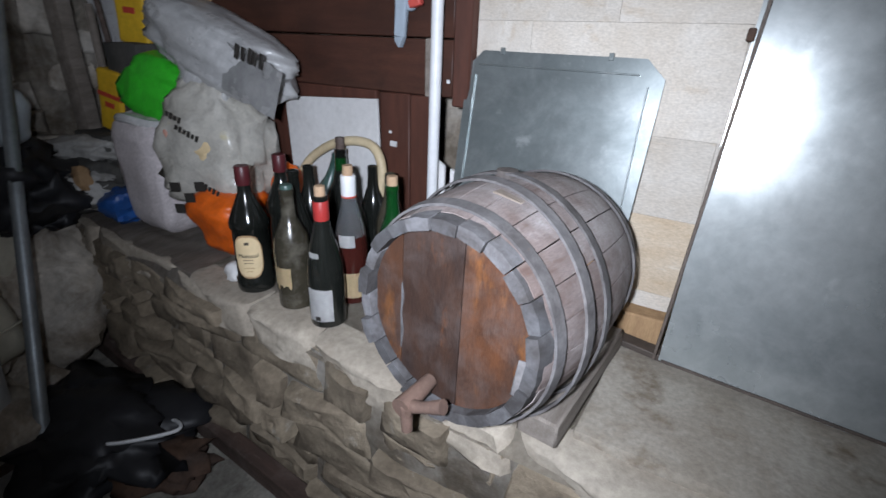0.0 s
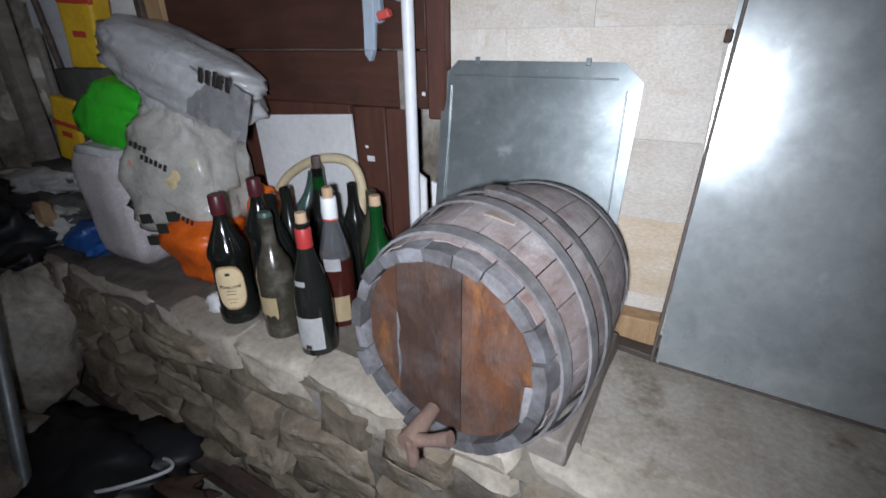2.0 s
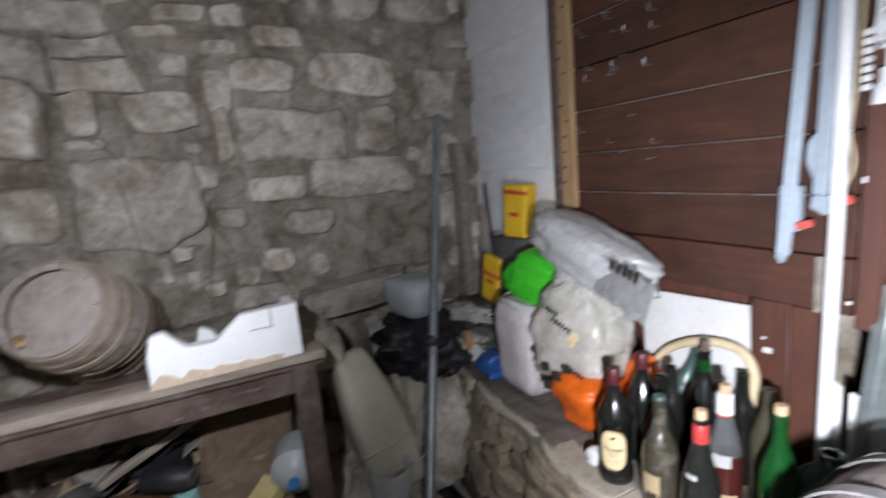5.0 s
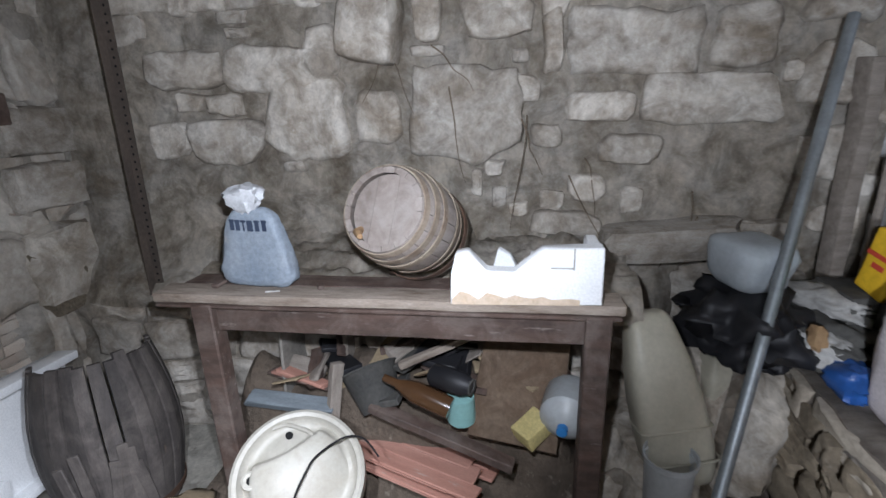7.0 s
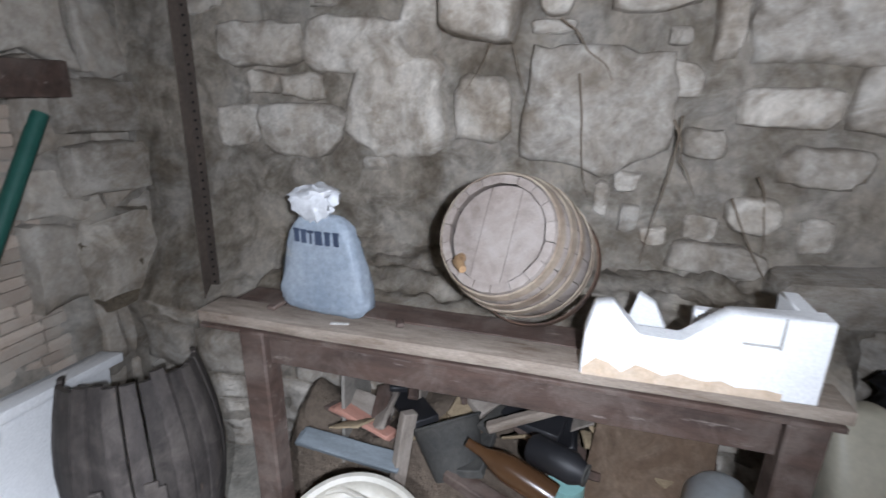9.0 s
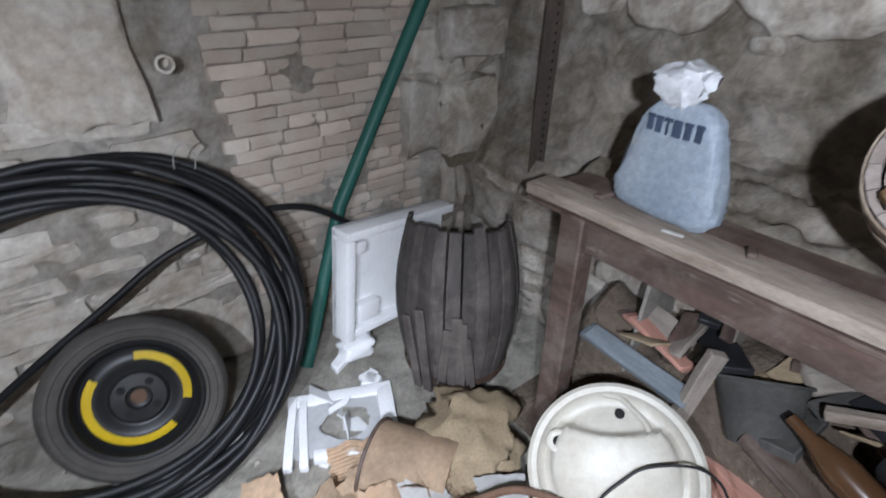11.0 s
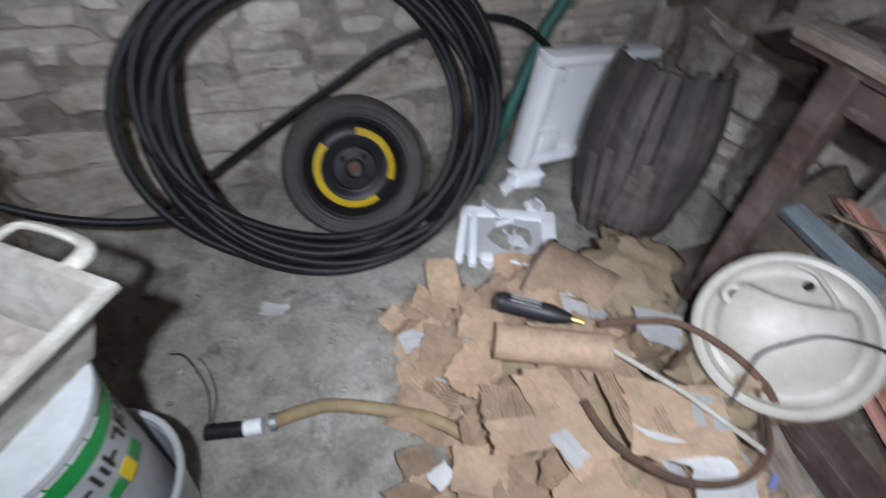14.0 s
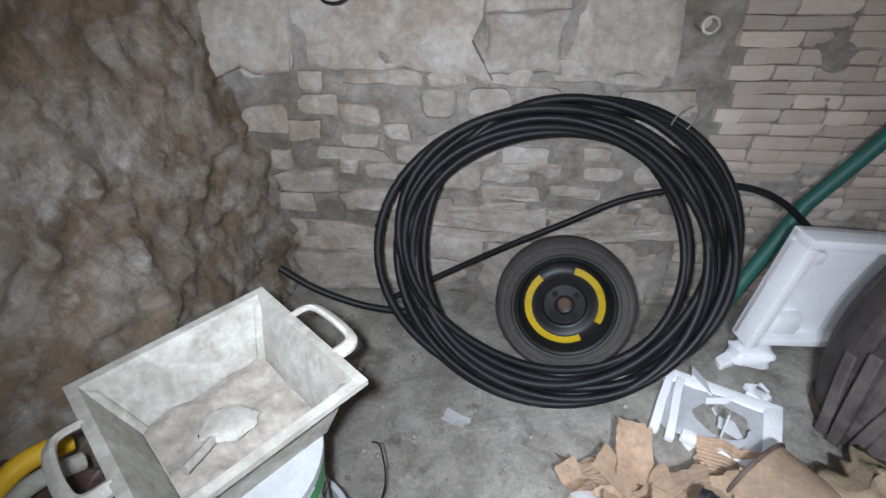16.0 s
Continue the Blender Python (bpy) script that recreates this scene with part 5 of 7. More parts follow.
def packet(label, m, size, band):
    ob = thing("packet", label, "packet", m, "yellow packets in the corner")
    part("wrapper", box(size, (0, 0, size[2] / 2), 0.012, 3, cuts=3, rough=0.006), "yellow_pack", ob)
    part("printed_band", box((size[0] * 0.98 + 0.004, size[1] + 0.004, 0.02), (0, 0, size[2] * band), 0.004), "red_print", ob)
    part("printed_mark", box((size[0] * 0.4, 0.003, 0.018), (0, -size[1] / 2 - 0.001, size[2] * 0.45), 0.001), "red_print", ob)
    return ob


packet("tall yellow paper packet with a red band", pose(-1.66, 1.06, 1.08, 0, 5, 15), (0.12, 0.07, 0.22), 0.86)
packet("yellow paper packet with a red stripe", pose(-1.8, 1.0, 0.79, 0, 12, 10), (0.11, 0.07, 0.21), 0.6)
solo("carton", box((0.2, 0.14, 0.55), (0, 0, 0.275), 0.01, 2, cuts=3, rough=0.008), "rag", "dark stacked cartons under the packets", "carton", pose(-1.68, 1.06, TOP))
solo("carton", box((0.2, 0.14, 0.25), (0, 0, 0.125), 0.01, 2, cuts=3, rough=0.008), "rag", "dark carton beside the wall", "carton", pose(-1.86, 0.98, TOP))
solo("blue_bag", lump((0.16, 0.12, 0.11), 2.6, 0.2, 4, 31), "blue_bag", "deep blue plastic bag by the sack", "bag", pose(-1.6, 0.86, TOP))
solo("rag", lump((0.34, 0.22, 0.18), 2.3, 0.3, 4, 33, 34, 22, None, 0.25), "rag", "heap of dark grey rags", "rag", pose(-1.83, 0.87, TOP, 0, 0, 10), angle=180)
solo("pale_cloth", lump((0.24, 0.14, 0.09), 2.3, 0.3, 4, 35, 30, 18, None, 0.25), "pale_rag", "crumpled pale grey cloth on the rags", "cloth", pose(-1.86, 0.9, 0.69, 0, 0, 20), angle=180)
solo("pale_cloth", lump((0.16, 0.12, 0.12), 2.3, 0.3, 4, 36, 30, 18, None, 0.25), "pale_rag", "pale crumpled cloth beside the rags", "cloth", pose(-1.72, 0.83, 0.56, 0, 0, 50), angle=180)
solo("orange_scrap", lump((0.06, 0.05, 0.08), 2.4, 0.3, 4, 37, 16, 10), "raw_wood", "torn orange-brown paper scrap", "paper scrap", pose(-1.7, 0.80, TOP + 0.1))
solo("ledge_cloth", sheet(lambda u, v: Vector((-2.0 + 0.93 * u, edge(-2.0 + 0.93 * u) - 0.008 + 0.2 * v + 0.015 * noise.noise(Vector((u * 7, v * 2, 0))), TOP + 0.006 + 0.01 * noise.noise(Vector((u * 9, v * 4, 4))) - 0.05 * step(0.1, 0, v))), 40, 12, 0.006),
     "grey_wood", "flattened grey cardboard covering the ledge", "cardboard")

# Clamps, cable and bulb holder on the door.
def clamp(label, x0, z0, x1, z1, y, jaw):
    ob = thing("bar_clamp", label, "clamp", group="clamps hanging on the door")
    d = Vector((x1 - x0, 0, z1 - z0))
    m = lean((x0, y, z0), (x0, y, z0 + 1))
    ang = -math.degrees(math.atan2(x1 - x0, z0 - z1))
    L = d.length
    def put(name, bm, material="clamp", label=""):
        return part(name, bm, material, ob, label, m=Matrix.Translation((x0, y, z0)) @ pose(0, 0, 0, 0, ang, 0) @ Matrix.Identity(4))
    put("bar", box((0.03, 0.012, L), (0, 0, -L / 2), 0.003))
    put("eye", lathe([(0.006, -0.009), (0.024, -0.008), (0.024, 0.008), (0.006, 0.009), (0.006, -0.009)], 20, pose(0, 0, 0, 90, 0, 0)))
    put("pin", lathe([(0, -0.011), (0.008, -0.011), (0.008, 0.011), (0, 0.011)], 12, pose(0, 0, -0.012, 90, 0, 0)), "dark_steel")
    if jaw == 0:
        put("sliding_jaw", outline([(-0.022, -0.30), (0.024, -0.30), (0.026, -0.36), (0.012, -0.41), (-0.018, -0.40), (-0.034, -0.36), (-0.034, -0.32)], 0.022, 0.003))
        put("end_jaw", outline([(-0.018, -L), (0.03, -L), (0.034, -L - 0.03), (0.01, -L - 0.045), (-0.02, -L - 0.03)], 0.02, 0.003))
        put("pad", box((0.035, 0.02, 0.02), (0.04, 0.005, -L - 0.012), 0.003, rot=pose(0, 0, 0, 0, -20, 0)), "clamp_red", "faded red pad")
    else:
        put("end_jaw", outline([(-0.024, -L + 0.16), (0.022, -L + 0.16), (0.024, -L + 0.11), (0.03, -L + 0.06), (0.014, -L + 0.055), (0.01, -L + 0.09), (0.006, -L), (-0.004, -L - 0.025), (-0.018, -L - 0.01)], 0.02, 0.003))
        put("pad", box((0.032, 0.02, 0.018), (0.036, 0.005, -L + 0.075), 0.003, rot=pose(0, 0, 0, 0, -20, 0)), "clamp_red", "faded red pad")
    return ob


clamp("long blue-grey iron bar clamp with a red pad", -0.602, 1.70, -0.64, 1.13, 1.10, 1)
clamp("blue-grey iron bar clamp with a sliding jaw and red pad", -0.553, 1.70, -0.566, 1.27, 1.095, 0)
cable = thing("bulb_cable", "white cable coil ending in a white bulb holder", "cable")
part("lead", tube(smooth_path([(-0.475, 1.1, 2.1), (-0.474, 1.1, 1.8), (-0.468, 1.098, 1.64), (-0.463, 1.096, 1.53), (-0.465, 1.095, 1.49)], 6), 0.004, 8), "white_plastic", cable)
rng = random.Random(5)
for k in range(9):
    w_, h_, q_, s_ = rng.uniform(0.008, 0.024), rng.uniform(0.022, 0.048), rng.uniform(-0.5, 0.5), rng.uniform(0, 6)
    part("loop", tube([(-0.458 + w_ * math.cos(a) + q_ * h_ * math.sin(a) * 0.6 + 0.006 * math.sin(2 * a + s_), 1.08 + 0.003 * k + 0.004 * math.sin(a + s_), 1.59 + h_ * math.sin(a) + 0.006 * math.sin(3 * a + s_) + 0.01 * math.sin(s_)) for a in [2 * math.pi * i / 20 for i in range(20)]], 0.003, 6, True), "white_plastic", cable)
holder = part("bulb_holder", lathe([(0, 0.045), (0.009, 0.045), (0.01, 0.02), (0.017, 0.012), (0.02, -0.02), (0.016, -0.02), (0.014, 0.008), (0, 0.01)], 20, pose(-0.466, 1.095, 1.465)), "white_plastic", cable)
strip = thing("terminal_strip", "white plastic terminal strip beside the pipe", "terminal strip", pose(-0.497, 1.1, 1.53))
for k in range(7):
    part("terminal", box((0.014, 0.016, 0.013), (0, 0, 0.017 * (k - 3)), 0.003), "white_plastic", strip)
solo("thin_cable", tube(smooth_path([(-0.505, 1.1, 1.75), (-0.512, 1.1, 1.5), (-0.52, 1.1, 1.4), (-0.51, 1.1, 1.33), (-0.535, 1.1, 1.26)], 6), 0.003, 6), "cream_hose", "thin pale cable hanging beside the clamps", "cable")

# Poles in the corner.
solo("steel_pole", tube([(-1.29, 0.366, 0.0), (-1.29 - 0.447 * 1.62, 0.366 + 0.327 * 1.62, 1.62)], 0.018, 16), "steel", "grey steel tube leaning into the corner", "pole")
solo("timber_post", box((0.07, 0.05, 1.5), (0, 0, 0.75), 0.008, 2, cuts=6, rough=0.008), "grey_wood", "weathered timber post standing in the corner", "post", pose(-2.02, 1.0, 0.0, 0, -1, 10))
solo("thin_stick", tube([(-1.95, 1.05, 0.55), (-1.96, 1.06, 1.2)], 0.014, 8), "grey_wood", "thin grey stick standing in the corner", "stick")
solo("thin_stick", tube([(-1.85, 1.08, 0.55), (-1.99, 1.1, 1.3)], 0.01, 8), "old_wood", "thin brown stick leaning in the corner", "stick")


# ---- the table and what stands on it ----
table = thing("work_table", "old dark timber table covered with dust", "table")
part("rear_plank", box((0.1, 1.34, 0.028), (-1.612, -0.535, 0.849), 0.004, cuts=8, rough=0.005, seed=3), "old_wood", table, "dark rear plank")
part("tabletop", box((0.095, 1.42, 0.03), (-1.5125, -0.535, 0.85), 0.005, 2, cuts=8, rough=0.004), "dusty_top", table, "dust-grey tabletop boards")
part("back_board", box((0.2, 1.3, 0.025), (-1.73, -0.535, 0.79), 0.004, cuts=8, rough=0.006), "old_wood", table, "dark back board")
part("lip", box((0.02, 1.4, 0.012), (-1.468, -0.535, 0.829), 0.002), "old_wood", table)
part("apron", box((0.025, 1.27, 0.085), (-1.49, -0.5, 0.781), 0.003, cuts=6, rough=0.003), "old_wood", table)
for y in (-1.08, 0.105):
    part("leg", box((0.065, 0.07, 0.835), (-1.485, y, 0.4175), 0.005, cuts=3, rough=0.003), "old_wood", table)
    part("side_apron", box((0.1, 0.025, 0.085), (-1.55, y, 0.781), 0.003), "old_wood", table)

dirv = Vector((0.85, -0.25, 0.46)).normalized()   # the way the small barrel's head faces
ax = -dirv
sd = Vector((0, 0, 1)).cross(ax).normalized()
SB = Matrix((sd, ax.cross(sd), ax)).transposed().to_4x4()
SB.translation = (-1.495, -0.493, 1.13)
small = barrel("small_barrel", "small dusty oak cask with rusty hoops tilted on the table", SB, 0.3, 0.122, 0.15, 18,
               ((0.02, 0.018, 0.0), (0.16, 0.02, 0.0), (0.3, 0.02, 0.0), (0.62, 0.02, 0.0), (0.8, 0.02, 0.0)), ("dusty_cask", "dusty_hoop", "dusty_cask"), 6, 0.002, cuts=(-0.985, -0.25, 0.4, 0.985))

part("bung", tube([(0.075, -0.06, 0.03), (0.06, -0.075, -0.012), (0.035, -0.09, -0.03)], [0.011, 0.012, 0.008], 8), "raw_wood", small, "broken wooden tap stub")
solo("loose_hoop", hoop_bm(0, 0.02, 0.155, 0.157), "rust", "rusty loose iron hoop around the cask", "hoop", SB @ pose(0, -0.01, 0.235, 3, 2, 0))
cem = thing("cement_bag", "blue-grey plastic sack with a twisted pale top", "bag", pose(-1.565, -0.925, 0.866, 0, 0, 84) @ Matrix.Scale(0.93, 4))
part("body", lump((0.285, 0.09, 0.27), 4.6, 0.035, 5, 14, 48, 30, lambda h: 1.04 - 0.47 * h, 0.07), "cement_bag", cem, angle=180)
part("twisted_top", lump((0.125, 0.08, 0.1), 2.6, 0.2, 5, 15, 30, 18, lambda h: 0.62 + 0.5 * h, 0.2), "pale_poly", cem, "pale twisted plastic top", m=pose(-0.015, 0, 0.245, 0, -10, 0))
for k, ww in enumerate((0.016, 0.016, 0.006, 0.022, 0.016, 0.016)):
    part("printed_letter", box((ww, 0.003, 0.034), (-0.062 + 0.024 * k, -0.038 + 0.003 * abs(k - 2.5), 0.215), 0.001), "navy_print", cem)
    part("printed_letter", box((0.02, 0.003, 0.008), (-0.062 + 0.024 * k, -0.0375 + 0.003 * abs(k - 2.5), 0.231), 0.001), "navy_print", cem)
for y, s_ in ((-1.06, 0.05), (-0.72, 0.035)):
    solo("debris", box((s_ * 0.5, s_, 0.012), (0, 0, 0.006), 0.003, rough=0.006, cuts=2, seed=y), "old_wood", "small dusty chip of timber on the table", "debris", pose(-1.54, y, 0.866, 0, 0, y * 90), group="chips on the table")
solo("white_stick", box((0.007, 0.045, 0.005), (0, 0, 0.0025), 0.001), "pale_rag", "short white stick on the tabletop", "stick", pose(-1.5, -0.86, 0.866, 0, 0, 12))

foam = thing("foam_packing", "white polystyrene packing piece with browned lower edge", "packing foam")
pts = [(-0.305, 0.0), (0.11, 0.0), (0.11, 0.165), (-0.05, 0.16), (-0.125, 0.097), (-0.2, 0.1), (-0.25, 0.155), (-0.285, 0.15), (-0.3, 0.09)]
part("block", outline(pts, 0.05, 0.004), "styro", foam, m=Matrix.Translation((-1.46, 0, 0.866)) @ pose(0, 0, 0, 0, 0, 90) @ pose(0, 0, 0, 0, -1, 0))
part("end_wall", box((0.13, 0.035, 0.15), (-1.575, 0.093, 0.943), 0.004), "styro", foam)
part("back_rib", box((0.03, 0.16, 0.1), (-1.62, 0.0, 0.918), 0.004), "styro", foam)
part("base", box((0.14, 0.38, 0.03), (-1.58, -0.1, 0.883), 0.004), "styro", foam)
part("slot", box((0.003, 0.06, 0.004), (-1.4592, 0.0, 0.975), 0), "pale_rag", foam)
part("slot", box((0.003, 0.004, 0.06), (-1.4592, 0.03, 1.0), 0), "pale_rag", foam)
rng = random.Random(2)
wave = [(-0.3 + 0.025 * k, 0.012 + 0.03 * abs(math.sin(k * 1.1)) * (1 - k / 17) + 0.004 * rng.random()) for k in range(15)]
part("brown_stain", outline([(-0.3, 0.001)] + wave + [(0.05, 0.001)], 0.0015), "stain", foam, "brown scorched lower edge", m=Matrix.Translation((-1.4588, 0, 0.866)) @ pose(0, 0, 0, 0, 0, 90) @ pose(0, 0, 0, 0, -1, 0))
solo("foam_scrap", outline([(0, 0), (0.09, 0), (0.06, 0.06), (0.02, 0.08)], 0.03, 0.003), "styro", "broken white foam scrap behind the packing", "foam scrap", pose(-1.72, -0.2, 0.866, 0, 0, 80))

# Under the table.
def board(name, label, a, b, w, t, material, group="", roll=0, category="board", rough=0.003, seed=0):
    a, b = Vector(a), Vector(b)
    y = (b - a).normalized()
    x = y.cross(Vector((0, 0, 1))).normalized()
    m = Matrix((x, y, x.cross(y))).transposed().to_4x4()
    m.translation = (a + b) / 2
    return solo(name, box((w, (b - a).length, t), (0, 0, 0), min(0.003, t * 0.3), cuts=4, rough=rough, seed=seed), material, label, category, m @ pose(0, 0, 0, 0, roll, 0), group)


rng = random.Random(31)
for i in range(9):
    x = -1.52 - 0.06 * (i % 6) + rng.uniform(-0.01, 0.01)
    zz = 0.10 + 0.028 * (i // 6) + 0.012 * i * 0.3
    sh = rng.uniform(-0.05, 0.05)
    ob = board("wall_board", "reddish tongue-and-groove board with splintered end", (x - 0.30, -1.15 + sh, zz + 0.05), (x + 0.05, -0.22 + sh * 1.5, zz + 0.04), 0.075, 0.012, "pink_board", "reddish boards under the table", rng.uniform(-12, 6), seed=i)
    part("tongue", box((0.008, 0.8, 0.005), (0.041, 0, 0), 0.001), "pink_board", ob)
for i in range(3):
    board("grey_lath", "blue-grey weathered slat under the table", (-1.68 + 0.02 * i, -1.13 + 0.02 * i, 0.345 + 0.02 * i), (-1.66 + 0.015 * i, -0.80 + 0.02 * i, 0.335 + 0.018 * i), 0.06, 0.014, "slate_wood", "grey slats under the table", 20, seed=i)
for i in range(3):
    board("brown_lath", "reddish brown slat under the table", (-1.76 + 0.02 * i, -1.06 + 0.03 * i, 0.42 + 0.018 * i), (-1.70 + 0.02 * i, -0.8, 0.40 + 0.018 * i), 0.055, 0.014, "pink_board" if i else "old_wood", "brown slats under the table", -10, seed=i + 4)
board("timber_beam", "heavy dark timber lying on the floor", (-1.47, -0.75, 0.045), (-1.36, 0.5, 0.045), 0.1, 0.09, "old_wood", category="beam", rough=0.006)
board("timber_plank", "pale dusty plank lying on the floor", (-1.38, -0.85, 0.012), (-1.22, -0.25, 0.012), 0.16, 0.024, "dusty_top", category="plank")
board("long_slat", "dark brown slat lying across the heap", (-1.62, -0.62, 0.39), (-1.5, -0.12, 0.28), 0.05, 0.03, "old_wood", category="slat")
board("short_slat", "short dark slat standing beside a tub", (-1.61, -0.785, 0.22), (-1.66, -0.745, 0.53), 0.03, 0.045, "grey_wood", category="slat")
board("slate_sheet", "mottled grey panel leaning on the wall", (-1.82, -0.98, 0.12), (-1.88, -0.98, 0.78), 0.3, 0.012, "slate_panel", roll=90, category="panel")
board("leaning_board", "brown board leaning on the wall under the table", (-1.83, -0.77, 0.2), (-1.87, -0.77, 0.75), 0.09, 0.02, "grey_wood", roll=90)
board("leaning_sheet", "dark brown panel leaning under the table", (-1.58, -0.13, 0.3), (-1.84, -0.06, 0.68), 0.3, 0.012, "dark_card", roll=15, category="panel")
board("pale_tube", "pale round stick lying in the heap", (-1.66, -0.52, 0.53), (-1.74, -0.22, 0.64), 0.026, 0.026, "dusty_top", category="stick")
solo("rubble_heap", sheet(lambda u, v: Vector((-1.98 + 0.52 * u, -1.3 + 1.5 * v, max(0.0, (0.34 - 0.5 * u * u + 0.26 * step(0.72, 0.5, u)) * (0.75 + 0.3 * noise.noise(Vector((u * 3, v * 6, 2)))) * step(0, 0.12, v) * step(1.0, 0.85, v)))), 26, 60, 0.0), "earth", "heap of earth and rubbish under the table", "rubble", kind="stuff", angle=30)
rng = random.Random(77)
for i in range(38):
    y, x = rng.uniform(-0.95, 0.1), rng.uniform(-1.95, -1.68)
    zz = 0.34 + (-1.58 - x) * 0.55 + rng.uniform(0, 0.06)
    k = rng.choice(("old_wood", "old_wood", "rust", "rag", "burlap", "grey_wood", "black_plastic"))
    sx, sy = rng.uniform(0.03, 0.1), rng.uniform(0.06, 0.22)
    solo("rubbish", box((sx, sy, rng.uniform(0.006, 0.03)), (0, 0, 0), 0.003, cuts=3, rough=0.012, seed=i), k, "dusty scrap in the heap under the table", "scrap", pose(x, y, zz, rng.uniform(-30, 30), rng.uniform(-35, 20), rng.uniform(0, 180)), group="scraps under the table")
tubk = thing("grey_tub", "dark grey tapered tub lying on its side", "tub", pose(-1.71, -0.635, 0.42, 0, 0, 0) @ pose(0, 0, 0, 40, 0, -50) @ Matrix.Scale(0.82, 4))
part("wall", lathe([(0.085, 0), (0.125, 0.18), (0.13, 0.185), (0.12, 0.18), (0.08, 0.005), (0, 0.005), (0, 0), (0.085, 0)], 30, pose(0, 0, -0.12)), "rag", tubk)
part("rim", tube([(0.129 * math.cos(a), 0.129 * math.sin(a), 0.065) for a in [2 * math.pi * i / 32 for i in range(32)]], 0.006, 8, True), "rag", tubk)
bb = thing("brown_bottle", "dusty brown glass bottle lying in the heap", "bottle", look((-1.6, -0.56, 0.52), (-1.55, -0.33, 0.45)))
part("glass", lathe([(0, 0), (0.036, 0.002), (0.037, 0.02), (0.037, 0.13), (0.03, 0.16), (0.015, 0.2), (0.013, 0.25), (0, 0.25)], 22, pose(0, 0, -0.25)), "brown_glass", bb)
bk = thing("black_canister", "black plastic bottle lying in the heap", "bottle", look((-1.57, -0.26, 0.52), (-1.64, -0.44, 0.53)))
part("body", lathe([(0, 0), (0.03, 0), (0.04, 0.012), (0.04, 0.12), (0.025, 0.15), (0, 0.15)], 20, pose(0, 0, -0.15)), "black_plastic", bk)
part("rim", lathe([(0.018, 0.0), (0.028, 0.0), (0.028, 0.004), (0.018, 0.004), (0.018, 0)], 20), "rag", bk)
solo("turquoise_pot", lathe([(0, 0), (0.045, 0), (0.05, 0.1), (0.046, 0.1), (0.042, 0.006), (0, 0.006)], 24), "teal_box", "pale turquoise plastic pot in the heap", "pot", pose(-1.61, -0.3, 0.46, 180, 8, 0))
solo("yellow_foam", box((0.09, 0.11, 0.06), (0, 0, 0.03), 0.006, 2, cuts=2, rough=0.008), "foam_yellow", "pale yellow foam block in the heap", "foam block", pose(-1.6, -0.05, 0.33, 22, 0, 40))
jug = thing("white_jug", "cloudy white round jug with a blue cap", "jug", look((-1.52, 0.03, 0.43), (-1.72, 0.08, 0.44)))
part("body", lathe([(0, 0.01), (0.02, 0.01), (0.05, -0.005), (0.082, -0.04), (0.085, -0.15), (0.07, -0.18), (0, -0.19)], 28), "canister_w", jug)
part("cap", lathe([(0, 0.03), (0.017, 0.03), (0.018, 0.0), (0, 0)], 16), "blue_cap", jug)


def canister(name, label, m, size, material, cap=None, neck=True, grip=True):
    ob = thing(name, label, "canister", m)
    sx, sy, sz = size
    part("body", lump(size, 4.5, 0.03, 3, 8, 40, 26, lambda h: 1 - 0.25 * step(0.45, 1.0, h)), material, ob, angle=180)
    for k in (0.16, 0.34):
        part("rib", tube([(sx * 0.503 * math.copysign(abs(math.cos(a)) ** 0.3, math.cos(a)), sy * 0.503 * math.copysign(abs(math.sin(a)) ** 0.3, math.sin(a)), sz * k) for a in [2 * math.pi * i / 40 for i in range(40)]], 0.004, 6, True), material, ob)
    if grip:
        part("handle", tube(smooth_path([(-sx * 0.25, 0, sz * 0.93), (-sx * 0.22, 0, sz * 1.05), (sx * 0.1, 0, sz * 1.07), (sx * 0.18, 0, sz * 0.95)], 6), 0.013, 10), material, ob)
    if neck:
        part("neck", lathe([(0.022, 0), (0.022, 0.04), (0.0, 0.04)], 18, pose(sx * 0.3, 0, sz * 0.93)), material, ob)
        part("cap", lathe([(0.026, 0.02), (0.026, 0.045), (0.0, 0.048)], 18, pose(sx * 0.3, 0, sz * 0.93)), cap or material, ob)
    return ob


canister("beige_canister", "large dusty beige plastic canister beside the table", pose(-1.53, 0.40, 0.25, 0, 0, 0) @ pose(0, 0, 0, 12, -20, 0), (0.2, 0.21, 0.54), "canister", neck=False, grip=False)
solo("stone_heap", lump((0.5, 0.4, 0.3), 2.4, 0.25, 4, 51, 40, 24), "mortar", "heap of loose stones and earth under the canister", "rubble", pose(-1.75, 0.34, 0), kind="stuff", angle=35)
pail = thing("white_pail", "small open white plastic pail on the floor", "pail", pose(-1.45, 0.33, 0.19))
part("wall", lathe([(0, 0), (0.06, 0), (0.072, 0.22), (0.077, 0.22), (0.077, 0.205), (0.067, 0.205), (0.056, 0.01), (0, 0.01)], 30), "canister_w", pail)
solo("loose_stone", lump((0.26, 0.22, 0.20), 3.2, 0.12, 3, 27, 26, 16), "mortar", "dusty stone block under the white pail", "stone", pose(-1.46, 0.33, 0.0))
solo("dim_canister", lump((0.16, 0.14, 0.3), 5, 0.03, 3, 3, 30, 20, lambda h: 1 - 0.35 * step(0.75, 1, h)), "canister", "dusty plastic canister in the corner", "canister", pose(-1.8, 0.56, 0.25, 0, 0, 20), angle=180)
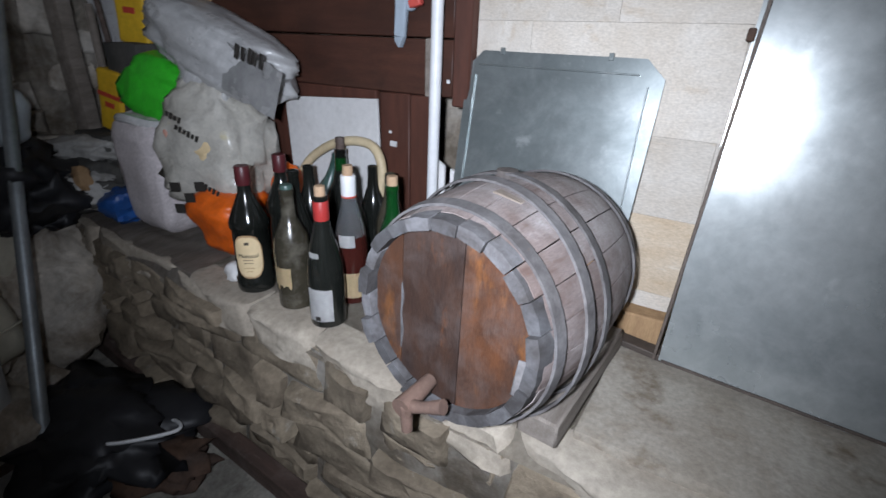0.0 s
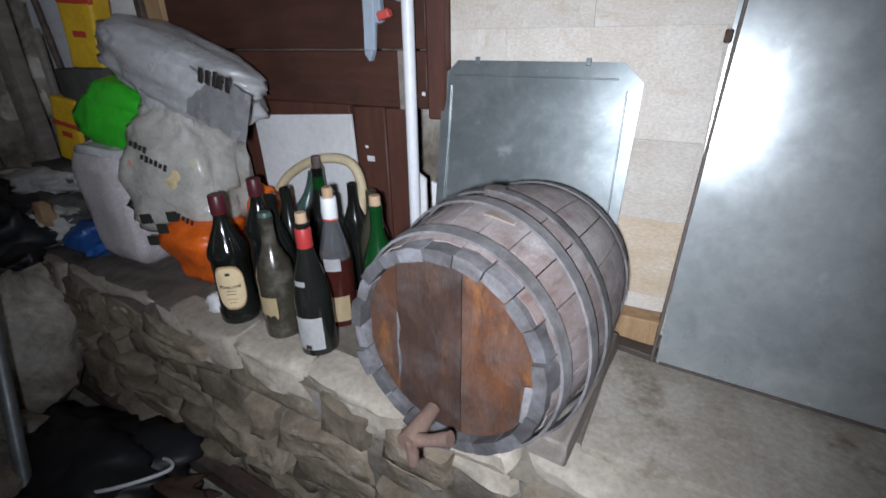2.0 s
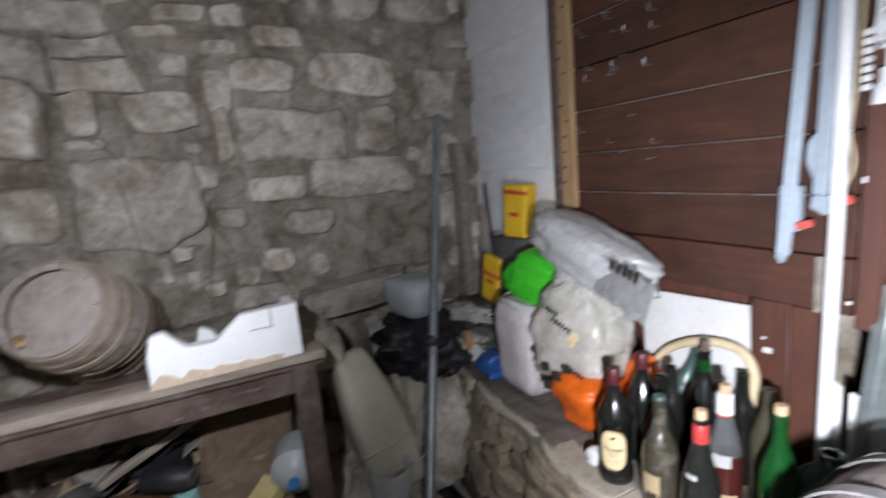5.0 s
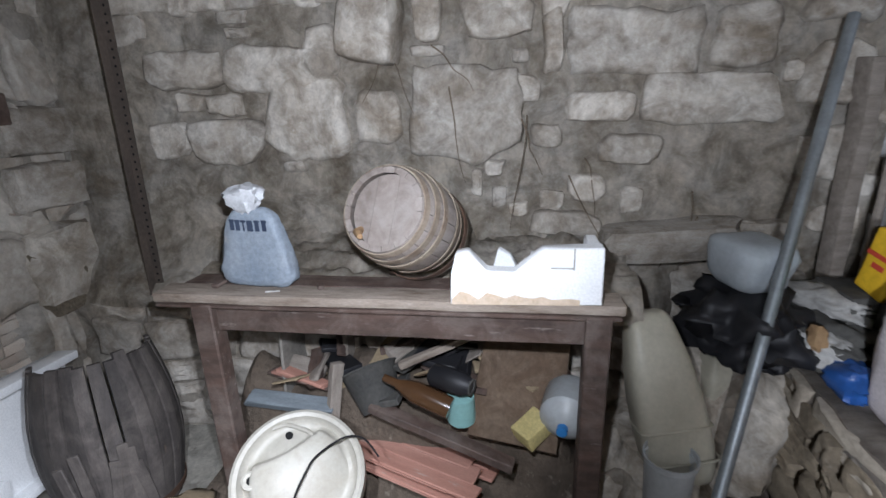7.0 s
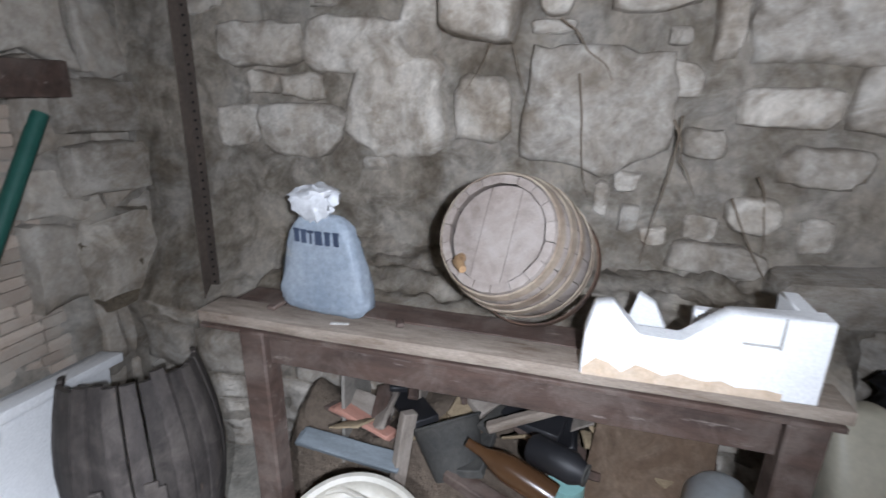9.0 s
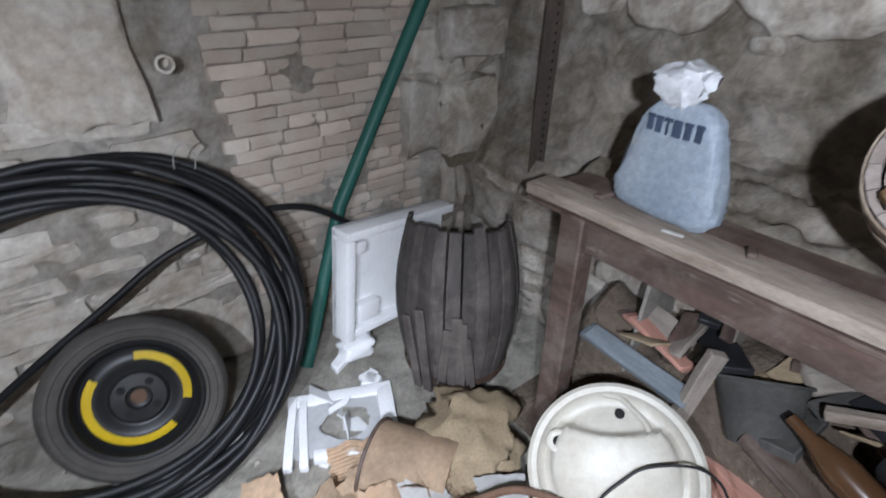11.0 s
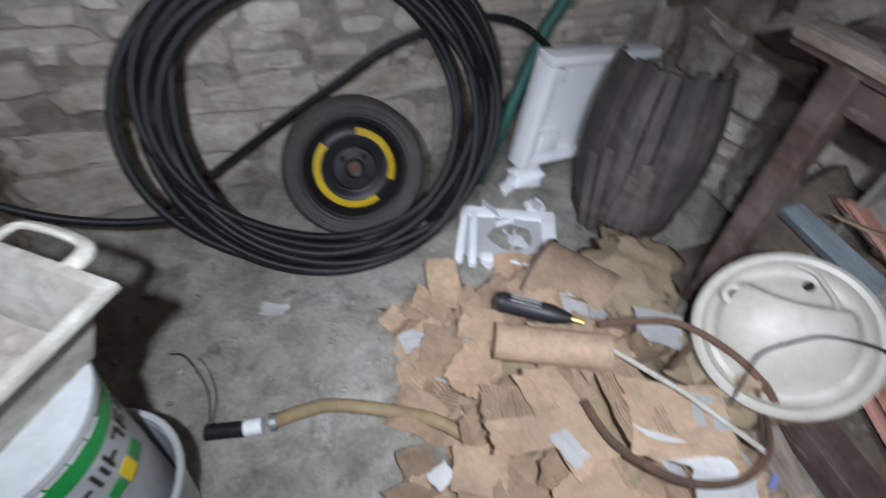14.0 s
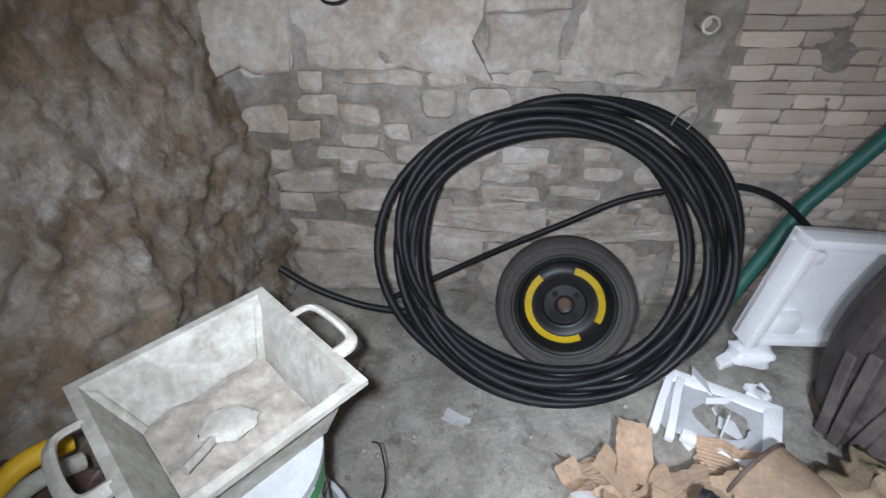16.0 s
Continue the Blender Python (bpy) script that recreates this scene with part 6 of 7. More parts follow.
solo("grey_pot", lump((0.24, 0.2, 0.17), 4, 0.05, 3, 4, 30, 20, lambda h: 0.85 + 0.2 * h), "pale_blue", "dusty grey plastic container in the corner", "container", pose(-1.83, 0.63, 0.79, 0, 0, 15), angle=180)
solo("black_sheeting", lump((0.34, 0.3, 0.3), 2.3, 0.35, 4, 44, 40, 26, None, 0.3), "black_plastic", "crumpled black plastic sheeting in the corner", "sheeting", pose(-1.85, 0.64, 0.5, 0, 0, 0), angle=180)
solo("corner_rubble", lump((0.5, 0.5, 0.55), 2.6, 0.2, 4, 46, 40, 24), "mortar", "heap of stones and earth in the corner", "rubble", pose(-1.9, 0.62, 0), kind="stuff", angle=35)

# Roots and twigs on the wall.
rng = random.Random(15)
for i in range(10):
    y, zz = rng.uniform(-0.9, 0.6), rng.uniform(0.95, 1.75)
    L = rng.uniform(0.15, 0.45)
    a = rng.uniform(-2.4, -0.7)
    pts = [(-2.07 + 0.012 * rng.random(), y + L * t * math.cos(a) + 0.01 * rng.uniform(-1, 1), zz + L * t * math.sin(a) + 0.015 * rng.uniform(-1, 1)) for t in (0, 0.25, 0.5, 0.75, 1)]
    solo("dry_root", tube(smooth_path(pts, 4), [0.0032 - 0.0022 * k / 16 for k in range(17)], 6), "root", "thin dry root hanging on the stone wall", "root", group="roots on the wall")
pa = thing("perforated_angle", "dark perforated steel angle standing by the wall", "steel angle", lean((-1.98, -1.69, 0.0), (-1.98, -1.645, 1.8)))
part("flange", box((0.003, 0.04, 1.95), (0, 0.02, 0.975), 0), "dark_steel", pa)
part("flange", box((0.04, 0.003, 1.95), (0.02, 0, 0.975), 0), "dark_steel", pa)
for k in range(60):
    part("hole", lathe([(0, 0), (0.005, 0), (0.005, 0.001), (0, 0.001)], 8, pose(0.002, 0.02, 0.1 + 0.03 * k, 0, 90, 0)), "hole", pa)

# ---- the brick wall corner ----
keg = thing("broken_keg", "dark half-collapsed wooden keg with loose staves", "keg", pose(-1.485, -1.55, 0.0, 0, 0, 0) @ pose(0, 0, 0, 5, -5, 0))
rng = random.Random(19)
nst = 27
for i in range(nst):
    a = 2 * math.pi * (i + 0.5) / nst
    near = math.cos(a - 0.9)
    if near < -0.2:
        continue
    H_ = 0.615 + rng.uniform(-0.02, 0.012)
    bm = bmesh.new()
    rows = []
    for j in range(8):
        t = j / 7
        zz = H_ * t
        r = 0.175 + 0.05 * math.sin(math.pi * min(zz / 0.62, 1))
        w_ = 0.038 + 0.011 * math.sin(math.pi * min(zz / 0.62, 1))
        d = Vector((math.cos(a), math.sin(a), 0))
        s_ = Vector((-math.sin(a), math.cos(a), 0))
        lean_ = 0.03 * t * math.sin(i * 2.1) * 0.2
        rows.append([bm.verts.new(d * (r + o) + s_ * (w_ / 2 * q + lean_) + Vector((0, 0, zz))) for q, o in ((-0.97, 0), (0, 0.003), (0.97, 0), (0.97, -0.014), (-0.97, -0.014))])
    for p, q in zip(rows, rows[1:]):
        for k in range(5):
            bm.faces.new((p[k], p[(k + 1) % 5], q[(k + 1) % 5], q[k]))
    bm.faces.new(rows[0][::-1])
    bm.faces.new(rows[-1])
    part("stave", bm, "dark_stave", keg)
part("hoop", hoop_bm(0.03, 0.055, 0.19, 0.195), "rust", keg)
for k, (ang_, hh_, zz_) in enumerate(((38, 0.26, 0.04), (47, 0.32, 0.03), (55, 0.3, 0.03), (25, 0.34, 0.02), (15, 0.3, 0.02), (66, 0.24, 0.03))):
    part("loose_stave", box((0.012, 0.034, hh_), (0, 0, hh_ / 2), 0.003, cuts=3, rough=0.004, seed=k), "dark_stave", keg, "broken loose stave", m=pose(0, 0, 0, 0, 0, ang_) @ pose(0.225, 0, zz_, 3 * (k - 2), 5, 0))
part("base", lathe([(0, 0.02), (0.155, 0.02), (0.155, 0.04), (0, 0.04)], 28), "dark_stave", keg)

tx, tz = Vector((-0.55, -0.105, -0.08)).normalized(), Vector((-0.075, -0.02, 0.45)).normalized()
ty = tz.cross(tx).normalized()
TRAY = Matrix((tx, ty, tx.cross(ty))).transposed().to_4x4()
TRAY.translation = (-1.135, -1.765, 0.118)
fp = thing("foam_tray", "white polystyrene tray standing against the keg", "packing foam", TRAY)
part("panel", box((0.56, 0.03, 0.45), (0.28, 0.075, 0.225), 0.006, 2), "styro", fp)
part("rim", box((0.56, 0.09, 0.035), (0.28, 0.045, 0.4325), 0.008, 2), "styro", fp)
part("rim", box((0.04, 0.09, 0.415), (0.02, 0.045, 0.2075), 0.008, 2), "styro", fp)
part("rim", box((0.52, 0.07, 0.03), (0.3, 0.045, 0.02), 0.006, 2), "styro", fp)
for x_, z_, s_ in ((0.075, 0.37, 0.06), (0.13, 0.09, 0.1)):
    part("boss", box((s_, 0.05, s_ * 0.8), (x_, 0.045, z_), 0.01, 2), "styro", fp)
for k, (x_, y_, a_) in enumerate(((-1.19, -1.70, 30), (-1.13, -1.69, 100), (-1.08, -1.76, 200))):
    solo("foam_chip", outline([(0, 0), (0.09, 0.01), (0.07, 0.06), (0.01, 0.045)], 0.028, 0.004), "styro", "broken chunk of white foam on the floor", "foam scrap", pose(x_, y_, 0.028, -90, 0, a_), group="foam chips on the floor")
solo("foam_lump", lump((0.14, 0.1, 0.08), 4, 0.15, 3, 17, 22, 14), "styro", "broken foam lump propping the foam tray", "foam scrap", pose(-1.2, -1.82, 0.0))
solo("green_pipe", tube([(-1.0, -1.86, 0.018), (-1.29, -2.03, 0.55), (-1.76, -2.05, 1.32)], 0.026, 16), "green_pipe", "dark green plastic pipe leaning on the bricks", "pipe")

# Black pipe coil.
coil = thing("pipe_coil", "large coil of dusty black plastic pipe leaning on the wall", "pipe coil")
C0, CU, CV = Vector((-0.43, -1.80, 0.465)), Vector((1, -0.01, 0.0)), Vector((0, -0.5, 0.866))
CN = CU.cross(CV).normalized()
rng = random.Random(41)
for k in range(14):
    sc = 1.0 - 0.013 * k + rng.uniform(-0.03, 0.02)
    if k == 0:
        sc = 1.0
    off = rng.uniform(-0.035, 0.035)
    dx, dy = rng.uniform(-0.06, 0.03), rng.uniform(-0.045, 0.02) - 0.012 * k * 0.0
    ph = rng.uniform(0, 6)
    low = 0.1 if k > 8 else 0.0
    pts = []
    for i in range(64):
        a = 2 * math.pi * i / 64
        ru, rv = 0.548 * sc, 0.495 * sc
        wob = 0.016 * math.sin(2 * a + ph) + 0.009 * math.sin(3 * a + 2 * ph)
        p = C0 + CU * (dx + (ru + wob) * math.cos(a)) + CV * (dy + (rv + wob) * math.sin(a)) - CN * (off + 0.03 * math.sin(a + ph))
        p.z = max(p.z, 0.016 + 0.004 * (k % 4))
        p.y = max(p.y, -2.07)
        pts.append(p)
    part("turn", tube(pts, 0.0145, 10, True), "rubber", coil)
part("free_end", tube(smooth_path([(0.0, -1.72, 0.23), (0.064, -1.72, 0.235), (0.214, -1.72, 0.255), (0.368, -1.72, 0.316), (0.483, -1.72, 0.4)], 8), 0.013, 10), "rubber", coil)
part("cross_pipe", tube(smooth_path([(0.17, -1.92, 0.11), (-0.051, -1.97, 0.218), (-0.296, -1.97, 0.367), (-0.489, -1.97, 0.475), (-0.665, -1.97, 0.574), (-0.847, -1.97, 0.624), (-1.019, -1.97, 0.641), (-1.166, -1.97, 0.595), (-1.31, -1.97, 0.482)], 10), 0.0115, 10), "rubber", coil)
part("wire_tie", tube([Vector((-0.80, -1.98, 0.84)) + Vector((0.03 * math.sin(a), 0.05 * math.cos(a), 0.07 * math.cos(a) + 0.01)) for a in [2 * math.pi * i / 20 for i in range(20)]], 0.002, 5, True), "pale_rag", coil, "pale wire tie")
part("tape", box((0.34, 0.05, 0.004), (-0.53, -1.62, 0.105), 0.001, rot=pose(0, 0, 0, -30, 0, 0), cuts=3, rough=0.006), "tape", coil, "strip of clear grey tape")

# Spare wheel.
wn = Vector((0.06, 0.90, 0.42)).normalized()
wz = wn
wx = Vector((0, 0, 1)).cross(wz).normalized()
WM = Matrix((wx, wz.cross(wx), wz)).transposed().to_4x4()
WM.translation = (-0.487, -1.75, 0.288)
wheel = thing("spare_wheel", "narrow spare wheel with black rim and yellow arcs", "wheel", WM)
R_ = 0.232
part("tyre", lathe([(0.168, -0.045), (0.185, -0.056), (0.215, -0.056), (R_ - 0.004, -0.042), (R_, -0.03), (R_, 0.03), (R_ - 0.004, 0.042), (0.215, 0.056), (0.185, 0.054), (0.168, 0.043), (0.165, 0.0), (0.168, -0.045)], 56), "tyre", wheel)
for rr_ in (0.178, 0.2, 0.212):
    part("sidewall_ring", lathe([(rr_ - 0.002, 0.053), (rr_, 0.0575), (rr_ + 0.002, 0.053)], 56), "tyre", wheel)
rim = part("rim", lathe([(0.169, -0.04), (0.169, 0.046), (0.164, 0.05), (0.157, 0.046), (0.152, 0.02), (0.143, 0.005), (0.137, 0.012), (0.115, 0.02), (0.098, 0.018), (0.085, 0.006), (0.078, 0.004), (0.068, 0.016), (0.034, 0.018), (0.03, 0.008), (0.022, 0.004), (0, 0.0)], 56), "rim", wheel, "glossy black steel rim")
for a0, a1 in ((radians(134), radians(300)), (radians(-24), radians(80))):
    part("yellow_arc", sheet(lambda u, v, a0=a0, a1=a1: Vector(((0.11 + 0.023 * v) * math.cos(a0 + (a1 - a0) * u), (0.11 + 0.023 * v) * math.sin(a0 + (a1 - a0) * u), 0.0215 - 0.012 * max(v - 0.8, 0))), 30, 3, 0.001), "yellow_paint", rim)
for k in range(4):
    a = math.pi / 4 + k * math.pi / 2
    part("bolt_hole", lathe([(0, 0.0195), (0.008, 0.0195), (0.008, 0.0185), (0.011, 0.0185), (0.011, 0.0175)], 14, pose(0.05 * math.cos(a), 0.05 * math.sin(a), 0)), "hole", rim)
part("hub", lathe([(0, 0.006), (0.02, 0.006), (0.022, 0.003)], 18), "rust", rim, "rusty hub opening")

# Broken white fridge liner on the floor.
liner = thing("fridge_liner", "broken white plastic panel lying on the floor", "panel", pose(-0.985, -1.53, 0.0, 0, 0, -24))
for k, (x_, y_, l_, w_, a_, t_) in enumerate(((0.0, -0.12, 0.36, 0.05, 0, 0), (-0.155, 0.0, 0.26, 0.055, 90, 0), (0.165, 0.01, 0.28, 0.03, 88, 0), (0.125, 0.02, 0.26, 0.028, 90, 1), (-0.02, 0.125, 0.22, 0.04, -6, 2))):
    part("bar", box((l_, w_, 0.03), (0, 0, 0.02), 0.007, 2, cuts=3, rough=0.006, seed=k), "styro", liner, m=pose(x_, y_, 0.002 * k, 0, t_, a_))
bm = bmesh.new()
hole_ring, rim_ring = [], []
for k in range(36):
    a = 2 * math.pi * k / 36
    e = 1 + 0.3 * noise.noise(Vector((2 * math.cos(a), 2 * math.sin(a), 5)))
    hole_ring.append(bm.verts.new((-0.01 + 0.085 * e * math.cos(a), 0.005 + 0.062 * e * math.sin(a), 0.03 + 0.006 * math.sin(3 * a))))
    q = 1 / max(abs(math.cos(a)) / 0.165, abs(math.sin(a)) / 0.12)
    rim_ring.append(bm.verts.new((q * math.cos(a), q * math.sin(a), 0.026)))
for k in range(36):
    bm.faces.new((hole_ring[k], rim_ring[k], rim_ring[(k + 1) % 36], hole_ring[(k + 1) % 36]))
bmesh.ops.solidify(bm, geom=bm.faces[:], thickness=0.004)
part("plate", bm, "white_plastic", liner, "plate with a broken oval hole")
rng = random.Random(3)
for k in range(9):
    part("shard", outline([(0, 0), (rng.uniform(0.05, 0.11), rng.uniform(-0.01, 0.02)), (rng.uniform(0.03, 0.1), rng.uniform(0.04, 0.08)), (rng.uniform(-0.02, 0.02), rng.uniform(0.02, 0.06))], 0.005), "white_plastic", liner, m=pose(rng.uniform(-0.16, 0.12), rng.uniform(-0.12, 0.14), rng.uniform(0.006, 0.04), 90 + rng.uniform(-14, 14), rng.uniform(0, 360), rng.uniform(-14, 14)))

# Cardboard.
def scrap(i, x, y, z_, a, size, material, curl, ridged, tiltx, tilty, name="cardboard_scrap", label="torn crumpled piece of brown cardboard", group="cardboard scraps in the pile", torn=1.0):
    rg = random.Random(i)
    w_, h_ = size
    fold_ = rg.uniform(-0.4, 0.8) * torn
    def f(u, v):
        p, q = u * 2 - 1, v * 2 - 1
        th = math.atan2(q, p)
        k = 0.92 + 0.26 * torn * noise.noise(Vector((1.3 * math.cos(th), 1.3 * math.sin(th), i * 1.7))) + 0.12 * noise.noise(Vector((4 * math.cos(th), 4 * math.sin(th), i))) + 0.06 * noise.noise(Vector((11 * math.cos(th), 11 * math.sin(th), i)))
        xx, yy = p * w_ / 2 * k, q * h_ / 2 * k
        zz = curl * (p * p) * w_ + 0.35 * curl * q * w_ + 0.009 * noise.noise(Vector((xx * 9, yy * 9, i))) + 0.1 * fold_ * max(0.0, p * math.cos(i) + q * math.sin(i) - 0.15) * w_ * 4
        if ridged:
            zz += 0.0018 * math.sin(p * 15 * math.pi)
        return Vector((xx, yy, zz))
    n_ = 52 if ridged else 18
    return solo(name, sheet(f, n_, 18, 0.004), material, label, "cardboard", pose(x, y, z_, tiltx, tilty, a), group, angle=50)


rng = random.Random(55)
def pile(x, y):
    return max(0.02, 0.2 - 0.45 * ((x + 0.93) ** 2 * 1.4 + (y + 0.98) ** 2) ** 0.5)


# The bed's darker brown paints the shade in the gaps between the scraps.
solo("cardboard_bed", sheet(lambda u, v: Vector((-1.36 + 0.92 * u, -1.42 + 1.05 * v, max(-0.012, pile(-1.36 + 0.92 * u, -1.42 + 1.05 * v) * 0.8 * step(0, 0.2, u) * step(1, 0.75, u) * step(0, 0.2, v) * step(1, 0.8, v) + 0.02 * fbm(u, v, 0, 9, 2) - 0.02))), 60, 60, 0), "burlap", "trodden layer of cardboard dust and scraps, coloured dark for shade in the gaps", "cardboard", kind="stuff", angle=25)
n_made = 0
while n_made < 95:
    x, y = rng.uniform(-1.25, -0.43), rng.uniform(-1.36, -0.4)
    if (x + 0.5) > 0.55 * (-y - 1.2) + 0.1 and y < -1.25:
        continue
    s_ = rng.uniform(0.08, 0.21)
    steep = 34 if rng.random() < 0.35 else 12
    scrap(n_made, x, y, pile(x, y) * 0.92 + rng.uniform(-0.012, 0.04), rng.uniform(0, 180), (s_, s_ * rng.uniform(0.6, 1.1)), "card" if rng.random() < 0.95 else "paper",
          rng.uniform(-0.22, 0.3), rng.random() < 0.25, rng.uniform(-steep, steep), rng.uniform(-steep, steep))
    n_made += 1
big_card = [(-0.79, -0.807, 0.165, 103, (0.28, 0.14), "card", False), (-0.958, -0.804, 0.19, 172, (0.13, 0.25), "card", True), (-1.03, -0.70, 0.196, 158, (0.27, 0.2), "card", False),
            (-1.114, -0.692, 0.208, 152, (0.09, 0.09), "paper", False), (-0.99, -0.635, 0.2, 146, (0.24, 0.055), "paper", False), (-1.04, -0.512, 0.155, 149, (0.15, 0.15), "paper", False),
            (-0.883, -0.513, 0.12, 150, (0.15, 0.18), "card", True), (-0.595, -1.129, 0.085, 155, (0.13, 0.14), "card", False), (-0.666, -1.33, 0.1, 80, (0.2, 0.11), "card", False),
            (-0.698, -0.875, 0.16, 166, (0.2, 0.11), "card", True), (-0.688, -0.792, 0.168, 172, (0.2, 0.09), "card", False), (-0.763, -0.73, 0.172, 109, (0.09, 0.06), "paper", False),
            (-0.563, -0.771, 0.1, 154, (0.14, 0.12), "card", False), (-0.474, -0.792, 0.085, 20, (0.06, 0.05), "paper", False), (-0.64, -0.635, 0.085, 130, (0.22, 0.16), "card", False),
            (-0.497, -0.607, 0.06, 128, (0.12, 0.12), "card", True), (-0.566, -0.52, 0.07, 171, (0.11, 0.07), "card", False)]
big_more = [(-0.7, -1.118, 0.15, 157, (0.14, 0.11), "card", False), (-0.623, -0.998, 0.12, 128, (0.12, 0.12), "card", True), (-0.61, -1.28, 0.08, 139, (0.13, 0.1), "card", False),
            (-0.518, -0.694, 0.07, 161, (0.07, 0.04), "paper", False), (-1.15, -0.94, 0.2, 151, (0.15, 0.12), "paper", False), (-1.12, -0.53, 0.13, 40, (0.13, 0.1), "card", True),
            (-0.78, -0.6, 0.12, 100, (0.2, 0.16), "card", False), (-0.44, -0.7, 0.035, 86, (0.26, 0.1), "card", False)]
for k, (x, y, zz, a, sz_, mm, rdg) in enumerate(big_card + big_more):
    scrap(500 + k, x, y, zz + 0.004 * (k % 3), a, sz_, mm, 0.03, rdg, -3, 4, label="large torn sheet of brown cardboard" if mm == "card" else "torn white printed card with blue marks", torn=0.4 if sz_[0] > 0.12 else 0.7)
solo("blue_print_card", box((0.035, 0.014, 0.002), (0, 0, 0), 0), "blue_print", "blue printed mark on white card", "print", pose(-1.15, -0.52, 0.193, -4, 8, 30))
roll = thing("paper_roll", "loose roll of brown cardboard on the pile", "cardboard roll")
def rolled(u, v):
    a = -0.5 + 5.2 * u
    r = 0.045 + 0.006 * u
    return Vector((-0.69 - 0.26 * v, -1.015 + 0.12 * v, 0.235)) + Vector((0.42 * r * math.cos(a), 0.9 * r * math.cos(a), r * math.sin(a)))
part("sheet", sheet(rolled, 30, 10, 0.003), "card", roll)
drumc = thing("cardboard_drum", "brown curved cardboard drum lying on the pile", "cardboard drum", pose(-1.05, -1.2, 0.085, 0, 0, 35))
part("wall", sheet(lambda u, v: Vector((0.13 * math.cos(math.pi * u), -0.12 + 0.24 * v, 0.13 * math.sin(math.pi * u) - 0.02)), 26, 6, 0.006), "card", drumc)
part("rim", tube([(0.133 * math.cos(math.pi * i / 24), -0.12, 0.133 * math.sin(math.pi * i / 24) - 0.02) for i in range(25)], 0.006, 8), "old_wood", drumc)
solo("burlap", lump((0.3, 0.26, 0.14), 2.3, 0.3, 4, 61, 36, 22, None, 0.25), "burlap", "crumpled brown burlap sacking", "sacking", pose(-1.24, -1.17, 0.05, 0, 0, 40), angle=180)
cart = thing("sealant_cartridge", "black sealant cartridge with a tapered end", "cartridge", look((-0.745, -1.135, 0.235), (-0.935, -0.985, 0.25)))
part("body", lathe([(0, 0), (0.024, 0), (0.027, -0.01), (0.027, -0.15), (0.022, -0.17), (0.012, -0.205), (0, -0.205)], 22), "black_plastic", cart)
part("base_ring", lathe([(0.0275, -0.012), (0.0295, -0.014), (0.0295, -0.022), (0.0275, -0.024)], 22), "black_plastic", cart)
part("tip", lathe([(0.009, -0.2), (0.008, -0.235), (0, -0.235)], 12), "brass", cart, "brass-coloured tip")
for k in range(3):
    part("print_line", box((0.002, 0.004, 0.08), (-0.012 + 0.01 * k, 0.0275 - 0.002 * abs(k - 1), -0.08), 0), "pale_rag", cart)
solo("rusty_hook", tube(smooth_path([(-0.955, -0.965, 0.262), (-1.04, -0.935, 0.28), (-1.145, -0.89, 0.285), (-1.22, -0.785, 0.275), (-1.255, -0.69, 0.25), (-1.27, -0.62, 0.2)], 8), 0.009, 8, flat=0.5), "rust", "curved rusty iron rod on the cardboard", "iron rod")
solo("iron_band", tube(smooth_path([(-0.842, -0.815, 0.2), (-0.85, -0.72, 0.2), (-0.89, -0.649, 0.2), (-0.96, -0.58, 0.2), (-1.058, -0.545, 0.205), (-1.14, -0.555, 0.21), (-1.2, -0.596, 0.215), (-1.26, -0.7, 0.22)], 8), 0.0105, 8, flat=0.35), "rust", "curved strip of a rusty barrel hoop", "iron band")
solo("pale_tube", tube([(-0.95, -0.905, 0.25), (-1.06, -0.735, 0.25), (-1.18, -0.57, 0.2)], 0.007, 8), "tub", "thin pale plastic tube across the cardboard", "tube")
solo("twisted_wire", tube(smooth_path([(-1.10, -0.82, 0.2), (-1.2, -0.86, 0.22), (-1.26, -0.78, 0.25), (-1.24, -0.68, 0.22), (-1.21, -0.58, 0.16)], 8), 0.007, 6), "rust", "bundle of rusty wire at the pile's edge", "wire")

# Enamelled tank end.
dn = Vector((0.55, 0.22, 0.80)).normalized()
dx_ = Vector((0, 0, 1)).cross(dn).normalized()
DM = Matrix((dx_, dn.cross(dx_), dn)).transposed().to_4x4()
DM.translation = (-1.345, -0.775, 0.315)
tank = thing("boiler_end", "round cream enamelled boiler end with two holes", "boiler end", DM)
prof = [(0.0065 * i, 0.03 - 0.03 * (0.0065 * i / 0.15) ** 3) for i in range(24)]
dish = lathe(prof + [(0.162, 0.002), (0.172, 0.012), (0.178, 0.03), (0.19, 0.034), (0.2, 0.028), (0.203, 0.01), (0.203, -0.06), (0.198, -0.06), (0.195, 0.0), (0.17, -0.01), (0, -0.01)], 72)
for v in dish.verts:
    r_ = v.co.xy.length
    if r_ < 0.16 and v.co.z > -0.005:
        s_ = (v.co.y - 0.085 - 0.5 * v.co.x - 2.2 * v.co.x * v.co.x) / 1.118
        v.co.z += (0.042 * (1 - step(-0.01, 0.008, s_)) * step(-0.26, -0.02, s_) - 0.006) * step(0.16, 0.135, r_)
part("dish", dish, "enamel", tank)
part("port", lathe([(0.012, 0.028), (0.013, 0.04), (0.02, 0.043), (0.027, 0.04), (0.03, 0.02)], 26, pose(-0.136, 0.008, 0.0)), "enamel", tank)
part("port_hole", lathe([(0, 0.034), (0.0128, 0.034), (0.0128, 0.032)], 18, pose(-0.136, 0.008, 0.0)), "hole", tank)
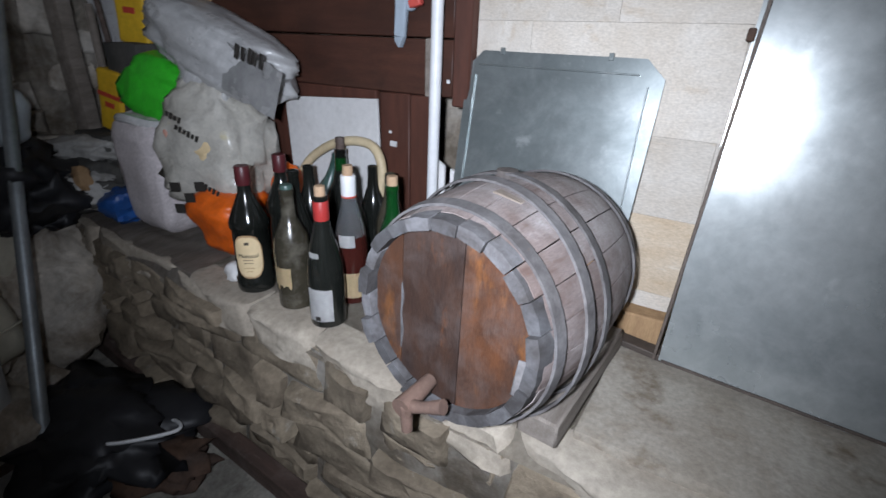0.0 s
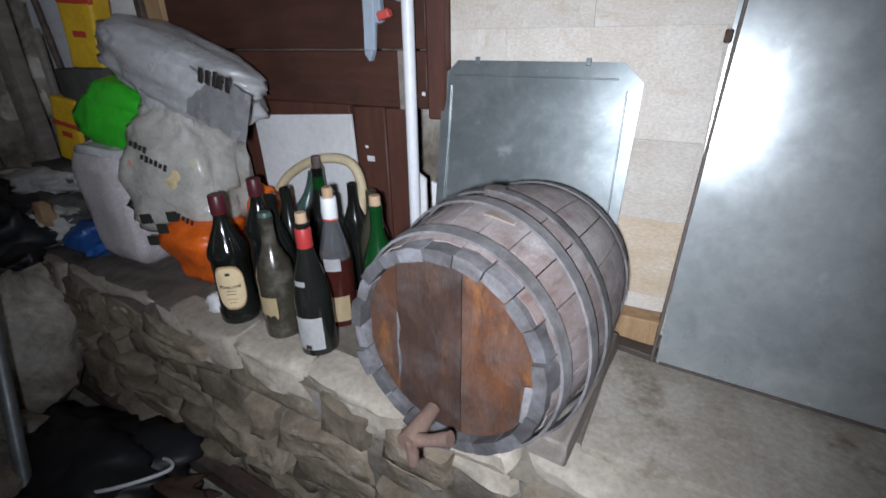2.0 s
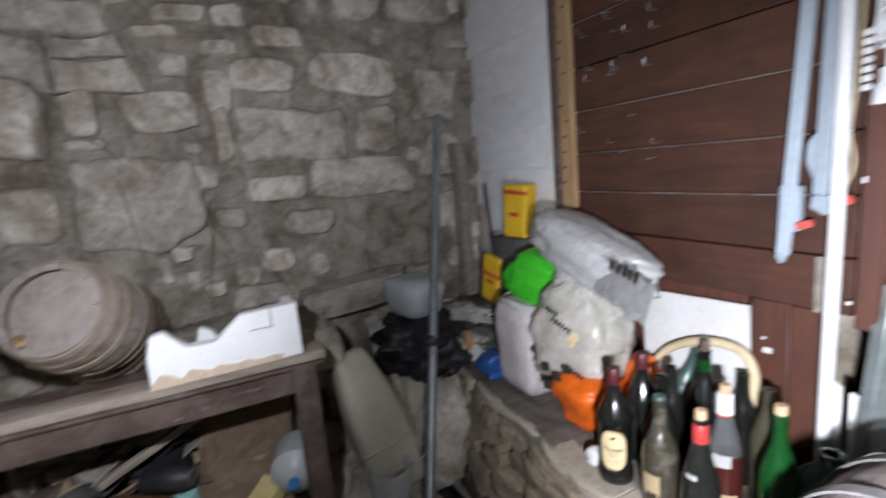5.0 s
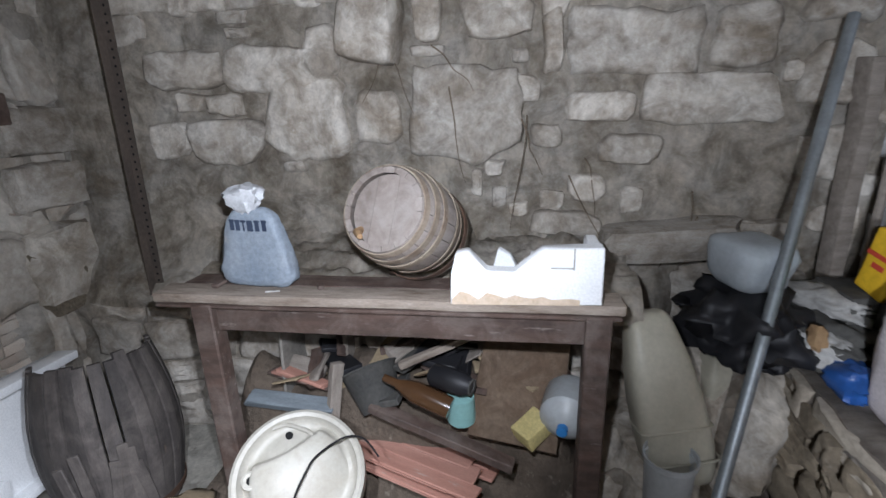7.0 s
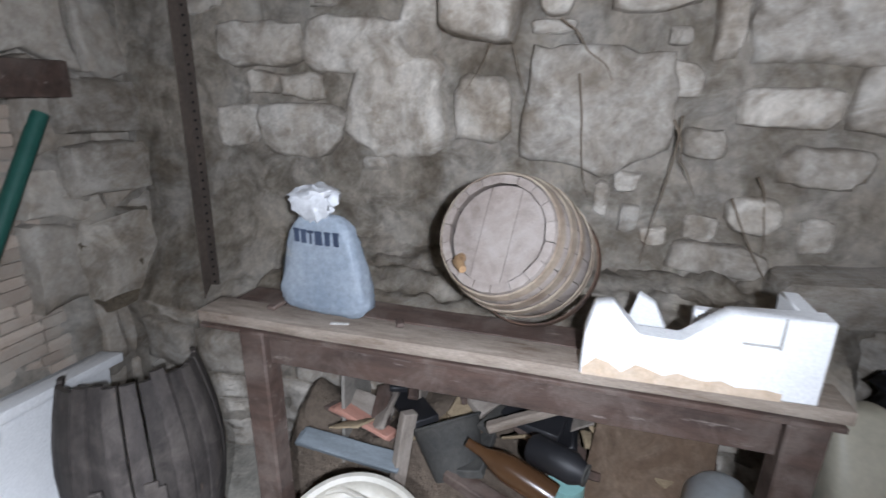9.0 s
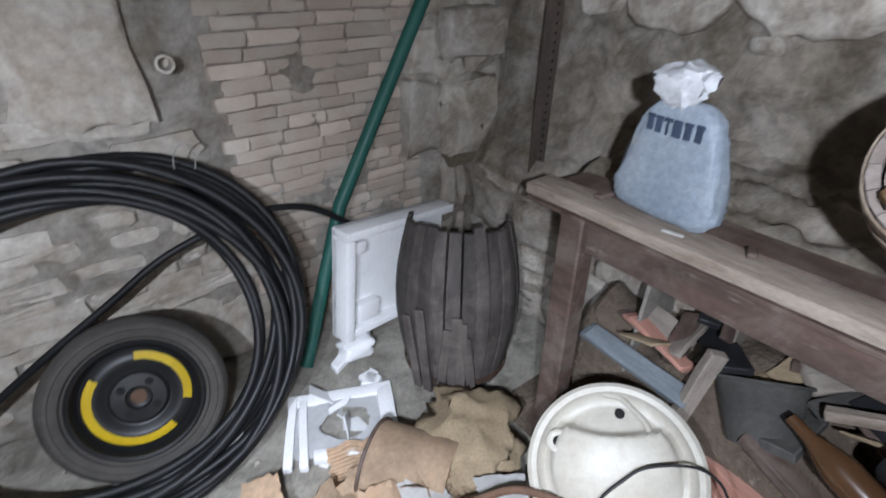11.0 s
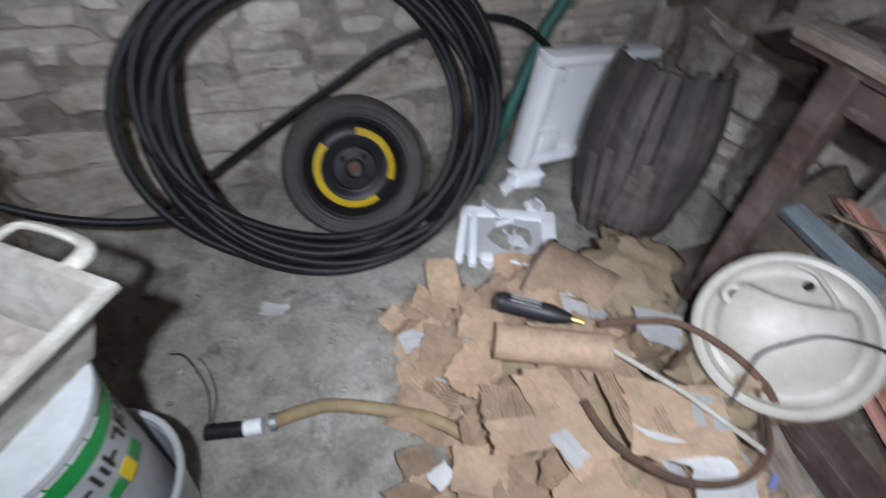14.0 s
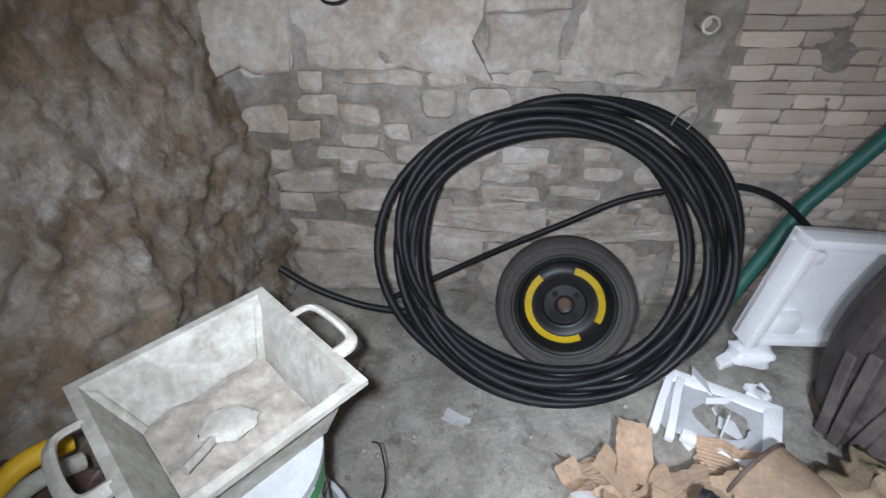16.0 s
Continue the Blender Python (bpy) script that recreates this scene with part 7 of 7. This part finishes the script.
part("port_hole", lathe([(0, 0.0345), (0.012, 0.0345), (0.012, 0.03)], 16, pose(-0.025, 0.128, -0.02)), "hole", tank)
part("pressed_edge", tube(smooth_path([(-0.075, 0.158, 0.012), (-0.035, 0.163, 0.014), (-0.003, 0.15, 0.016), (0.035, 0.128, 0.018), (0.055, 0.1, 0.022), (0.06, 0.075, 0.024)], 6), 0.007, 8), "enamel", tank, "pressed step near the rim")
solo("tank_support", lump((0.3, 0.3, 0.24), 2.6, 0.2, 4, 71), "burlap", "heap of brown rubbish under the boiler end", "rubble", pose(-1.33, -0.78, 0.02), kind="stuff")
solo("black_wire", tube(smooth_path([(-1.16, -0.69, 0.23), (-1.195, -0.721, 0.297), (-1.238, -0.743, 0.333), (-1.293, -0.728, 0.378), (-1.343, -0.706, 0.406), (-1.409, -0.642, 0.422), (-1.435, -0.589, 0.4), (-1.426, -0.543, 0.344)], 8), 0.0032, 8), "rubber", "thin black cable lying over the boiler end", "cable")

# Hoses and small things on the floor.
hose = thing("ribbed_hose", "ochre ribbed hose with a black end on the floor", "hose")
hp_ = smooth_path([(-0.10, -1.08, 0.024), (-0.19, -1.085, 0.024), (-0.27, -1.075, 0.024), (-0.41, -1.01, 0.026), (-0.515, -0.945, 0.03), (-0.6, -0.85, 0.035)], 22)
part("tube", tube(hp_, 0.019, 12, ribs=0.06), "ribbed", hose)
part("collar", tube([(-0.03, -1.085, 0.024), (-0.075, -1.08, 0.024)], 0.022, 14), "white_plastic", hose, "white plastic collar")
part("clip", tube([(-0.095, -1.08, 0.024), (-0.11, -1.08, 0.024)], 0.024, 14), "steel", hose)
part("black_end", tube(smooth_path([(0.065, -1.105, 0.024), (-0.03, -1.085, 0.024)], 12), 0.021, 12, ribs=0.05), "rubber", hose, "black ribbed rubber end")
scrap(900, -0.14, -1.46, 0.01, 60, (0.05, 0.1), "paper", 0.05, False, 0, 0, "white_scrap", "small torn scrap of white paper on the floor", "paper scraps")
solo("black_tile", box((0.11, 0.11, 0.02), (0, 0, 0.01), 0.003), "rag", "dark square slab lying on the floor", "tile", pose(-0.225, -0.685, 0.0, 0, 0, 8))
wc = thing("white_canister", "cloudy white plastic canister lying on its side", "canister", pose(-0.70, -0.385, 0.0, 0, 0, -36))
part("body", lump((0.3, 0.24, 0.22), 6, 0.012, 3, 8, 40, 24), "canister_w", wc, angle=180)
part("neck", lathe([(0.06, 0), (0.05, 0.03), (0.026, 0.05), (0.024, 0.075), (0, 0.075)], 24, pose(-0.13, 0, 0.12, 0, -90, 0)), "canister_w", wc)
part("cap", lathe([(0.028, 0.0), (0.028, 0.03), (0, 0.032)], 20, pose(-0.195, 0, 0.12, 0, -90, 0)), "blue_cap", wc, "blue screw cap")
part("seam", tube([(0.0, 0.121 * math.copysign(abs(math.cos(a)) ** 0.35, math.cos(a)), 0.11 + 0.111 * math.copysign(abs(math.sin(a)) ** 0.35, math.sin(a))) for a in [2 * math.pi * i / 36 for i in range(36)]], 0.004, 6, True), "canister_w", wc)
wc2 = thing("white_canister", "cloudy white ribbed canister lying on its side", "canister", pose(-1.05, -0.265, 0.0, 0, 0, -19))
part("body", lump((0.29, 0.27, 0.23), 5, 0.02, 3, 9, 40, 24), "canister_w", wc2, angle=180)
for k in (-0.1, -0.04, 0.02):
    part("rib", tube([(k, 0.134 * math.copysign(abs(math.cos(a)) ** 0.35, math.cos(a)), 0.115 + 0.113 * math.copysign(abs(math.sin(a)) ** 0.4, math.sin(a))) for a in [2 * math.pi * i / 36 for i in range(36)]], 0.004, 6, True), "canister_w", wc2)
part("cap", lathe([(0, 0.03), (0.03, 0.03), (0.032, 0), (0, 0)], 20, pose(-0.14, 0.03, 0.16, 0, -90, 0)), "canister_w", wc2)

# Tub on buckets.
lower = thing("lower_bucket", "open white plastic bucket with a thick rim", "bucket", pose(0.215, -0.92, 0.0))
part("wall", lathe([(0, 0), (0.135, 0), (0.165, 0.26), (0.175, 0.265), (0.175, 0.245), (0.168, 0.24), (0.162, 0.25), (0.132, 0.01), (0, 0.01)], 44), "canister_w", lower)
part("rim", tube([(0.172 * math.cos(a), 0.172 * math.sin(a), 0.262) for a in [2 * math.pi * i / 44 for i in range(44)]], 0.008, 8, True), "canister_w", lower, "white rim")
bucket = thing("paint_bucket", "white plastic paint bucket with a green band", "bucket", pose(0.215, -0.92, 0.012))
part("wall", lathe([(0, 0), (0.125, 0), (0.152, 0.56), (0.16, 0.565), (0.16, 0.582), (0.15, 0.586), (0, 0.586)], 44), "canister_w", bucket)
part("green_band", lathe([(0.1505, 0.505), (0.1515, 0.505), (0.1536, 0.556), (0.1526, 0.556)], 44), "green_band", bucket, "green printed band")
for k in range(26):
    a = 2 * math.pi * k / 26
    part("band_tear", box((0.002, 0.034, 0.012 + 0.012 * ((k * 7) % 5) / 5), (0, 0, 0), 0.0004), "white_plastic", bucket, m=Matrix.Rotation(a, 4, "Z") @ Matrix.Translation((0.1533, 0, 0.557)))
for k, shape in enumerate(((0, 1), (2,), (0, 3), (0, 2), (1, 3), (0, 1, 2), (1, 2))):
    turned = Matrix.Rotation(radians(198 - 12 * (6 - k)), 4, "Z")
    for piece in shape:
        w_, h_, y_, z_ = ((0.007, 0.04, -0.009, 0), (0.022, 0.008, 0, 0.016), (0.02, 0.008, 0, -0.004), (0.007, 0.03, 0.008, -0.004))[piece]
        part("printed_bar", box((0.0014, w_, h_), (0, y_, z_), 0.0004), "ink", bucket, m=turned @ Matrix.Translation((0.1496, 0, 0.468)))
for k, h_ in ((0, 0.03), (1, 0.045), (2, 0.035)):
    part("printed_patch", box((0.0014, 0.03, h_), (0, 0, 0), 0.0004), "yellow_paint" if k == 1 else "green_band", bucket, m=Matrix.Rotation(radians(150 + 13 * k), 4, "Z") @ Matrix.Translation((0.1472, 0, 0.40)))
tb = thing("mortar_tub", "white plastic mortar tub caked with dry cement", "tub")
TA, TB, TC = Vector((0.254, -1.208, 0.735)), Vector((-0.043, -1.005, 0.73)), Vector((0.50, -0.934, 0.735))
TD = TB + TC - TA
mid = (TA + TB + TC + TD) / 4
eu, ev = (TB - TA).normalized(), (TC - TA).normalized()
lu, lv = (TB - TA).length, (TC - TA).length
TM = Matrix((eu, ev, eu.cross(ev))).transposed().to_4x4()
TM.translation = mid
flip = eu.cross(ev).z
def tub_ring(bm, k, zz):
    return [bm.verts.new((sx * (lu / 2 - k), sy * (lv / 2 - k), zz)) for sx, sy in ((-1, -1), (1, -1), (1, 1), (-1, 1))]
bm = bmesh.new()
s_ = 1 if flip > 0 else -1
rings = [tub_ring(bm, 0.055, -0.135 * s_), tub_ring(bm, 0.02, -0.02 * s_), tub_ring(bm, 0.0, -0.012 * s_), tub_ring(bm, 0.0, 0.0), tub_ring(bm, 0.018, 0.0), tub_ring(bm, 0.028, -0.02 * s_), tub_ring(bm, 0.062, -0.125 * s_)]
for p, q in zip(rings, rings[1:]):
    for k in range(4):
        bm.faces.new((p[k], p[(k + 1) % 4], q[(k + 1) % 4], q[k]))
bm.faces.new(rings[0])
bm.faces.new(rings[-1])
bmesh.ops.bevel(bm, geom=[e for e in bm.edges if abs(e.verts[0].co.z - e.verts[1].co.z) > 0.05], offset=0.012, segments=3, affect="EDGES")
part("shell", bm, "tub", tb, m=TM)
for v_ in (-1, 1):
    pts = smooth_path([(-0.075, 0, 0), (-0.06, v_ * 0.05, 0), (0.06, v_ * 0.05, 0), (0.075, 0, 0)], 6)
    # handles sit on the two short sides
    part("handle", tube(pts, 0.013, 8, flat=0.6), "tub", tb, m=TM @ Matrix.Translation((0, v_ * (lv / 2 - 0.004), -0.008 * s_)))
part("cement_crust", sheet(lambda u, v: Vector(((u - 0.5) * (lu - 0.128), (v - 0.5) * (lv - 0.128), s_ * (-0.118 + 0.012 * fbm(u, v, 0, 4, 3)))), 24, 24, 0), "cement", tb, "dry cement crust", m=TM)
trowel = thing("trowel", "cement-crusted trowel lying in the tub", "trowel", pose(0.22, -0.95, 0.635, 0, 0, 0))
part("blade", lump((0.1, 0.075, 0.022), 2.6, 0.12, 3, 91, 24, 12), "tub", trowel, m=pose(0.01, -0.01, -0.012, 8, 0, 20))
part("handle", tube([(0.02, 0.02, 0.0), (0.025, 0.06, 0.008), (0.03, 0.09, 0.015)], 0.009, 8), "tub", trowel)
hose2 = solo("yellow_hose", tube(smooth_path([(0.62, -0.98, 0.5), (0.66, -0.9, 0.52), (0.7, -0.8, 0.46), (0.68, -0.7, 0.4)], 8), 0.022, 12), "yellow_pack", "yellow hose end beside the tub", "hose")
solo("white_hose", tube(smooth_path([(0.56, -0.94, 0.5), (0.6, -0.86, 0.53), (0.64, -0.76, 0.47), (0.62, -0.66, 0.4)], 8), 0.018, 12), "tub", "off-white hose beside the tub", "hose")
solo("dark_crate", box((0.26, 0.4, 0.45), (0, 0, 0.225), 0.01), "old_wood", "dark timber crate under the hoses", "crate", pose(0.66, -0.76, 0.0))
solo("thin_wire", tube(smooth_path([(0.02, -1.1, 0.4), (0.02, -1.15, 0.3), (0.02, -1.14, 0.15), (0.06, -1.1, 0.01)], 8), 0.0025, 6), "rubber", "thin dark wire beside the bucket", "wire")
solo("wall_cable", tube(smooth_path([(0.36, -2.05, 1.45), (0.33, -2.03, 1.22), (0.28, -2.03, 1.17), (0.22, -2.04, 1.2), (0.25, -2.05, 1.3)], 8), 0.005, 6), "rubber", "black cable loop on the wall", "cable")

# The dark corner by the foot of the ledge.
board("floor_batten", "dark batten lying at the foot of the ledge", (-1.85, 0.76, 0.03), (-0.3, 0.66, 0.03), 0.05, 0.06, "old_wood", category="batten")
solo("black_bag", lump((0.5, 0.34, 0.14), 2.3, 0.3, 4, 81, 40, 24, None, 0.3), "black_plastic", "heap of crumpled black plastic bags on the floor", "bag", pose(-1.3, 0.5, 0.0, 0, 0, 10), angle=180)
solo("orange_rag", lump((0.22, 0.16, 0.07), 2.3, 0.3, 4, 82, 30, 18, None, 0.3), "rust", "crumpled rust-orange rag on the floor", "rag", pose(-1.05, 0.55, 0.0, 0, 0, 30), angle=180)
solo("pale_carton", box((0.16, 0.12, 0.06), (0, 0, 0.03), 0.005, cuts=2, rough=0.006), "pale_rag", "pale squashed carton on the floor", "carton", pose(-1.34, 0.3, 0.0, 6, 0, 20))
solo("white_can", lathe([(0, 0), (0.08, 0), (0.08, 0.2), (0.06, 0.2), (0.06, 0.19), (0, 0.19)], 28), "canister", "dusty white can standing near the corner", "can", pose(-1.78, 0.3, 0.0))
solo("rope", tube(smooth_path([(-1.25, 0.62, 0.03), (-1.1, 0.63, 0.1), (-1.04, 0.6, 0.12), (-1.1, 0.5, 0.13), (-1.22, 0.44, 0.1)], 8), 0.005, 6), "white_plastic", "pale cord lying on the black bags", "cord")

# Grit and crumbs on the floor.
rng = random.Random(64)
bm = bmesh.new()
for k in range(420):
    x, y = rng.uniform(-0.75, 0.45), rng.uniform(-1.95, 0.2)
    r_ = rng.choice((0.0025, 0.003, 0.004, 0.006, 0.009)) * rng.uniform(0.7, 1.3)
    made = bmesh.ops.create_icosphere(bm, subdivisions=1, radius=r_, matrix=pose(x, y, 0.35 * r_, rng.uniform(0, 90), rng.uniform(0, 90), 0))
    for v in made["verts"]:
        v.co += noise.noise_vector(v.co * 90) * r_ * 0.5
solo("grit", bm, "cement", "scattered grit and crumbs of cement on the floor", "grit", kind="stuff", smooth=False)
